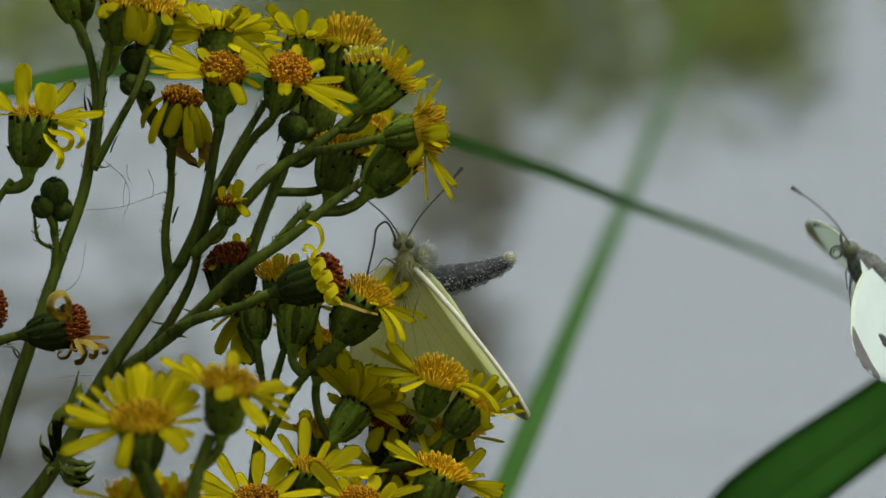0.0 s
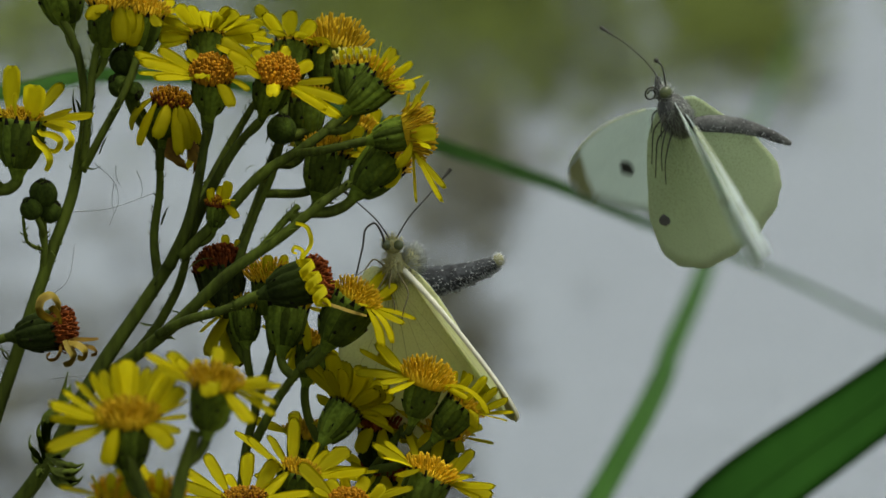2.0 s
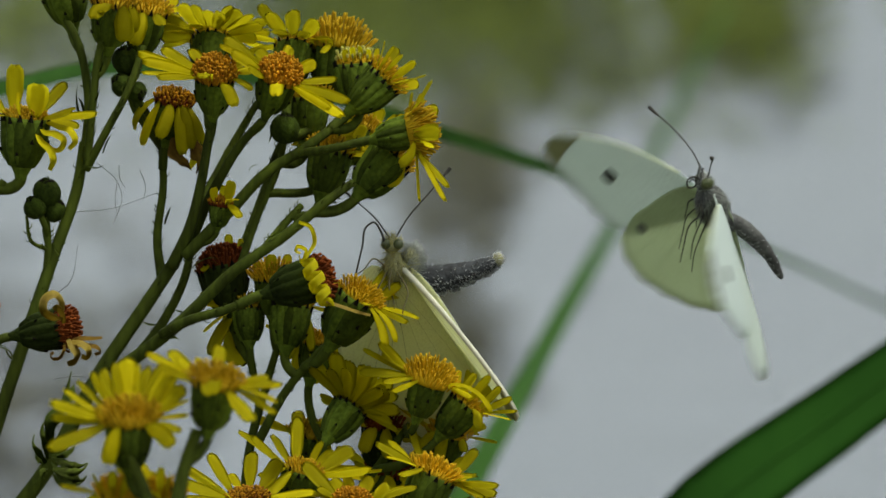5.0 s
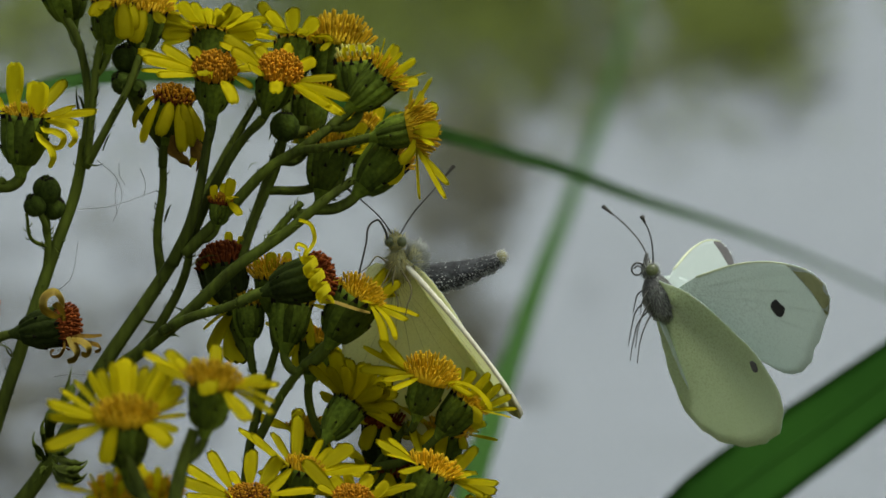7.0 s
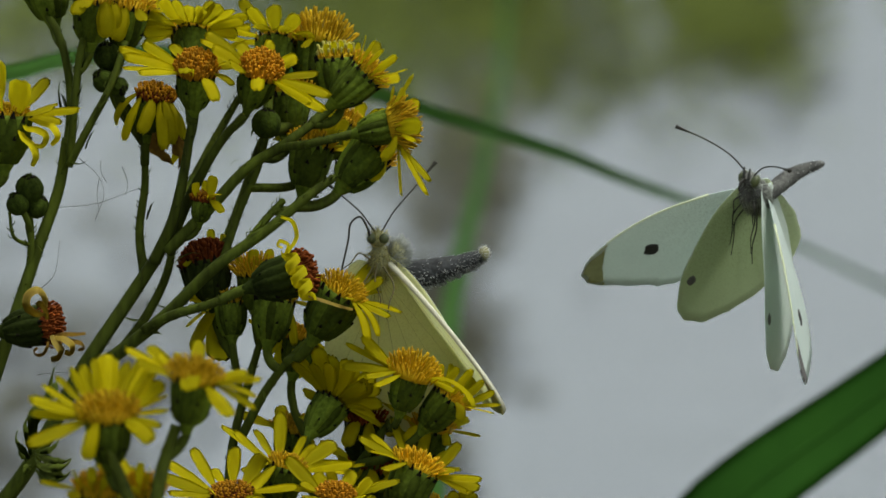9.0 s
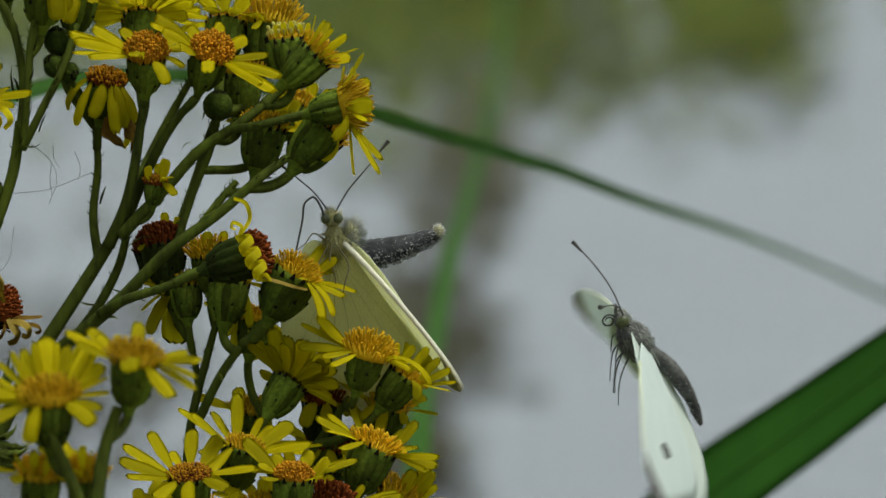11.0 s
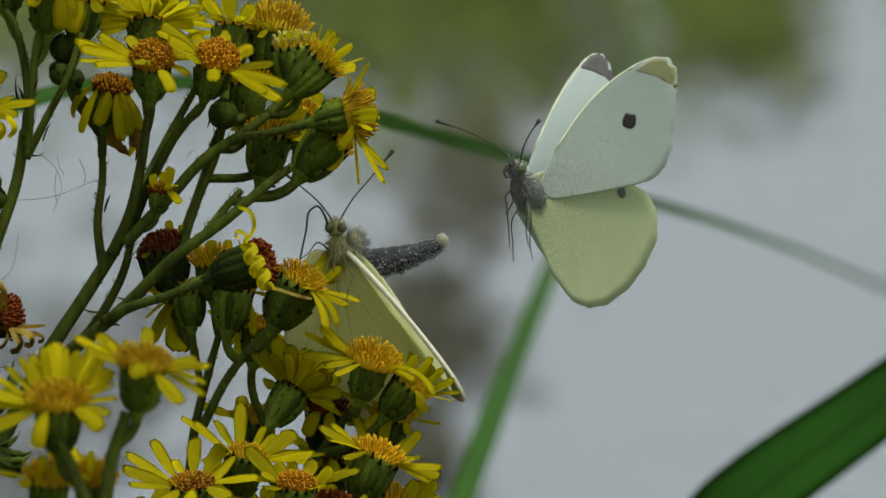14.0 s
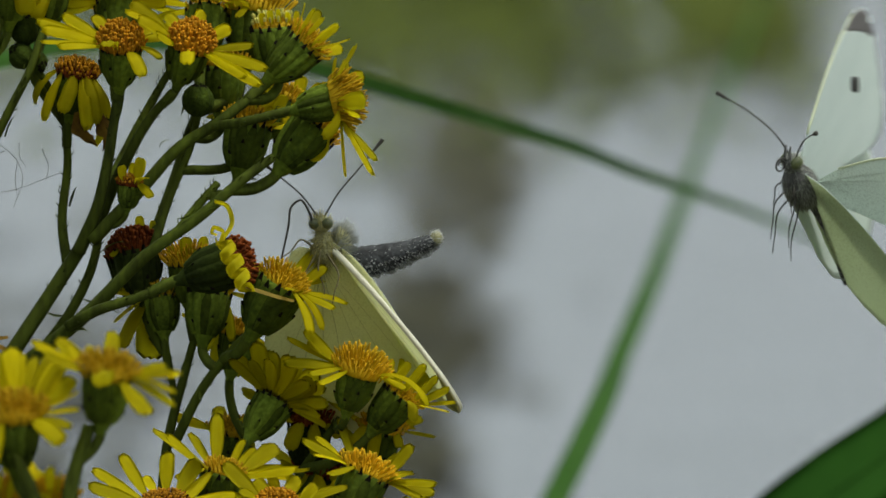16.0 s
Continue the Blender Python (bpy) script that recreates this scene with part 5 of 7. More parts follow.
def abdomen_mesh(pts, radius, material, under, flecks=0.0):
    """A ringed tapering tail end along a curve; flecks: how thickly pale scale tufts stand on its rings."""
    rnd = random.Random(31)
    line = smooth([Vector(p) for p in pts], 10)
    bm = bmesh.new()
    rings = []
    n = len(line) - 1
    for i, q in enumerate(line):
        u = i / n
        d = (line[min(i + 1, n)] - line[max(i - 1, 0)]).normalized()
        side = d.cross(Vector((0.01, 0.02, 1))).normalized()
        up = side.cross(d)
        r = radius * (0.62 + 0.38 * math.sin(math.pi * min(1, u * 1.15 + 0.12))) * (1 if u < 0.85 else max(0.25, 1 - (u - 0.85) * 4.0)) * (1 + 0.06 * abs(math.sin(u * math.pi * 7)))
        rings.append([bm.verts.new((q + side * (r * math.cos(a)) + up * (r * 1.05 * math.sin(a))) * MM) for a in [2 * math.pi * k / 14 for k in range(14)]])
    for a, b in zip(rings, rings[1:]):
        for k in range(14):
            bm.faces.new((a[k], a[(k + 1) % 14], b[(k + 1) % 14], b[k])).material_index = 1 if 8 <= k <= 12 else 0
    bm.faces.new(rings[0][::-1])
    bm.faces.new(rings[-1])
    for i in range(3, n):
        u = i / n
        d = (line[min(i + 1, n)] - line[max(i - 1, 0)]).normalized()
        for k in range(60 if flecks else 0):
            a = rnd.uniform(0, 6.283)
            low = math.sin(a) < -0.2
            if rnd.random() > flecks * (0.03 + 0.75 * u ** 6 + (0.7 if low else 0) + (0.22 if i % 4 == 0 else 0)):
                continue
            j, w = int(a / 6.283 * 14) % 14, rnd.random()
            at = rings[i][j].co.lerp(rings[i][(j + 1) % 14].co, w).lerp(rings[i - 1][j].co, rnd.random()) / MM
            o = (at - line[i]).normalized()
            t = (d.cross(o) + d * rnd.uniform(-0.6, 0.6)) * rnd.uniform(0.03, 0.10) * (1.7 if low else 1)
            hang = rnd.uniform(0.15, 0.55) if low and flecks > 1 else 0.08
            q = [at + t, at - t, at - t * 0.6 + d * 0.2 + o * hang, at + t * 0.6 + d * 0.2 + o * hang, at + o * (hang * 0.6) + d * 0.12]
            vs = [bm.verts.new((x + o * 0.03 + d * rnd.uniform(-0.1, 0.1)) * MM) for x in q]
            for f in ((0, 1, 4), (1, 2, 4), (2, 3, 4), (3, 0, 4), (3, 2, 1, 0)):
                bm.faces.new([vs[g] for g in f]).material_index = 2
    bmesh.ops.recalc_face_normals(bm, faces=bm.faces[:])
    return mesh_of("abdomen", bm, material, under, FUR_PALE)


def wing_pose(side, flap, sweep, x=1.5, z=0.9, out=1.45):
    """A wing's place on the body: flap and sweep in degrees."""
    return pose(x * MM, side * out * MM, z * MM) @ pose(0, 0, 0, side * flap) @ pose(0, 0, 0, 0, 0, side * sweep)


def head_parts(b, at, fur, eyes):
    x, y, z = at
    part("head", furry("head", at, (1.25, 1.3, 1.2), 200, 0.6, (0.5, 0, 0.3), 5, BODY, fur), b)
    for s in (1, -1):
        bm = bmesh.new()
        bmesh.ops.create_uvsphere(bm, u_segments=14, v_segments=10, radius=0.85 * MM)
        for v in bm.verts:
            v.co = Vector((v.co.x, v.co.y * 0.75, v.co.z * 1.1)) + Vector((x + 0.35, y + s * 0.95, z + 0.05)) * MM
        part("eye", mesh_of("eye", bm, eyes), b)


# the one in flight
fly = tagged(new("butterfly"), "white butterfly with black wing spots flapping in flight", "butterfly", "white butterflies")
WINGS = add_wings(fly, {"fleft": wing_pose(1, 20, 0), "fright": wing_pose(-1, 20, 0), "hleft": wing_pose(1, 15, 0), "hright": wing_pose(-1, 15, 0)}, WING_UNDER, WING_YELLOW)
part("thorax", furry("thorax", (1.3, 0, 0), (3.4, 2.1, 2.2), 1300, 0.75, (-1.6, 0, 0.1), 6, BODY, FUR), fly)
TAIL = part("abdomen", abdomen_mesh([(-1.2, 0, 0.9), (-5, 0, 1.9), (-10.5, 0, 2.2), (-15.6, 0, 1.4)], 1.1, BODY, BODY, 0.3), fly)
head_parts(fly, (5.0, 0, 0.1), FUR, EYE_GREEN)
for s in (1, -1):
    part("antenna", rod("antenna", [(5.7, s * 0.5, 0.6), (8.4, s * 2.4, 0.9), (11.2, s * 5.4, 0.5), (13.8, s * 8.7, -0.5)], 0.11, 0.09, LEG, 0.34), fly, None, "dark clubbed antenna")
    part("palp", rod("palp", [(5.8, s * 0.35, -0.4), (6.9, s * 0.4, 0.1), (7.6, s * 0.45, 0.6)], 0.25, 0.1, BODY), fly)
    for x, reach in ((3.0, 0.45), (1.6, 0.9), (0.2, 1.0)):
        part("leg", rod("leg", [(x, s * 0.9, -1.5), (x - 1.2 * reach, s * 1.7, -1.5 - 2.0 * reach), (x - 3.2 * reach, s * 1.5, -1.5 - 3.6 * reach), (x - 5.6 * reach, s * 1.7, -1.5 - 5.0 * reach)], 0.12, 0.06, LEG), fly)
part("proboscis", rod("proboscis", [(6.0 + 1.0 * math.sin(a) * (1 - a / 16), 0, -1.1 + 1.0 * math.cos(a) * (1 - a / 16) - 0.4) for a in [k * 0.8 for k in range(12)]], 0.14, 0.1, LEG, 0, 2), fly)

# the one that sits on the flowers, wings lowered and tail end raised
sit = tagged(new("butterfly"), "cream-yellow butterfly sitting on ragwort heads with raised abdomen", "butterfly", "white butterflies")
SEAT = VIEW @ pose(-3.7 * MM, -0.003, -1.4 * MM)
sit.matrix_basis = SEAT
cam.data.dof.focus_object = sit


def flat_wing(x, z, y, aim_deg, tilt, turn=0.0):
    """A wing held across the view: the apex points aim_deg below level, its under side to the viewer."""
    a = radians(aim_deg)
    o, f = Vector((math.cos(a), 0, -math.sin(a))), Vector((math.sin(a), 0, math.cos(a)))
    m = Matrix((f, o, f.cross(o))).transposed().to_4x4()
    return Matrix.Translation(Vector((x, y, z)) * MM) @ m @ pose(0, 0, 0, tilt, turn, 0)


def sit_wings():
    for y, dq, under in ((0.0, 0.0, WING_CREAM), (5.0, -0.5, WING_CREAM)):
        fw = part("forewing", wing_mesh("forewing", FORE, 1, WING_UP, under), sit, flat_wing(-1.4, 0.2, y, 53 + dq, 0, 76), "cream forewing seen from beneath")
        part("costa", rod("costa", [(f, o, camber(f, o)) for f, o in FORE[:7]], 0.46 if y == 0 else 0.2, 0.14, COSTA, 0, 4), fw, None, "white leading edge")
        part("wing_tip", patch_mesh("wing_tip", TIP_PATCH, 1, WING_TIP_UP, WING_TIP_UNDER, 0.07), fw)
        veins(fw, FORE_ENDS, (0.2, 1.0), 1, VEIN_CREAM)
        hw = part("hindwing", wing_mesh("hindwing", HIND, 1, WING_UP, WING_CREAM), sit, flat_wing(-2.0, -1.2, y - 0.6 + 0.9 * (y > 0), 26 + dq, 2, 20), "yellowish hindwing seen from beneath")
        veins(hw, HIND_ENDS, (-1.2, 1.0), 1, VEIN_CREAM)


BOW[0] = 0.15
sit_wings()
part("thorax", furry("thorax", (0.9, 0.6, -0.6), (1.4, 1.7, 2.3), 600, 1.3, (0.6, 0, 0.3), 8, BODY_PALE, FUR), sit)
part("chest", furry("chest", (-1.3, -0.9, -0.8), (1.3, 1.3, 2.3), 400, 1.3, (-0.3, 0, -0.9), 9, BODY_PALE, FUR_GOLD), sit, None, "golden chest fur")
part("abdomen", abdomen_mesh([(1.6, 1.4, -2.4), (4.5, 1.6, -2.5), (8.5, 1.5, -1.6), (12.8, 1.2, -0.1)], 1.7, BODY_SPECK, BODY_SPECK, 1.25), sit, None, "raised grey abdomen with pale tip")
part("abdomen_tip", furry("abdomen_tip", (12.5, 1.2, 0.0), (0.75, 0.7, 0.95), 150, 0.35, (0.6, 0, 0.1), 10, BODY_PALE, FUR_WHITE), sit)
part("head", furry("head", (-1.5, -1.2, 2.0), (1.15, 1.1, 1.15), 220, 0.9, (-0.2, -0.3, 0.8), 11, BODY_PALE, FUR_GOLD), sit)
for s, x, y in ((1, -2.3, -1.9), (-1, -0.7, -2.0)):
    bm = bmesh.new()
    bmesh.ops.create_uvsphere(bm, u_segments=14, v_segments=10, radius=0.70 * MM, matrix=Matrix.Translation(Vector((x, y, 2.1)) * MM))
    part("eye", mesh_of("eye", bm, EYE_GREEN), sit)
part("antenna", rod("antenna", [(-1.9, -1.4, 3.0), (-3.6, -1.6, 5.4), (-6.0, -1.2, 7.6), (-8.0, -0.6, 9.3)], 0.11, 0.09, LEG, 0.3), sit)
part("antenna", rod("antenna", [(-1.0, -1.4, 3.0), (0.6, -1.0, 5.6), (3.2, -0.2, 8.6), (5.9, 1.0, 11.8)], 0.11, 0.09, LEG, 0.32), sit)
part("proboscis", rod("proboscis", [(-2.4, -2.0, 1.6), (-2.9, -2.6, 3.6), (-3.9, -2.6, 5.0), (-4.9, -2.5, 4.4), (-5.4, -2.4, 2.0), (-6.0, -2.2, -0.6), (-6.4, -2.0, -2.2)], 0.17, 0.12, LEG), sit)
for pts in ([(-1.6, -2.2, -1.2), (-1.9, -3.0, -3.6), (-1.2, -3.3, -6.0), (-1.5, -3.2, -7.6)], [(-0.8, -2.2, -1.6), (0.6, -3.0, -4.4), (0.0, -3.4, -6.4), (-0.4, -3.2, -8.6)],
            [(-2.4, -1.8, -0.8), (-4.0, -2.6, 0.2), (-5.2, -2.8, -1.2), (-6.4, -2.6, -2.0)], [(-2.2, -2.0, -1.6), (-3.2, -3.0, -3.4), (-4.4, -3.0, -5.2), (-5.0, -2.8, -6.0)]):
    part("leg", rod("leg", pts, 0.13, 0.06, LEG_OLIVE), sit)


# ---- grass and leaf behind the flowers ----
def blade(name, label, material, pts, widths, fold=0.25, face=(0, -1, 0.15)):
    """A long grass leaf with a folded middle rib; widths in mm at even steps."""
    line = smooth(pts, 10)
    foot = line[0].copy()
    bm = bmesh.new()
    rows = []
    n = len(line) - 1
    for i, q in enumerate(line):
        d = (line[min(i + 1, n)] - line[max(i - 1, 0)]).normalized()
        nrm = Vector(face)
        nrm = (nrm - d * nrm.dot(d)).normalized()
        side = d.cross(nrm)
        u = i / n * (len(widths) - 1)
        k = min(int(u), len(widths) - 2)
        w = (widths[k] + (widths[k + 1] - widths[k]) * (u - k)) * MM / 2
        rows.append([bm.verts.new(q - foot + side * (w * v) + nrm * (w * fold * (abs(v) - 0.5) + 0.02 * w * math.cos(v * 18))) for v in (-1, -0.66, -0.33, 0, 0.33, 0.66, 1)])
    for a, b in zip(rows, rows[1:]):
        for j in range(6):
            bm.faces.new((a[j], a[j + 1], b[j + 1], b[j]))
    bmesh.ops.solidify(bm, geom=bm.faces[:], thickness=0.0003)
    ob = new(name, mesh_of(name, bm, material))
    ob.location = foot
    bm = bmesh.new()
    tube(bm, [q - foot for q in line], 0.5 * MM, 0.25 * MM, 6, 1)
    part("midrib", mesh_of("midrib", bm, material), ob)
    return tagged(ob, label, "grass leaf")


arch = blade("grass_blade", "long arching green grass blade", GRASS, [Vector((-0.16, 0.30, -0.01)), Vector((-0.155, 0.29, 0.45)), V(-98, -20, 275), V(-76.42, 22.33, 280), V(-66.03, 26.00, 300), V(-58.58, 28.29, 320), V(-41.98, 28.94, 350), V(-21.16, 25.41, 390), V(1.55, 18.62, 440), V(11.54, 15.91, 490), V(22.13, 12.91, 550), V(33.48, 9.01, 620), V(53.10, 3.53, 780), V(78.51, -3.70, 1050), V(112.47, -15.07, 1400), V(162.49, -33.43, 1700)],
             [3, 3, 3, 2.8, 2.7, 2.6, 2.5, 2.5, 2.5, 2.5, 2.4, 2.2, 2.0, 1.8, 1.6, 1.4])
upright = blade("grass_blade", "upright green grass blade leaning over the pond", GRASS, [Vector((-0.05, 0.6, -0.01)), Vector((-0.03, 0.62, 0.4)), V(0.64, -70.51, 640), V(11.11, -48.29, 700), V(27.37, -19.87, 1000), V(50.56, 10.56, 1700), V(87.29, 62.56, 2800), V(116.62, 117.84, 3400)], [6, 6, 5.4, 5.0, 4.6, 4.2, 3.6, 2])
broad = blade("broad_leaf", "broad dark green reed leaf slanting upwards", LEAF, [Vector((0.03, 0.4, -0.01)), Vector((0.028, 0.42, 0.35)), V(29.60, -72.00, 430), V(51.70, -44.95, 430), V(73.40, -29.10, 440), V(97.05, -12.85, 450), V(128.60, 3.00, 480)], [8, 9, 12, 14.2, 12.3, 10.3, 4], 0.06)


# ---- what moves ----
def sway(pivot, rows, thing, rest):
    """Rows of seconds, mm right, mm up and degrees clockwise about a pivot in the flowers' plane."""
    p = pose(pivot[0] * MM, 0, pivot[1] * MM)
    walk(thing, [(t, VIEW @ pose(a * MM, 0, b * MM) @ p @ pose(0, 0, 0, 0, deg, 0) @ p.inverted() @ VIEW.inverted() @ rest) for t, a, b, deg in rows])


def motions():
    main = [
    (0, 0.00, 0.00, 0.00),
    (0.5, -0.51, -0.01, -0.14),
    (1, -0.88, 0.04, -0.21),
    (1.5, -1.35, -0.01, -0.19),
    (2, -1.49, -0.19, -0.08),
    (2.5, -1.76, -0.22, -0.05),
    (3, -1.91, -0.24, -0.03),
    (3.5, -1.86, -0.39, -0.01),
    (4, -1.94, -0.22, -0.14),
    (6.5, -0.81, 0.03, -0.16),
    (7, -1.06, 0.20, -0.17),
    (7.5, -1.48, 0.30, -0.24),
    (8, -2.06, 0.34, -0.33),
    (8.5, -2.63, 0.41, -0.38),
    (9, -3.43, 0.57, -0.44),
    (11.5, -10.06, 3.13, -1.63),
    (12, -9.97, 2.97, -1.51),
    (12.5, -9.71, 2.70, -1.44),
    (13, -9.46, 2.43, -1.44),
    (13.5, -9.17, 2.01, -1.21),
    (14, -9.01, 1.81, -1.12),
    (14.5, -9.06, 1.78, -0.96),
    (15, -9.22, 1.69, -1.08),
    (15.5, -9.46, 1.85, -1.16),
    (16, -9.73, 2.07, -1.19),
    ]
    sway((-21.3, 3.08), main, rag, Matrix.Translation(ROOT))
    sway((-21.3, 3.08), main, sit, SEAT)
    sway((-21.3, 3.08), main, web, Matrix.Translation(ROOT))
    sway((-45.3, 11.33), [
    (0, 0.00, -0.00, 0.00),
    (0.5, -0.46, 0.00, -0.14),
    (1, -0.92, 0.00, -0.21),
    (1.5, -1.27, -0.11, -0.19),
    (2, -1.49, -0.22, -0.08),
    (2.5, -1.72, -0.22, -0.05),
    (3, -1.84, -0.34, -0.03),
    (3.5, -1.84, -0.46, -0.01),
    (4, -1.84, -0.22, -0.14),
    (6.5, -0.80, 0.11, -0.16),
    (7, -1.03, 0.23, -0.17),
    (7.5, -1.38, 0.23, -0.24),
    (8, -1.95, 0.35, -0.33),
    (8.5, -2.64, 0.35, -0.38),
    (9, -3.33, 0.46, -0.44),
    (11.5, -9.98, 2.88, -1.63),
    (12, -9.98, 2.65, -1.51),
    (12.5, -9.75, 2.42, -1.44),
    (13, -9.41, 2.08, -1.44),
    (13.5, -9.18, 1.73, -1.21),
    (14, -8.95, 1.50, -1.12),
    (14.5, -9.01, 1.37, -0.96),
    (15, -9.10, 1.25, -1.08),
    ], rag2, Matrix.Translation(ROOT2))
    sway((-36.3, -18.68), [
    (0, 0.00, -0.00, 0.00),
    (0.5, -0.98, 0.63, -0.14),
    (1, -1.78, 0.74, -0.21),
    (1.5, -1.90, 0.40, -0.19),
    (2, -1.72, 0.46, -0.08),
    (2.5, -1.78, 0.69, -0.05),
    (3, -2.18, 0.52, -0.03),
    (3.5, -2.36, 0.40, -0.01),
    (4, -2.18, 0.63, -0.14),
    (6.5, -1.44, 0.51, -0.16),
    (7, -1.96, 0.63, -0.17),
    (7.5, -2.12, 0.74, -0.24),
    (8, -2.70, 0.96, -0.33),
    (8.5, -3.45, 1.02, -0.38),
    (9, -4.14, 1.13, -0.44),
    (11.5, -11.92, 3.33, -1.63),
    (12, -11.75, 3.16, -1.51),
    (12.5, -11.69, 3.10, -1.44),
    (13, -11.46, 3.10, -1.44),
    (13.5, -10.88, 2.83, -1.21),
    (14, -10.25, 2.55, -1.12),
    (14.5, -10.41, 2.60, -0.96),
    (15, -10.96, 2.75, -1.08),
    (15.5, -11.08, 2.87, -1.16),
    (16, -11.04, 2.91, -1.19),
    ], rag3, Matrix.Translation(ROOT3))
    sway((22.0, -16.0), [
    (0, 0.00, 0.00, 0.00),
    (0.5, 8.64, 0.00, 3.10),
    (1, 19.04, 0.00, 5.83),
    (1.5, 23.05, 0.00, 9.26),
    (2, 24.30, 0.00, 7.58),
    (2.5, 19.41, 0.00, 6.71),
    (3, 13.00, 0.00, 9.50),
    (3.5, 11.60, 0.00, 11.30),
    (4, 8.00, 0.00, 10.00),
    (6.5, -11.90, 0.00, -3.70),
    (7, -10.80, 0.00, -7.30),
    (7.5, -15.40, 0.00, -12.80),
    (8, -19.40, 0.00, -17.50),
    (8.5, -24.20, 0.00, -22.50),
    (9, -27.00, 0.00, -23.50),
    (11.5, -28.70, 0.00, -21.60),
    (12, -26.20, 0.00, -20.00),
    (12.5, -22.70, 0.00, -15.90),
    (13, -16.80, 0.00, -11.80),
    (13.5, -11.60, 0.00, -8.00),
    (14, -9.80, 0.00, -4.00),
    (14.5, -5.26, 0.00, -0.24),
    (15, 1.50, 0.00, 1.21),
    (15.5, 6.89, 0.00, 2.16),
    (16, 11.09, 0.00, 4.03),
    ], upright, upright.matrix_basis.copy())
    sway((33.5, 9.0), [
    (0, 0.00, -0.00, 0.00),
    (0.5, 0.00, 0.26, -0.41),
    (1, 0.00, 0.53, -0.83),
    (1.5, 0.00, -0.16, 0.25),
    (2, 0.00, -2.28, 1.07),
    (2.5, 0.00, -1.65, 1.23),
    (3, 0.00, 0.37, 0.25),
    (3.5, 0.00, 2.13, -0.33),
    (4, 0.00, 1.43, -0.25),
    (6.5, 0.00, -1.17, -0.17),
    (7, 0.00, 1.59, -1.67),
    (7.5, 0.00, 2.07, -1.25),
    (8, 0.00, 0.64, -0.17),
    (8.5, 0.00, 0.90, -1.42),
    (9, 0.00, 4.35, -1.00),
    (11.5, 0.00, 0.90, -1.42),
    (12, 0.00, -0.32, -0.33),
    (12.5, 0.00, 2.66, -1.67),
    (13, 0.00, 3.18, -2.52),
    (13.5, 0.00, 1.43, -1.42),
    (14, 0.00, 1.59, -2.52),
    (14.5, 0.00, 5.97, -2.63),
    (15, 0.00, 6.66, -3.96),
    (15.5, 0.00, 4.13, -2.13),
    (16, 0.00, 4.86, -1.74),
    ], arch, arch.matrix_basis.copy())
    sway((0, 0), [
    (0, 1.30, 0.00, 0.00),
    (1, 0.40, 0.00, 0.00),
    (2, -2.90, 0.00, 0.00),
    (2.5, -4.00, 0.00, 0.00),
    (4, -5.50, 0.00, 0.00),
    (6.5, -7.20, 0.00, 0.00),
    (7.5, -5.10, 0.00, 0.00),
    (8.5, -4.70, 0.00, 0.00),
    (9, -3.90, 0.00, 0.00),
    (11.3, -10.20, 0.00, 0.00),
    (11.5, -9.20, 0.00, 0.00),
    (11.7, -9.20, 0.00, 0.00),
    (12, -8.40, 0.00, 0.00),
    (12.5, -6.10, 0.00, 0.00),
    (13, -4.50, 0.00, 0.00),
    (13.5, -3.60, 0.00, 0.00),
    (14, -2.20, 0.00, 0.00),
    (14.5, -0.50, 0.00, 0.00),
    (15, 1.70, 0.00, 0.00),
    (15.5, 2.80, 0.00, 0.00),
    (16, 3.60, 0.00, 0.00),
    ], broad, broad.matrix_basis.copy())
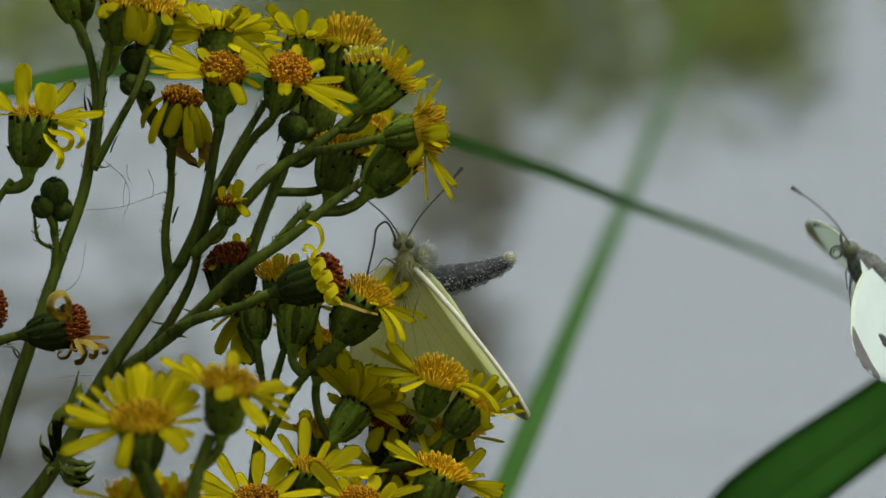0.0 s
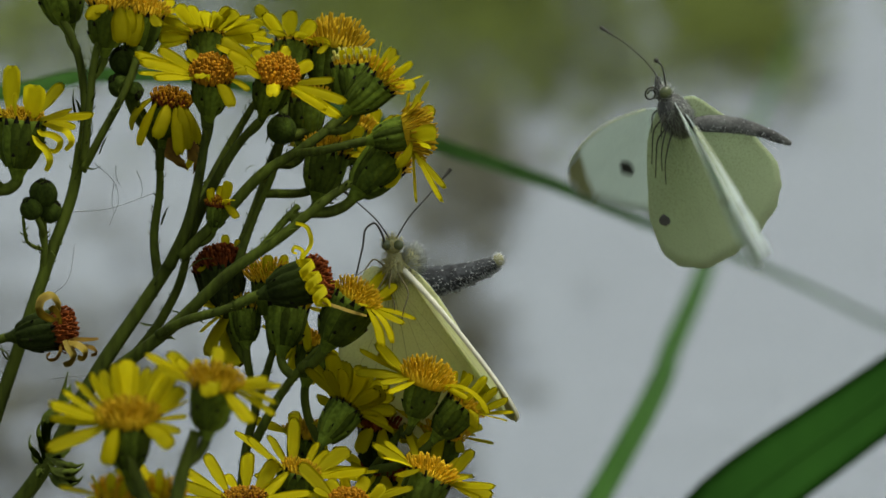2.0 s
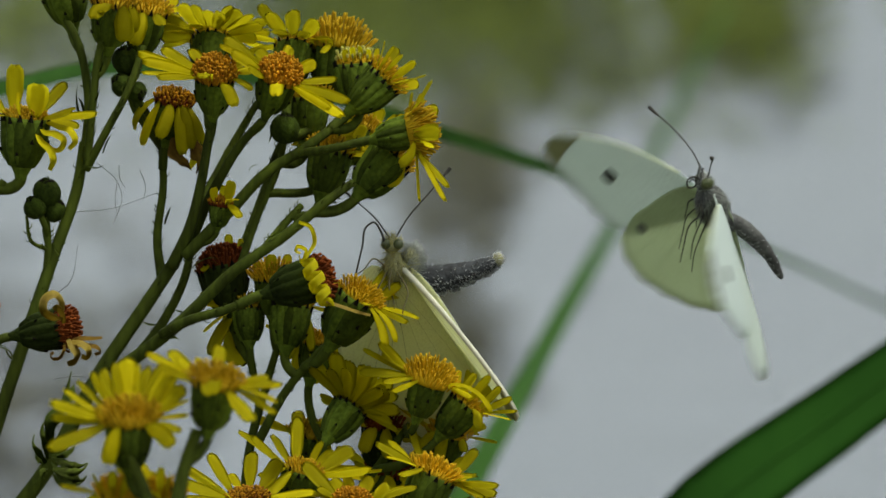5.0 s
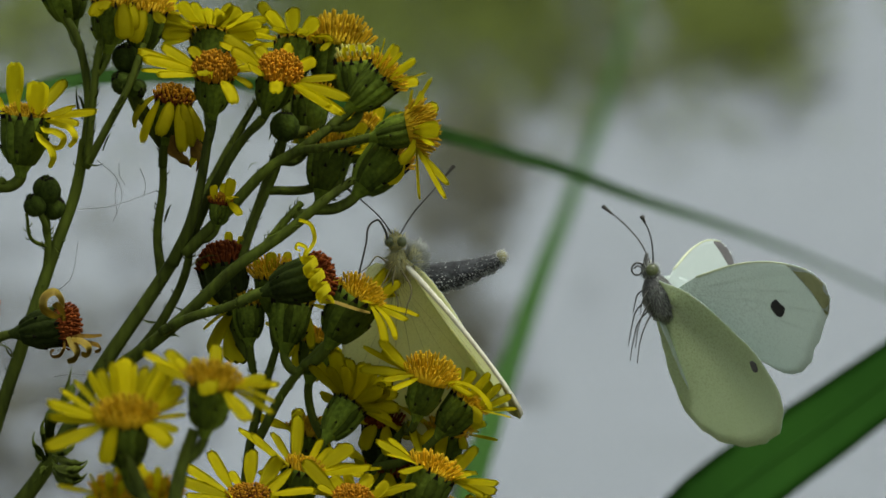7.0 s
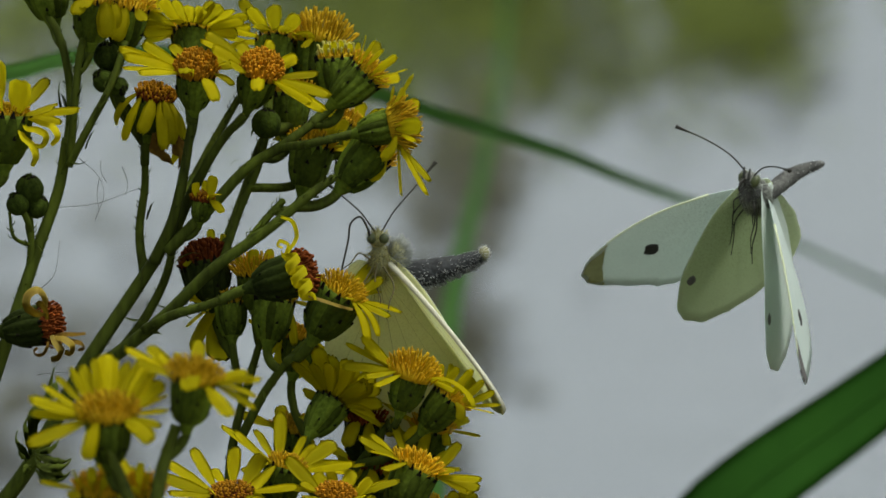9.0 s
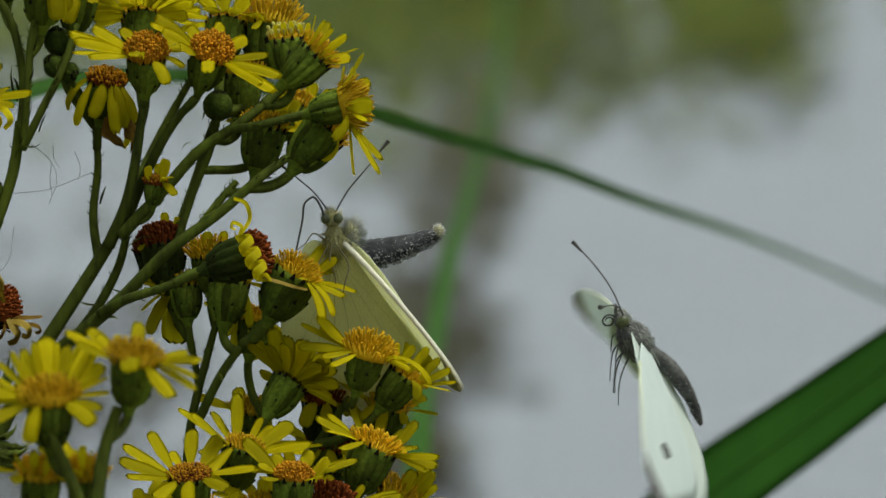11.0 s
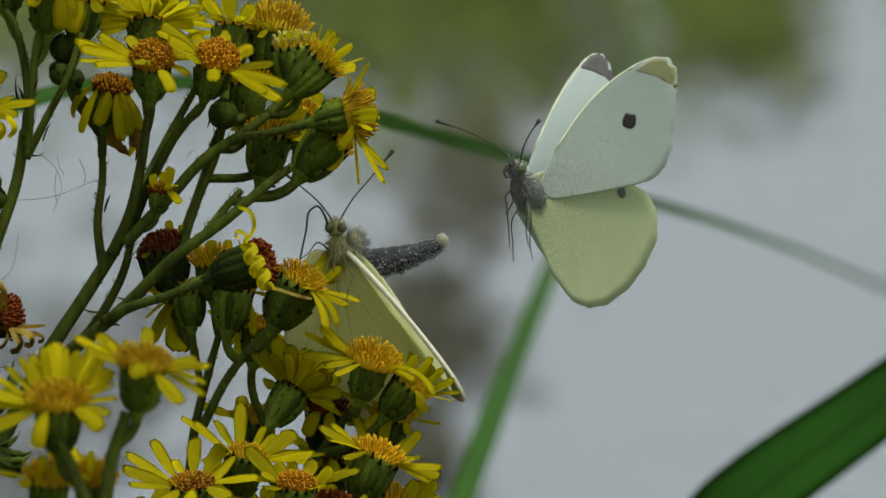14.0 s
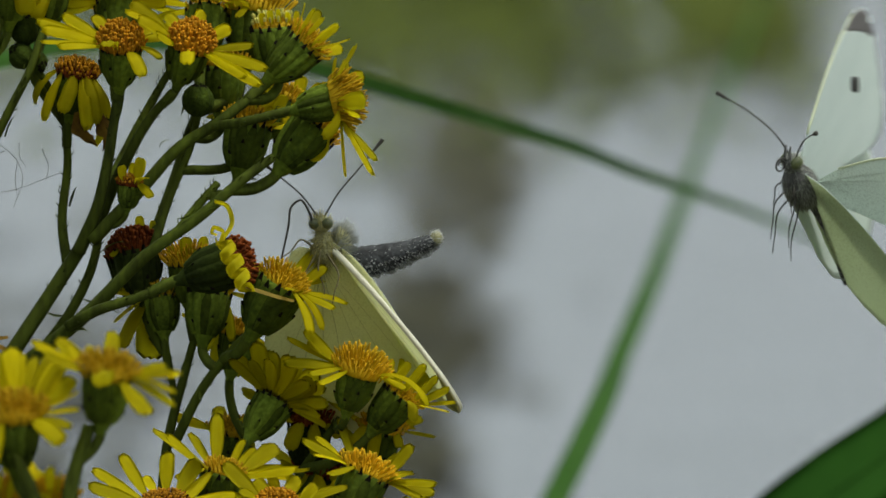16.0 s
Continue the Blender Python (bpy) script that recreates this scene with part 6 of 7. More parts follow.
    # flight: seconds, mm right, mm up, body's turn (XYZ degrees), flap of fore left, fore right, hind left, hind right, sweep fore, sweep of hind left and right, tail pitch, tail turn
    flight = [
        (0, 56.93, -3.70, -23, -45, -155, -18, -11, -22, -16, 5, 0, 0, 0, 0),
        (0.1, 56.68, 2.02, -3, -67, -174, -24, -35, -28, -39, 21, 0, 0, 0, 0),
        (0.2, 58.71, 6.16, -10, -51, -172, 17, 17, 13, 13, 0, 0, 0, 0, 0),
        (0.3, 53.20, 0.03, -5, -52, -178, 30, 28, 26, 24, 0, 0, 0, 0, 0),
        (0.4, 48.37, -2.36, -7, -54, -165, 22, 4, 17, -1, 2, 0, 0, 0, 0),
        (0.45, 49.30, -1.52, -1, -54, 180, -4, -25, -19, -36, 11, 7, 4, 23, -7),
        (0.5, 50.38, -0.79, 5, -58, 164, -28, -54, -38, -65, 21, 17, 8, 45, -14),
        (0.55, 49.64, -0.64, 3, -60, 170, 1, -12, -15, -23, 10, 9, 4, 23, -7),
        (0.6, 49.06, -0.62, 1, -65, 176, 32, 29, 24, 25, 1, 4, 0, 0, 0),
        (0.7, 42.50, -4.95, 7, -56, 175, 56, 51, 52, 46, 1, -3, 0, 0, 0),
        (0.75, 42.96, -3.11, -1, -43, -177, -6, -3, -10, -8, -1, 1, 0, 11, 2),
        (0.8, 43.42, -1.28, -6, -30, -173, -69, -57, -72, -62, -4, 6, 0, 22, 3),
        (0.9, 45.63, 4.94, -4, -35, -169, -62, -53, -72, -57, 3, 1, 0, 20, 6),
        (0.95, 41.28, 3.84, -4, -39, -161, 12, 18, -3, 13, 6, 1, 0, 18, 15),
        (1, 37.14, 2.68, 1, -43, -167, 89, 84, 42, 83, 6, 3, 0, 10, 8),
        (1.1, 37.41, 2.35, 0, -49, -159, 84, 83, 79, 78, 3, -0, 0, 0, 0),
        (1.15, 38.17, 7.78, 3, -41, -169, 15, 18, 4, 13, 2, -1, 0, 11, 0),
        (1.2, 38.94, 13.22, 3, -32, -177, -54, -47, -70, -52, 1, -2, 0, 22, 0),
        (1.3, 38.94, 13.23, 3, -32, -177, -53, -48, -70, -52, 1, -2, 0, 22, 0),
        (1.35, 35.95, 12.37, 4, -42, -176, -0, 5, -11, 1, 5, 0, 0, 11, 0),
        (1.4, 32.95, 11.51, 4, -53, -175, 53, 58, 48, 53, 8, 2, 0, 0, 0),
        (1.45, 32.76, 11.58, 2, -46, -170, 2, 2, -5, -3, 4, 2, 0, 12, -2),
        (1.5, 32.66, 11.49, -7, -42, -164, -42, -63, -48, -61, 2, 4, 1, 27, -4),
        (1.6, 36.44, 16.23, -9, -35, -156, -53, -43, -68, -48, 11, -5, 0, 15, -1),
        (1.65, 35.67, 15.57, -6, -46, -161, 5, 13, -6, 8, 9, -0, 0, 7, -0),
        (1.7, 34.91, 14.92, -0, -57, -168, 62, 70, 56, 65, 6, 5, 0, 0, 0),
        (1.8, 30.70, 9.76, 4, -50, -174, 61, 66, 57, 61, 2, -2, 0, 0, 0),
        (1.85, 30.11, 11.63, 1, -41, -168, -1, 2, -7, -3, 1, -3, 0, 10, -2),
        (1.9, 29.53, 13.50, -2, -32, -163, -63, -62, -71, -67, -0, -4, 0, 20, -4),
        (2, 31.40, 16.83, -24, -50, -137, -16, -33, -21, -78, 27, -3, 30, 42, -18),
        (2.05, 30.70, 17.81, -12, -51, -141, 19, 17, 15, -7, 15, 1, 13, 20, -7),
        (2.1, 29.38, 18.75, -6, -50, -145, 61, 63, 56, 58, 4, 6, 0, 0, 0),
        (2.2, 21.08, 14.78, 8, -42, -161, 60, 60, 55, 56, 4, -1, 0, 0, 0),
        (2.25, 18.85, 15.26, -1, -32, -151, 15, 22, 10, 18, 11, -0, 0, 7, -0),
        (2.3, 16.62, 15.75, -7, -21, -144, -29, -16, -34, -21, 17, 0, 0, 14, -1),
        (2.4, 14.61, 20.89, 2, -21, -151, -63, -55, -72, -59, 1, -5, 0, 24, 3),
        (2.5, 12.27, 22.81, 5, -44, -143, 0, -14, -10, -18, 1, 3, 15, 62, 0),
        (2.6, 8.71, 18.34, 3, -46, -148, 31, 46, 26, 41, -2, 1, 0, 0, 0),
        (2.7, 5.89, 11.52, -7, -37, -132, 23, 39, 18, 34, -8, 1, 0, 0, 0),
        (2.75, 4.80, 13.15, -10, -29, -125, -25, -16, -28, -20, -14, 0, 0, 15, 3),
        (2.8, 3.71, 14.78, -11, -21, -118, -72, -72, -74, -74, -20, -0, 0, 30, 5),
        (2.9, 2.17, 18.21, 7, -57, -141, -5, -12, -12, -16, 29, 6, -13, 0, 0),
        (3, 1.67, 18.31, -10, -31, -112, 32, 35, 24, 35, 8, 19, 0, -4, 17),
        (3.1, 3.15, 17.82, -6, -26, -124, 29, 36, 26, 34, 12, 12, 0, 0, 0),
        (3.15, 5.66, 15.48, -8, -24, -127, -14, -1, -18, -12, 13, 6, -2, 0, 0),
        (3.2, 8.16, 13.14, -9, -23, -131, -57, -39, -62, -58, 15, 0, -4, 0, 0),
        (3.3, 8.66, 13.66, -9, -23, -129, -60, -40, -65, -62, 15, 0, -2, 0, 0),
        (3.35, 10.39, 7.77, -6, -32, -122, -2, 10, -6, -2, 6, 4, -1, 0, 0),
        (3.4, 12.13, 1.87, -5, -42, -115, 56, 61, 52, 58, -3, 8, 0, 0, 0),
        (3.45, 14.60, 3.17, 1, -38, -119, -7, 6, -10, -7, 6, 2, -4, 12, 2),
        (3.5, 17.33, 5.18, 0, -30, -119, -67, -57, -73, -77, 9, -3, -7, 18, 3),
        (3.6, 21.95, 10.87, -9, -38, -102, -42, -47, -53, -72, -0, -1, 2, 0, 0),
        (3.65, 23.72, 10.98, -10, -45, -112, 3, 5, -6, -10, 2, 1, 1, 0, 0),
        (3.7, 25.48, 11.10, -8, -52, -123, 48, 56, 40, 52, 5, 2, 0, 0, 0),
        (3.8, 26.21, 8.18, -22, -37, -109, 45, 59, 41, 54, 2, 3, 0, 0, 0),
        (3.85, 28.38, 7.52, -21, -30, -119, 3, 19, -2, 7, 7, 2, -2, 8, 5),
        (3.9, 30.54, 6.85, -20, -23, -129, -40, -21, -45, -40, 11, 0, -4, 17, 10),
        (4, 36.25, 8.82, -37, -45, -94, -24, -36, -39, -44, 27, 11, 30, 67, -8),
        (4.1, 43.77, 9.66, -38, -57, -107, -3, 12, -20, 4, 2, 3, -4, 0, 0),
        (4.2, 47.30, 0.65, -34, -48, -119, 13, 37, 8, 32, -23, 3, 0, 0, 0),
        (4.28, 46.94, 1.68, -34, -49, -119, 12, 24, 10, 22, -22, 3, 0, 0, -0),
        (4.37, 46.41, 4.84, -34, -49, -119, -50, -50, -50, -50, -22, 3, 0, 1, -0),
        (4.45, 45.68, 7.87, -35, -49, -119, 12, 12, 12, 12, -21, 3, 0, 2, -0),
        (4.54, 44.73, 8.08, -35, -49, -119, 74, 74, 74, 74, -20, 3, 0, 4, -0),
        (4.62, 43.55, 7.63, -35, -50, -119, 12, 12, 12, 12, -18, 3, 0, 6, -0),
        (4.7, 42.15, 9.02, -36, -50, -119, -50, -50, -50, -50, -16, 3, 0, 8, -0),
        (4.79, 40.54, 9.99, -37, -50, -119, 12, 12, 12, 12, -14, 2, 0, 10, -1),
        (4.87, 38.77, 7.99, -37, -51, -119, 74, 74, 74, 74, -11, 2, 0, 13, -1),
        (4.96, 36.89, 5.30, -38, -51, -119, 12, 12, 12, 12, -9, 2, 0, 16, -1),
        (5.04, 34.97, 4.56, -39, -52, -119, -50, -50, -50, -50, -6, 2, 0, 19, -1),
        (5.12, 33.07, 3.65, -40, -53, -119, 12, 12, 12, 12, -4, 2, 0, 22, -1),
        (5.21, 31.29, 0.13, -40, -53, -119, 74, 74, 74, 74, -1, 2, 0, 25, -1),
        (5.29, 29.69, -3.63, -41, -54, -118, 12, 12, 12, 12, 2, 1, 0, 29, -2),
        (5.38, 28.35, -4.92, -42, -54, -118, -50, -50, -50, -50, 5, 1, 0, 32, -2),
        (5.46, 27.33, -5.83, -43, -55, -118, 12, 12, 12, 12, 7, 1, 0, 35, -2),
        (5.54, 26.68, -8.79, -44, -56, -118, 74, 74, 74, 74, 10, 1, 0, 38, -2),
        (5.63, 26.41, -11.48, -45, -56, -118, 12, 12, 12, 12, 13, 1, 0, 41, -2),
        (5.71, 26.55, -11.25, -45, -57, -117, -50, -50, -50, -50, 15, 1, 0, 44, -2),
        (5.8, 27.07, -10.28, -46, -57, -117, 12, 12, 12, 12, 17, 0, 0, 46, -3),
        (5.88, 27.96, -11.13, -47, -57, -117, 74, 74, 74, 74, 19, 0, 0, 48, -3),
        (5.96, 29.15, -11.58, -47, -58, -117, 12, 12, 12, 12, 21, 0, 0, 50, -3),
        (6.05, 30.59, -9.13, -48, -58, -117, -50, -50, -50, -50, 22, 0, 0, 52, -3),
        (6.13, 32.20, -6.11, -48, -58, -117, 12, 12, 12, 12, 23, 0, 0, 53, -3),
        (6.22, 33.93, -5.17, -48, -58, -117, 34, 37, 34, 35, 24, 0, 0, 54, -3),
        (6.3, 33.73, -3.03, -48, -58, -117, -5, -0, -7, -5, 24, 0, 0, 54, -3),
        (6.35, 34.50, -3.84, -30, -57, -137, 35, 35, 33, 30, 13, 7, 0, 27, -2),
        (6.4, 35.27, -4.65, -15, -53, -154, 76, 70, 73, 65, 2, 14, 0, 0, 0),
        (6.45, 33.05, -6.01, -17, -44, -156, 29, 42, 26, 37, -1, 9, 1, 10, 1),
        (6.5, 30.87, -7.44, -18, -41, -155, -22, 14, -12, 8, -7, 4, 2, 26, 5),
        (6.6, 33.53, -1.23, -13, -29, -161, -53, -48, -60, -53, 6, -1, 0, 22, 4),
        (6.65, 32.51, -1.25, -16, -46, -154, -14, -10, -20, -14, 8, -1, 0, 11, 2),
        (6.7, 31.49, -1.28, -26, -62, -141, 25, 29, 20, 24, 9, -0, 0, 0, 0),
        (6.8, 30.74, -3.44, -19, -47, -144, 71, 80, 65, 75, 2, 8, 0, 0, 0),
        (6.9, 23.97, -10.71, -16, -61, -146, 34, 38, 22, 34, -7, 0, 0, 0, 0),
        (7, 29.10, -7.59, -12, -67, -153, 35, 38, 23, 41, 11, 16, 0, 30, 26),
        (7.1, 28.93, -7.03, -8, -69, -150, 29, 42, 19, 37, 8, 6, 0, 0, 0),
        (7.15, 28.51, -8.37, 2, -58, -159, -7, 5, -17, 0, 4, 3, 0, 12, 1),
        (7.2, 28.10, -9.71, 7, -46, -163, -44, -32, -53, -36, -0, -1, 0, 24, 3),
        (7.3, 28.21, -9.64, 9, -44, -163, -46, -30, -56, -34, -1, -0, 0, 22, 3),
        (7.35, 29.81, -7.11, 7, -48, -167, 14, 29, 7, 24, 4, 6, 0, 11, 1),
        (7.4, 31.40, -4.58, 6, -53, -171, 75, 87, 70, 83, 10, 12, 0, 0, 0),
        (7.5, 23.59, -5.75, 10, -48, -161, 33, 47, 25, 47, 1, 6, 0, 37, 22),
        (7.55, 23.80, -2.47, 14, -38, -149, -24, -4, -35, -7, 5, 3, 0, 26, 8),
        (7.6, 24.46, 1.26, 3, -33, -143, -69, -56, -72, -60, 3, -3, 0, 15, -5),
        (7.65, 24.97, 2.39, 9, -49, -146, -33, -20, -37, -25, 3, -2, 2, 7, -3),
        (7.7, 25.49, 3.52, 19, -65, -153, 3, 16, -1, 10, 3, -2, 3, 0, 0),
        (7.8, 20.59, 6.36, 24, -50, -161, 51, 62, 46, 58, 5, 10, 0, 0, 0),
        (7.9, 17.14, 3.44, 22, -48, -155, 79, 86, 71, 81, 13, -9, 0, 0, 0),
        (8, 8.85, 0.48, 20, -36, -150, 53, 61, 34, 64, -1, -1, 0, 40, 17),
        (8.1, 6.74, -4.49, 7, -31, -151, 26, 47, 20, 43, -9, 1, 0, 0, 0),
        (8.15, 7.50, -4.80, 4, -28, -149, -17, 7, -26, 2, -1, -2, 0, 10, 8),
        (8.2, 8.25, -5.11, 0, -24, -147, -59, -33, -72, -38, 6, -4, 0, 21, 17),
        (8.3, 9.42, -1.59, -13, -54, -102, 0, -3, -25, -5, 6, 2, -0, 0, 0),
        (8.35, 9.76, 0.35, -14, -56, -100, 43, 38, 27, 35, 5, 5, -0, 0, 0),
        (8.4, 10.10, 2.30, -16, -59, -98, 86, 79, 79, 75, 5, 8, 0, 0, 0),
        (8.5, 12.60, 0.54, -14, -40, -107, 33, 39, 29, 33, -3, 5, 0, 0, 0),
        (8.55, 16.29, 4.36, -12, -36, -117, -11, -2, -16, -14, 5, 3, -1, 0, 0),
        (8.6, 19.83, 8.08, -11, -32, -128, -55, -42, -60, -61, 12, 0, -2, 0, 0),
        (8.7, 24.33, 13.55, -17, -38, -106, -20, -24, -35, -34, 11, 1, 1, 0, 0),
        (8.8, 29.56, 14.38, -15, -45, -107, 38, 32, 34, 27, 10, -3, 0, 0, 0),
        (8.9, 31.62, 9.69, -15, -34, -112, 54, 54, 49, 49, -1, 10, 0, 0, 0),
        (8.95, 36.70, 7.91, -20, -32, -110, 2, 3, -11, -6, 9, 7, 6, 26, -0),
        (9, 41.59, 6.36, -23, -32, -106, -52, -45, -69, -65, 21, 5, 16, 55, -5),
        (9.1, 41.91, 7.34, -20, -19, -112, -54, -50, -58, -66, 9, 0, -2, 27, -2),
        (9.15, 46.39, 2.37, -25, -34, -124, -13, 4, -17, -6, -7, 7, -1, 14, -1),
        (9.2, 50.86, -2.61, -26, -50, -137, 28, 58, 25, 54, -22, 14, 0, 0, 0),
        (9.28, 49.74, -1.83, -26, -50, -137, 20, 35, 18, 33, -22, 14, 0, 0, 0),
        (9.37, 48.46, 1.11, -27, -50, -137, -50, -50, -50, -50, -22, 14, 0, 0, 0),
        (9.45, 47.02, 3.95, -27, -50, -137, 12, 12, 12, 12, -21, 14, 0, 0, 0),
        (9.54, 45.42, 4.03, -28, -50, -137, 74, 74, 74, 74, -19, 13, 0, 0, 0),
        (9.62, 43.68, 3.50, -28, -50, -136, 12, 12, 12, 12, -18, 13, 0, 0, 0),
        (9.7, 41.81, 4.87, -29, -49, -136, -50, -50, -50, -50, -16, 12, 0, 0, 0),
        (9.79, 39.84, 5.90, -30, -49, -136, 12, 12, 12, 12, -14, 11, 0, 0, 0),
        (9.87, 37.80, 4.02, -31, -49, -136, 74, 74, 74, 74, -12, 11, 0, 0, 0),
        (9.96, 35.72, 1.51, -32, -49, -135, 12, 12, 12, 12, -9, 10, 0, 0, 0),
        (10.04, 33.65, 0.99, -33, -49, -135, -50, -50, -50, -50, -7, 9, 0, 0, 0),
        (10.12, 31.65, 0.35, -34, -48, -135, 12, 12, 12, 12, -4, 8, 0, 0, 0),
        (10.21, 29.76, -2.88, -35, -48, -135, 74, 74, 74, 74, -1, 7, 0, 0, 0),
        (10.29, 28.04, -6.34, -36, -48, -134, 12, 12, 12, 12, 1, 6, 0, 0, 0),
        (10.38, 26.54, -7.34, -38, -48, -134, -50, -50, -50, -50, 4, 5, 0, 0, 0),
        (10.46, 25.32, -7.99, -39, -47, -134, 12, 12, 12, 12, 6, 4, 0, 0, 0),
        (10.54, 24.41, -10.72, -40, -47, -133, 74, 74, 74, 74, 9, 3, 0, 0, 0),
        (10.63, 23.86, -13.24, -41, -47, -133, 12, 12, 12, 12, 11, 2, 0, 0, 0),
        (10.71, 23.69, -12.89, -41, -47, -133, -50, -50, -50, -50, 14, 2, 0, 0, 0),
        (10.8, 23.93, -11.87, -42, -47, -133, 12, 12, 12, 12, 16, 1, 0, 0, 0),
        (10.88, 24.57, -12.72, -43, -46, -133, 74, 74, 74, 74, 17, 0, 0, 0, 0),
        (10.96, 25.60, -13.25, -44, -46, -133, 12, 12, 12, 12, 19, -0, 0, 0, 0),
        (11.05, 27.02, -10.94, -44, -46, -132, -50, -50, -50, -50, 20, -1, 0, 0, 0),
        (11.13, 28.78, -8.10, -45, -46, -132, 12, 12, 12, 12, 21, -1, 0, 0, 0),
        (11.22, 30.86, -7.39, -45, -46, -132, 48, 54, 46, 52, 22, -1, 0, 0, 0),
        (11.3, 34.03, -5.50, -45, -46, -132, 22, 35, 18, 30, 22, -1, 0, 0, 0),
        (11.35, 34.88, -3.08, -25, -41, -158, -11, -7, -20, -11, 12, 0, 0, 10, 1),
        (11.4, 35.73, -0.67, -10, -31, -178, -44, -48, -58, -52, 3, 2, 0, 19, 2),
        (11.5, 35.01, -0.25, -35, -43, -150, 11, 12, -6, 10, 36, -14, 0, 35, -6),
        (11.55, 33.24, -1.68, -26, -44, -157, 38, 47, 30, 43, 19, -7, 0, 14, -3),
        (11.6, 31.25, -3.29, -22, -48, -162, 74, 80, 69, 75, 2, -1, 0, 0, 0),
        (11.7, 25.68, -6.42, -35, -54, -130, 39, 45, 27, 40, 6, -3, 0, 0, 0),
        (11.75, 28.10, -2.87, -13, -43, -158, -10, -3, -22, -8, 5, -1, 0, 13, 1),
        (11.8, 30.52, 0.68, -3, -27, -175, -58, -51, -72, -56, 4, 0, 0, 26, 1),
        (11.9, 31.60, 4.85, -12, -22, -158, -42, -27, -46, -32, 26, 0, 0, 3, 4),
        (11.95, 28.17, 3.57, -9, -40, -152, 12, 24, 3, 20, 13, 4, 0, 16, 9),
        (12, 25.69, 2.88, -2, -56, -162, 59, 67, 55, 72, 1, 12, 0, 30, 14),
        (12.05, 24.25, 2.00, -8, -44, -149, 23, 34, 14, 29, 11, 4, 0, 20, 5),
        (12.1, 23.76, 1.71, -9, -31, -152, -20, -8, -25, -13, 22, 0, 0, 10, -3),
        (12.2, 26.14, 8.31, -1, -21, -177, -62, -54, -72, -58, 0, 2, 0, 18, 0),
        (12.3, 27.98, 10.28, -10, -14, -166, -33, -15, -37, -20, 25, 0, 0, 3, 4),
        (12.4, 21.30, 3.75, -9, -17, -153, -12, -5, -17, -9, 18, 0, 0, 0, -4),
        (12.5, 21.3, 1.5, 15.5, -33.5, -201.5, -7.9, 12, 7.6, 34.0, 2.5, 1.3, -1.5, 25.8, 7.7),
        (12.6, 23.75, 12.57, -9, -11, -158, -43, -40, -54, -44, 16, -4, 0, 10, 1),
        (12.65, 22.42, 11.20, -5, -23, -155, 21, 15, 13, 10, 10, 0, 0, 5, 1),
        (12.7, 21.08, 9.83, -2, -36, -153, 85, 70, 80, 65, 4, 5, 0, 0, 0),
        (12.8, 15.65, 6.40, -5, -35, -169, 44, 44, 39, 39, 6, 1, 0, 0, 0),
        (12.9, 11.35, 4.72, -19, -24, -144, 5, 7, 1, 4, 22, 0, 0, 14, -3),
        (12.95, 11.92, 7.03, -23, -29, -142, -19, -30, -37, -34, 17, 3, 4, 29, -1),
        (13, 12.17, 9.26, -27, -30, -139, -43, -71, -78, -70, 7, 7, 14, 40, -1),
        (13.05, 12.46, 11.00, -25, -42, -130, -12, -32, -32, -35, 9, 5, 7, 21, 0),
        (13.1, 12.44, 12.66, -24, -50, -119, 20, 4, 9, 1, 5, 4, 5, 0, 0),
        (13.2, 9.85, 13.87, -18, -48, -130, 61, 55, 57, 50, 7, 3, 0, 0, 0),
        (13.3, 6.27, 14.45, -18, -27, -129, 16, 21, 9, 18, -0, 2, 0, 0, 0),
        (13.35, 7.11, 16.96, -16, -24, -125, -17, -16, -23, -19, -0, 0, -0, 11, 1),
        (13.4, 7.95, 19.47, -14, -22, -121, -51, -52, -54, -57, -0, -1, -0, 23, 1),
        (13.5, 6.64, 19.01, -22, -43, -115, 2, -13, -9, -10, 11, 7, 17, 59, -8),
        (13.6, 7.82, 15.57, -6, -42, -129, 47, 43, 42, 41, 0, 1, 0, 0, 0),
        (13.7, 7.79, 10.78, -10, -35, -126, 31, 38, 22, 35, 3, 4, 0, 0, 0),
        (13.75, 9.66, 10.18, -11, -32, -119, -16, -14, -22, -18, 3, 0, 1, 12, -1),
        (13.8, 11.54, 9.58, -11, -29, -114, -63, -65, -66, -72, 2, -3, 1, 24, -2),
        (13.9, 12.93, 9.23, -19, -61, -110, -7, -2, -23, -11, 16, 3, 3, 0, 0),
        (13.95, 12.11, 7.74, -11, -55, -118, 33, 43, 24, 36, 9, 8, 1, -7, -2),
        (14, 11.72, 6.53, -1, -51, -130, 75, 85, 82, 83, 1, 12, 0, 2, -1),
        (14.05, 11.38, 5.01, -5, -38, -125, 26, 37, 23, 33, 4, 6, 1, -7, -2),
        (14.1, 11.46, 3.77, -5, -28, -126, -20, -14, -25, -17, 7, 0, 2, 0, 0),
        (14.2, 12.95, 12.92, -6, -25, -114, -62, -67, -66, -72, -5, 0, -0, 21, 5),
        (14.3, 12.01, 18.30, -2, -34, -109, -31, -47, -48, -62, -5, -3, 5, 0, 0),
        (14.35, 10.03, 17.46, 0, -30, -117, 5, -2, -5, -11, 1, 3, 3, 0, 0),
        (14.4, 8.04, 16.62, 1, -26, -126, 42, 43, 37, 40, 7, 8, 0, 0, 0),
        (14.5, 6.67, 16.95, -2, -25, -126, 41, 36, 44, 40, 7, 18, 0, 0, 0),
        (14.55, 5.94, 16.88, -2, -19, -119, -15, -10, -19, -16, 3, 9, -2, 9, 2),
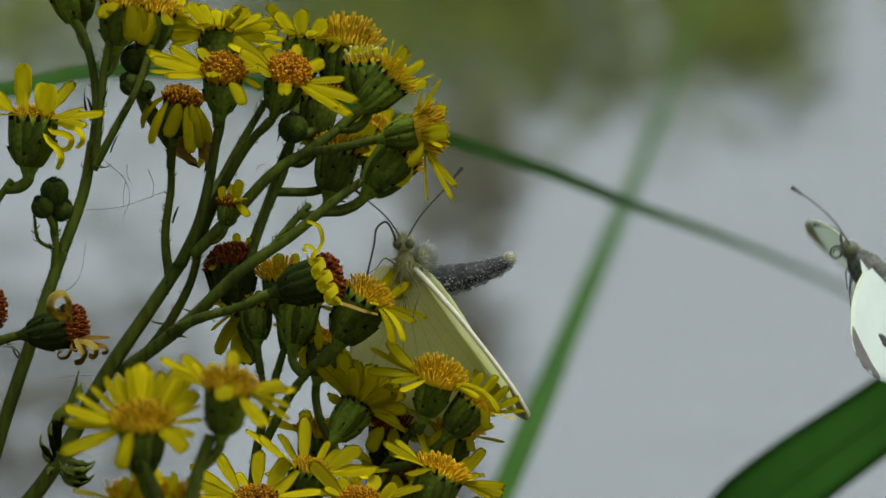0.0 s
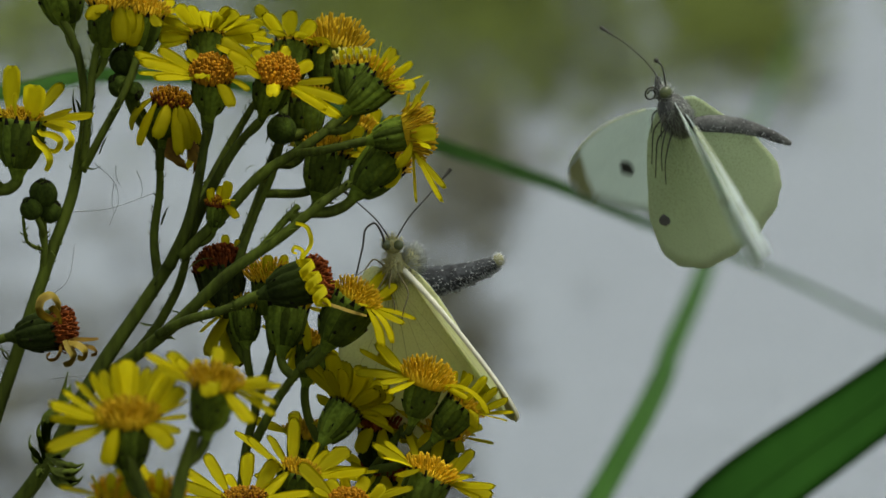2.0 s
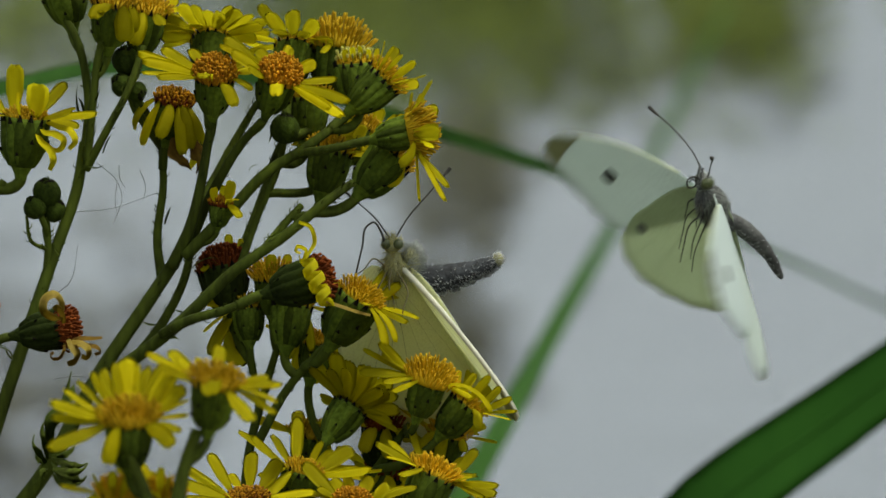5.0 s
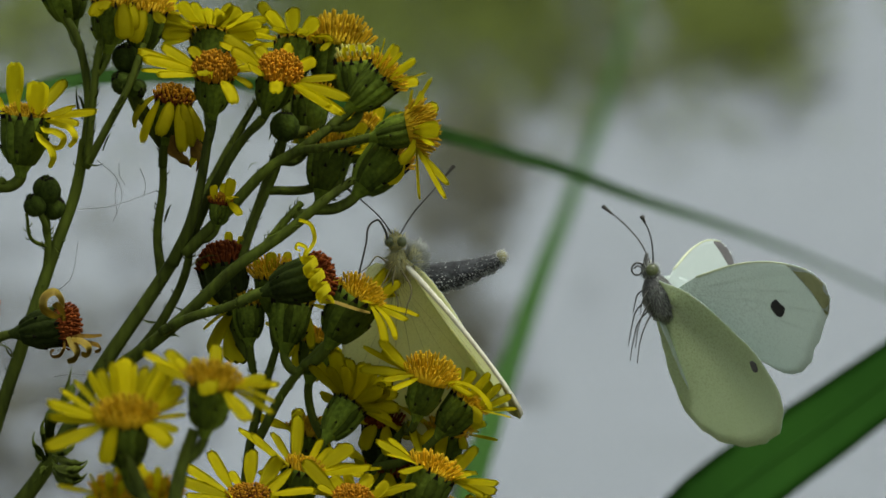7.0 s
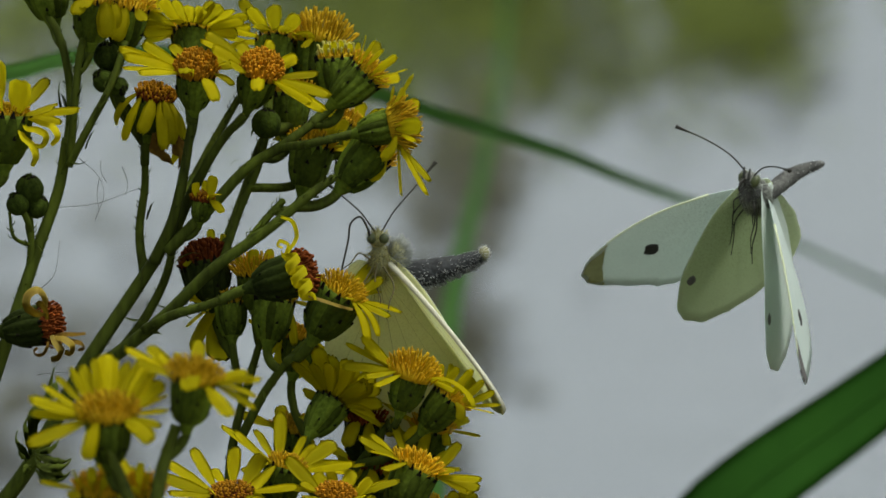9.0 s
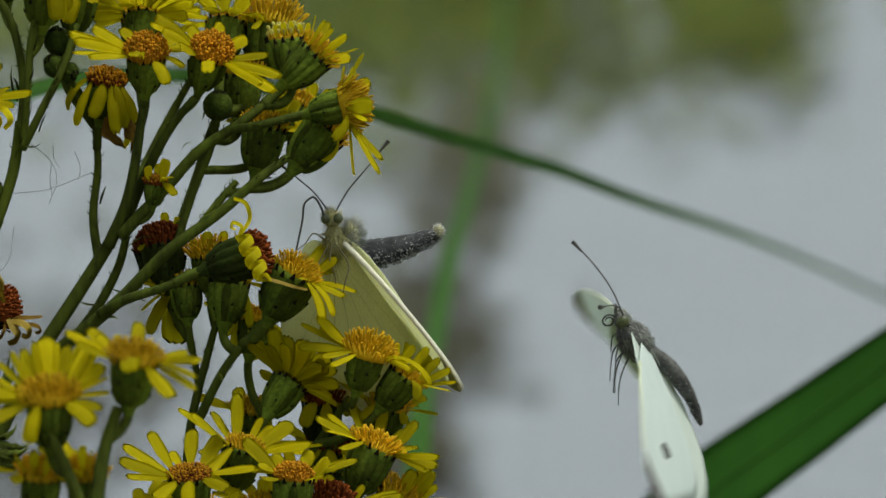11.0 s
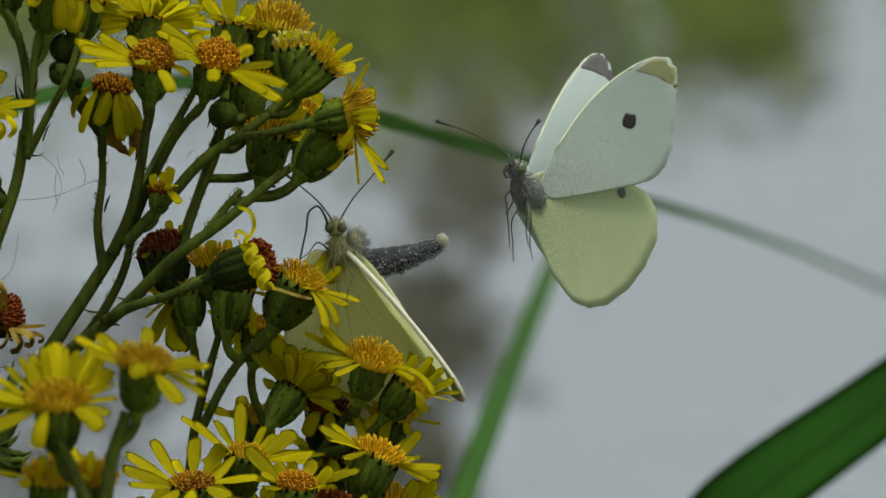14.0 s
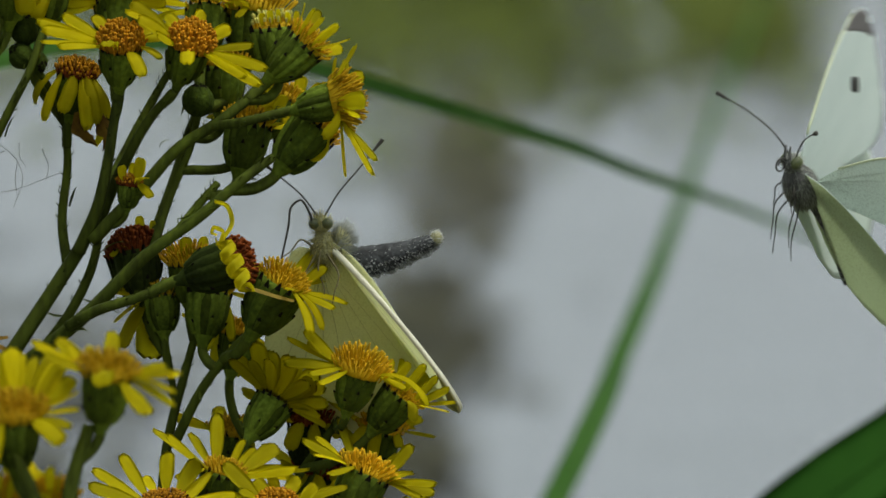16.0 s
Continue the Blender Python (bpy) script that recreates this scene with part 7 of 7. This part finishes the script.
        (14.6, 4.94, 16.82, -5, -15, -115, -68, -61, -72, -72, -4, 0, -3, 19, 4),
        (14.7, 6.44, 16.28, 3, -54, -134, -10, -18, -36, -20, 22, 2, 5, 0, 0),
        (14.75, 5.80, 16.43, -3, -51, -122, 36, 24, 18, 21, 16, -1, 3, 0, 0),
        (14.8, 5.17, 16.59, -8, -48, -111, 81, 66, 73, 62, 10, -4, 0, 0, 0),
        (14.9, 5.06, 13.54, -15, -31, -122, 14, 24, 7, 19, -6, -2, 0, 0, 0),
        (14.95, 6.41, 16.31, -15, -30, -124, -16, -22, -34, -24, -7, -10, -7, 14, 10),
        (15, 7.24, 18.75, -23, -28, -107, -64, -65, -60, -76, 5, -16, -1, 37, 5),
        (15.1, 10.83, 19.50, -30, -47, -98, -13, -10, -42, -13, 20, 0, 8, 0, 0),
        (15.15, 12.31, 19.81, -21, -47, -107, 28, 25, 11, 22, 14, -0, 4, 0, 0),
        (15.2, 13.78, 20.11, -12, -47, -117, 69, 61, 63, 56, 8, -1, 0, 0, 0),
        (15.3, 16.02, 14.77, -11, -27, -119, 38, 33, 34, 29, 9, -1, 0, 0, 0),
        (15.35, 17.43, 16.34, -12, -22, -115, -10, -15, -15, -19, 2, -0, -2, 11, 2),
        (15.4, 18.84, 17.92, -13, -17, -111, -59, -63, -63, -67, -5, 0, -5, 23, 3),
        (15.5, 21.17, 18.41, -27, -40, -105, -18, -27, -31, -20, 23, 2, 25, 69, -2),
        (15.55, 22.98, 17.76, -24, -39, -109, 12, 11, 3, 7, 19, -1, 12, 30, -1),
        (15.6, 24.75, 16.58, -19, -43, -117, 44, 51, 41, 46, 11, 3, 0, 0, 0),
        (15.7, 26.62, 11.15, -38, -32, -102, -7, 14, -11, 10, 10, 0, 0, 0, 0),
        (15.75, 31.29, 12.18, -31, -29, -108, -35, -19, -39, -28, 6, 0, 1, 12, 1),
        (15.8, 35.96, 13.21, -25, -25, -113, -63, -52, -67, -66, 2, 0, 2, 24, 1),
        (15.9, 42.48, 9.92, -39, -48, -104, -12, -1, -25, -7, -2, 0, -4, 0, 0),
        (16, 44.00, 6.78, -25, -47, -118, 14, 68, -11, 61, -5, 3, 0, -4, -2),
    ]
    walk(fly, [(r[0], VIEW @ pose(r[1] * 1.0194 * MM, 0.025, r[2] * 1.0194 * MM, r[3], r[4], r[5])) for r in flight])
    for key, side, col in (("fleft", 1, 6), ("fright", -1, 7), ("hleft", 1, 8), ("hright", -1, 9)):
        walk(WINGS[key], [(r[0], wing_pose(side, r[col], r[10] if key[0] == "f" else r[11] if side > 0 else r[12], 1.5, 0.9 if key[0] == "f" else 0.45)) for r in flight])
    joint = pose(-1.2 * MM, 0, 0.9 * MM)
    walk(TAIL, [(r[0], joint @ pose(0, 0, 0, 0, r[13], r[14]) @ joint.inverted()) for r in flight])


motions()
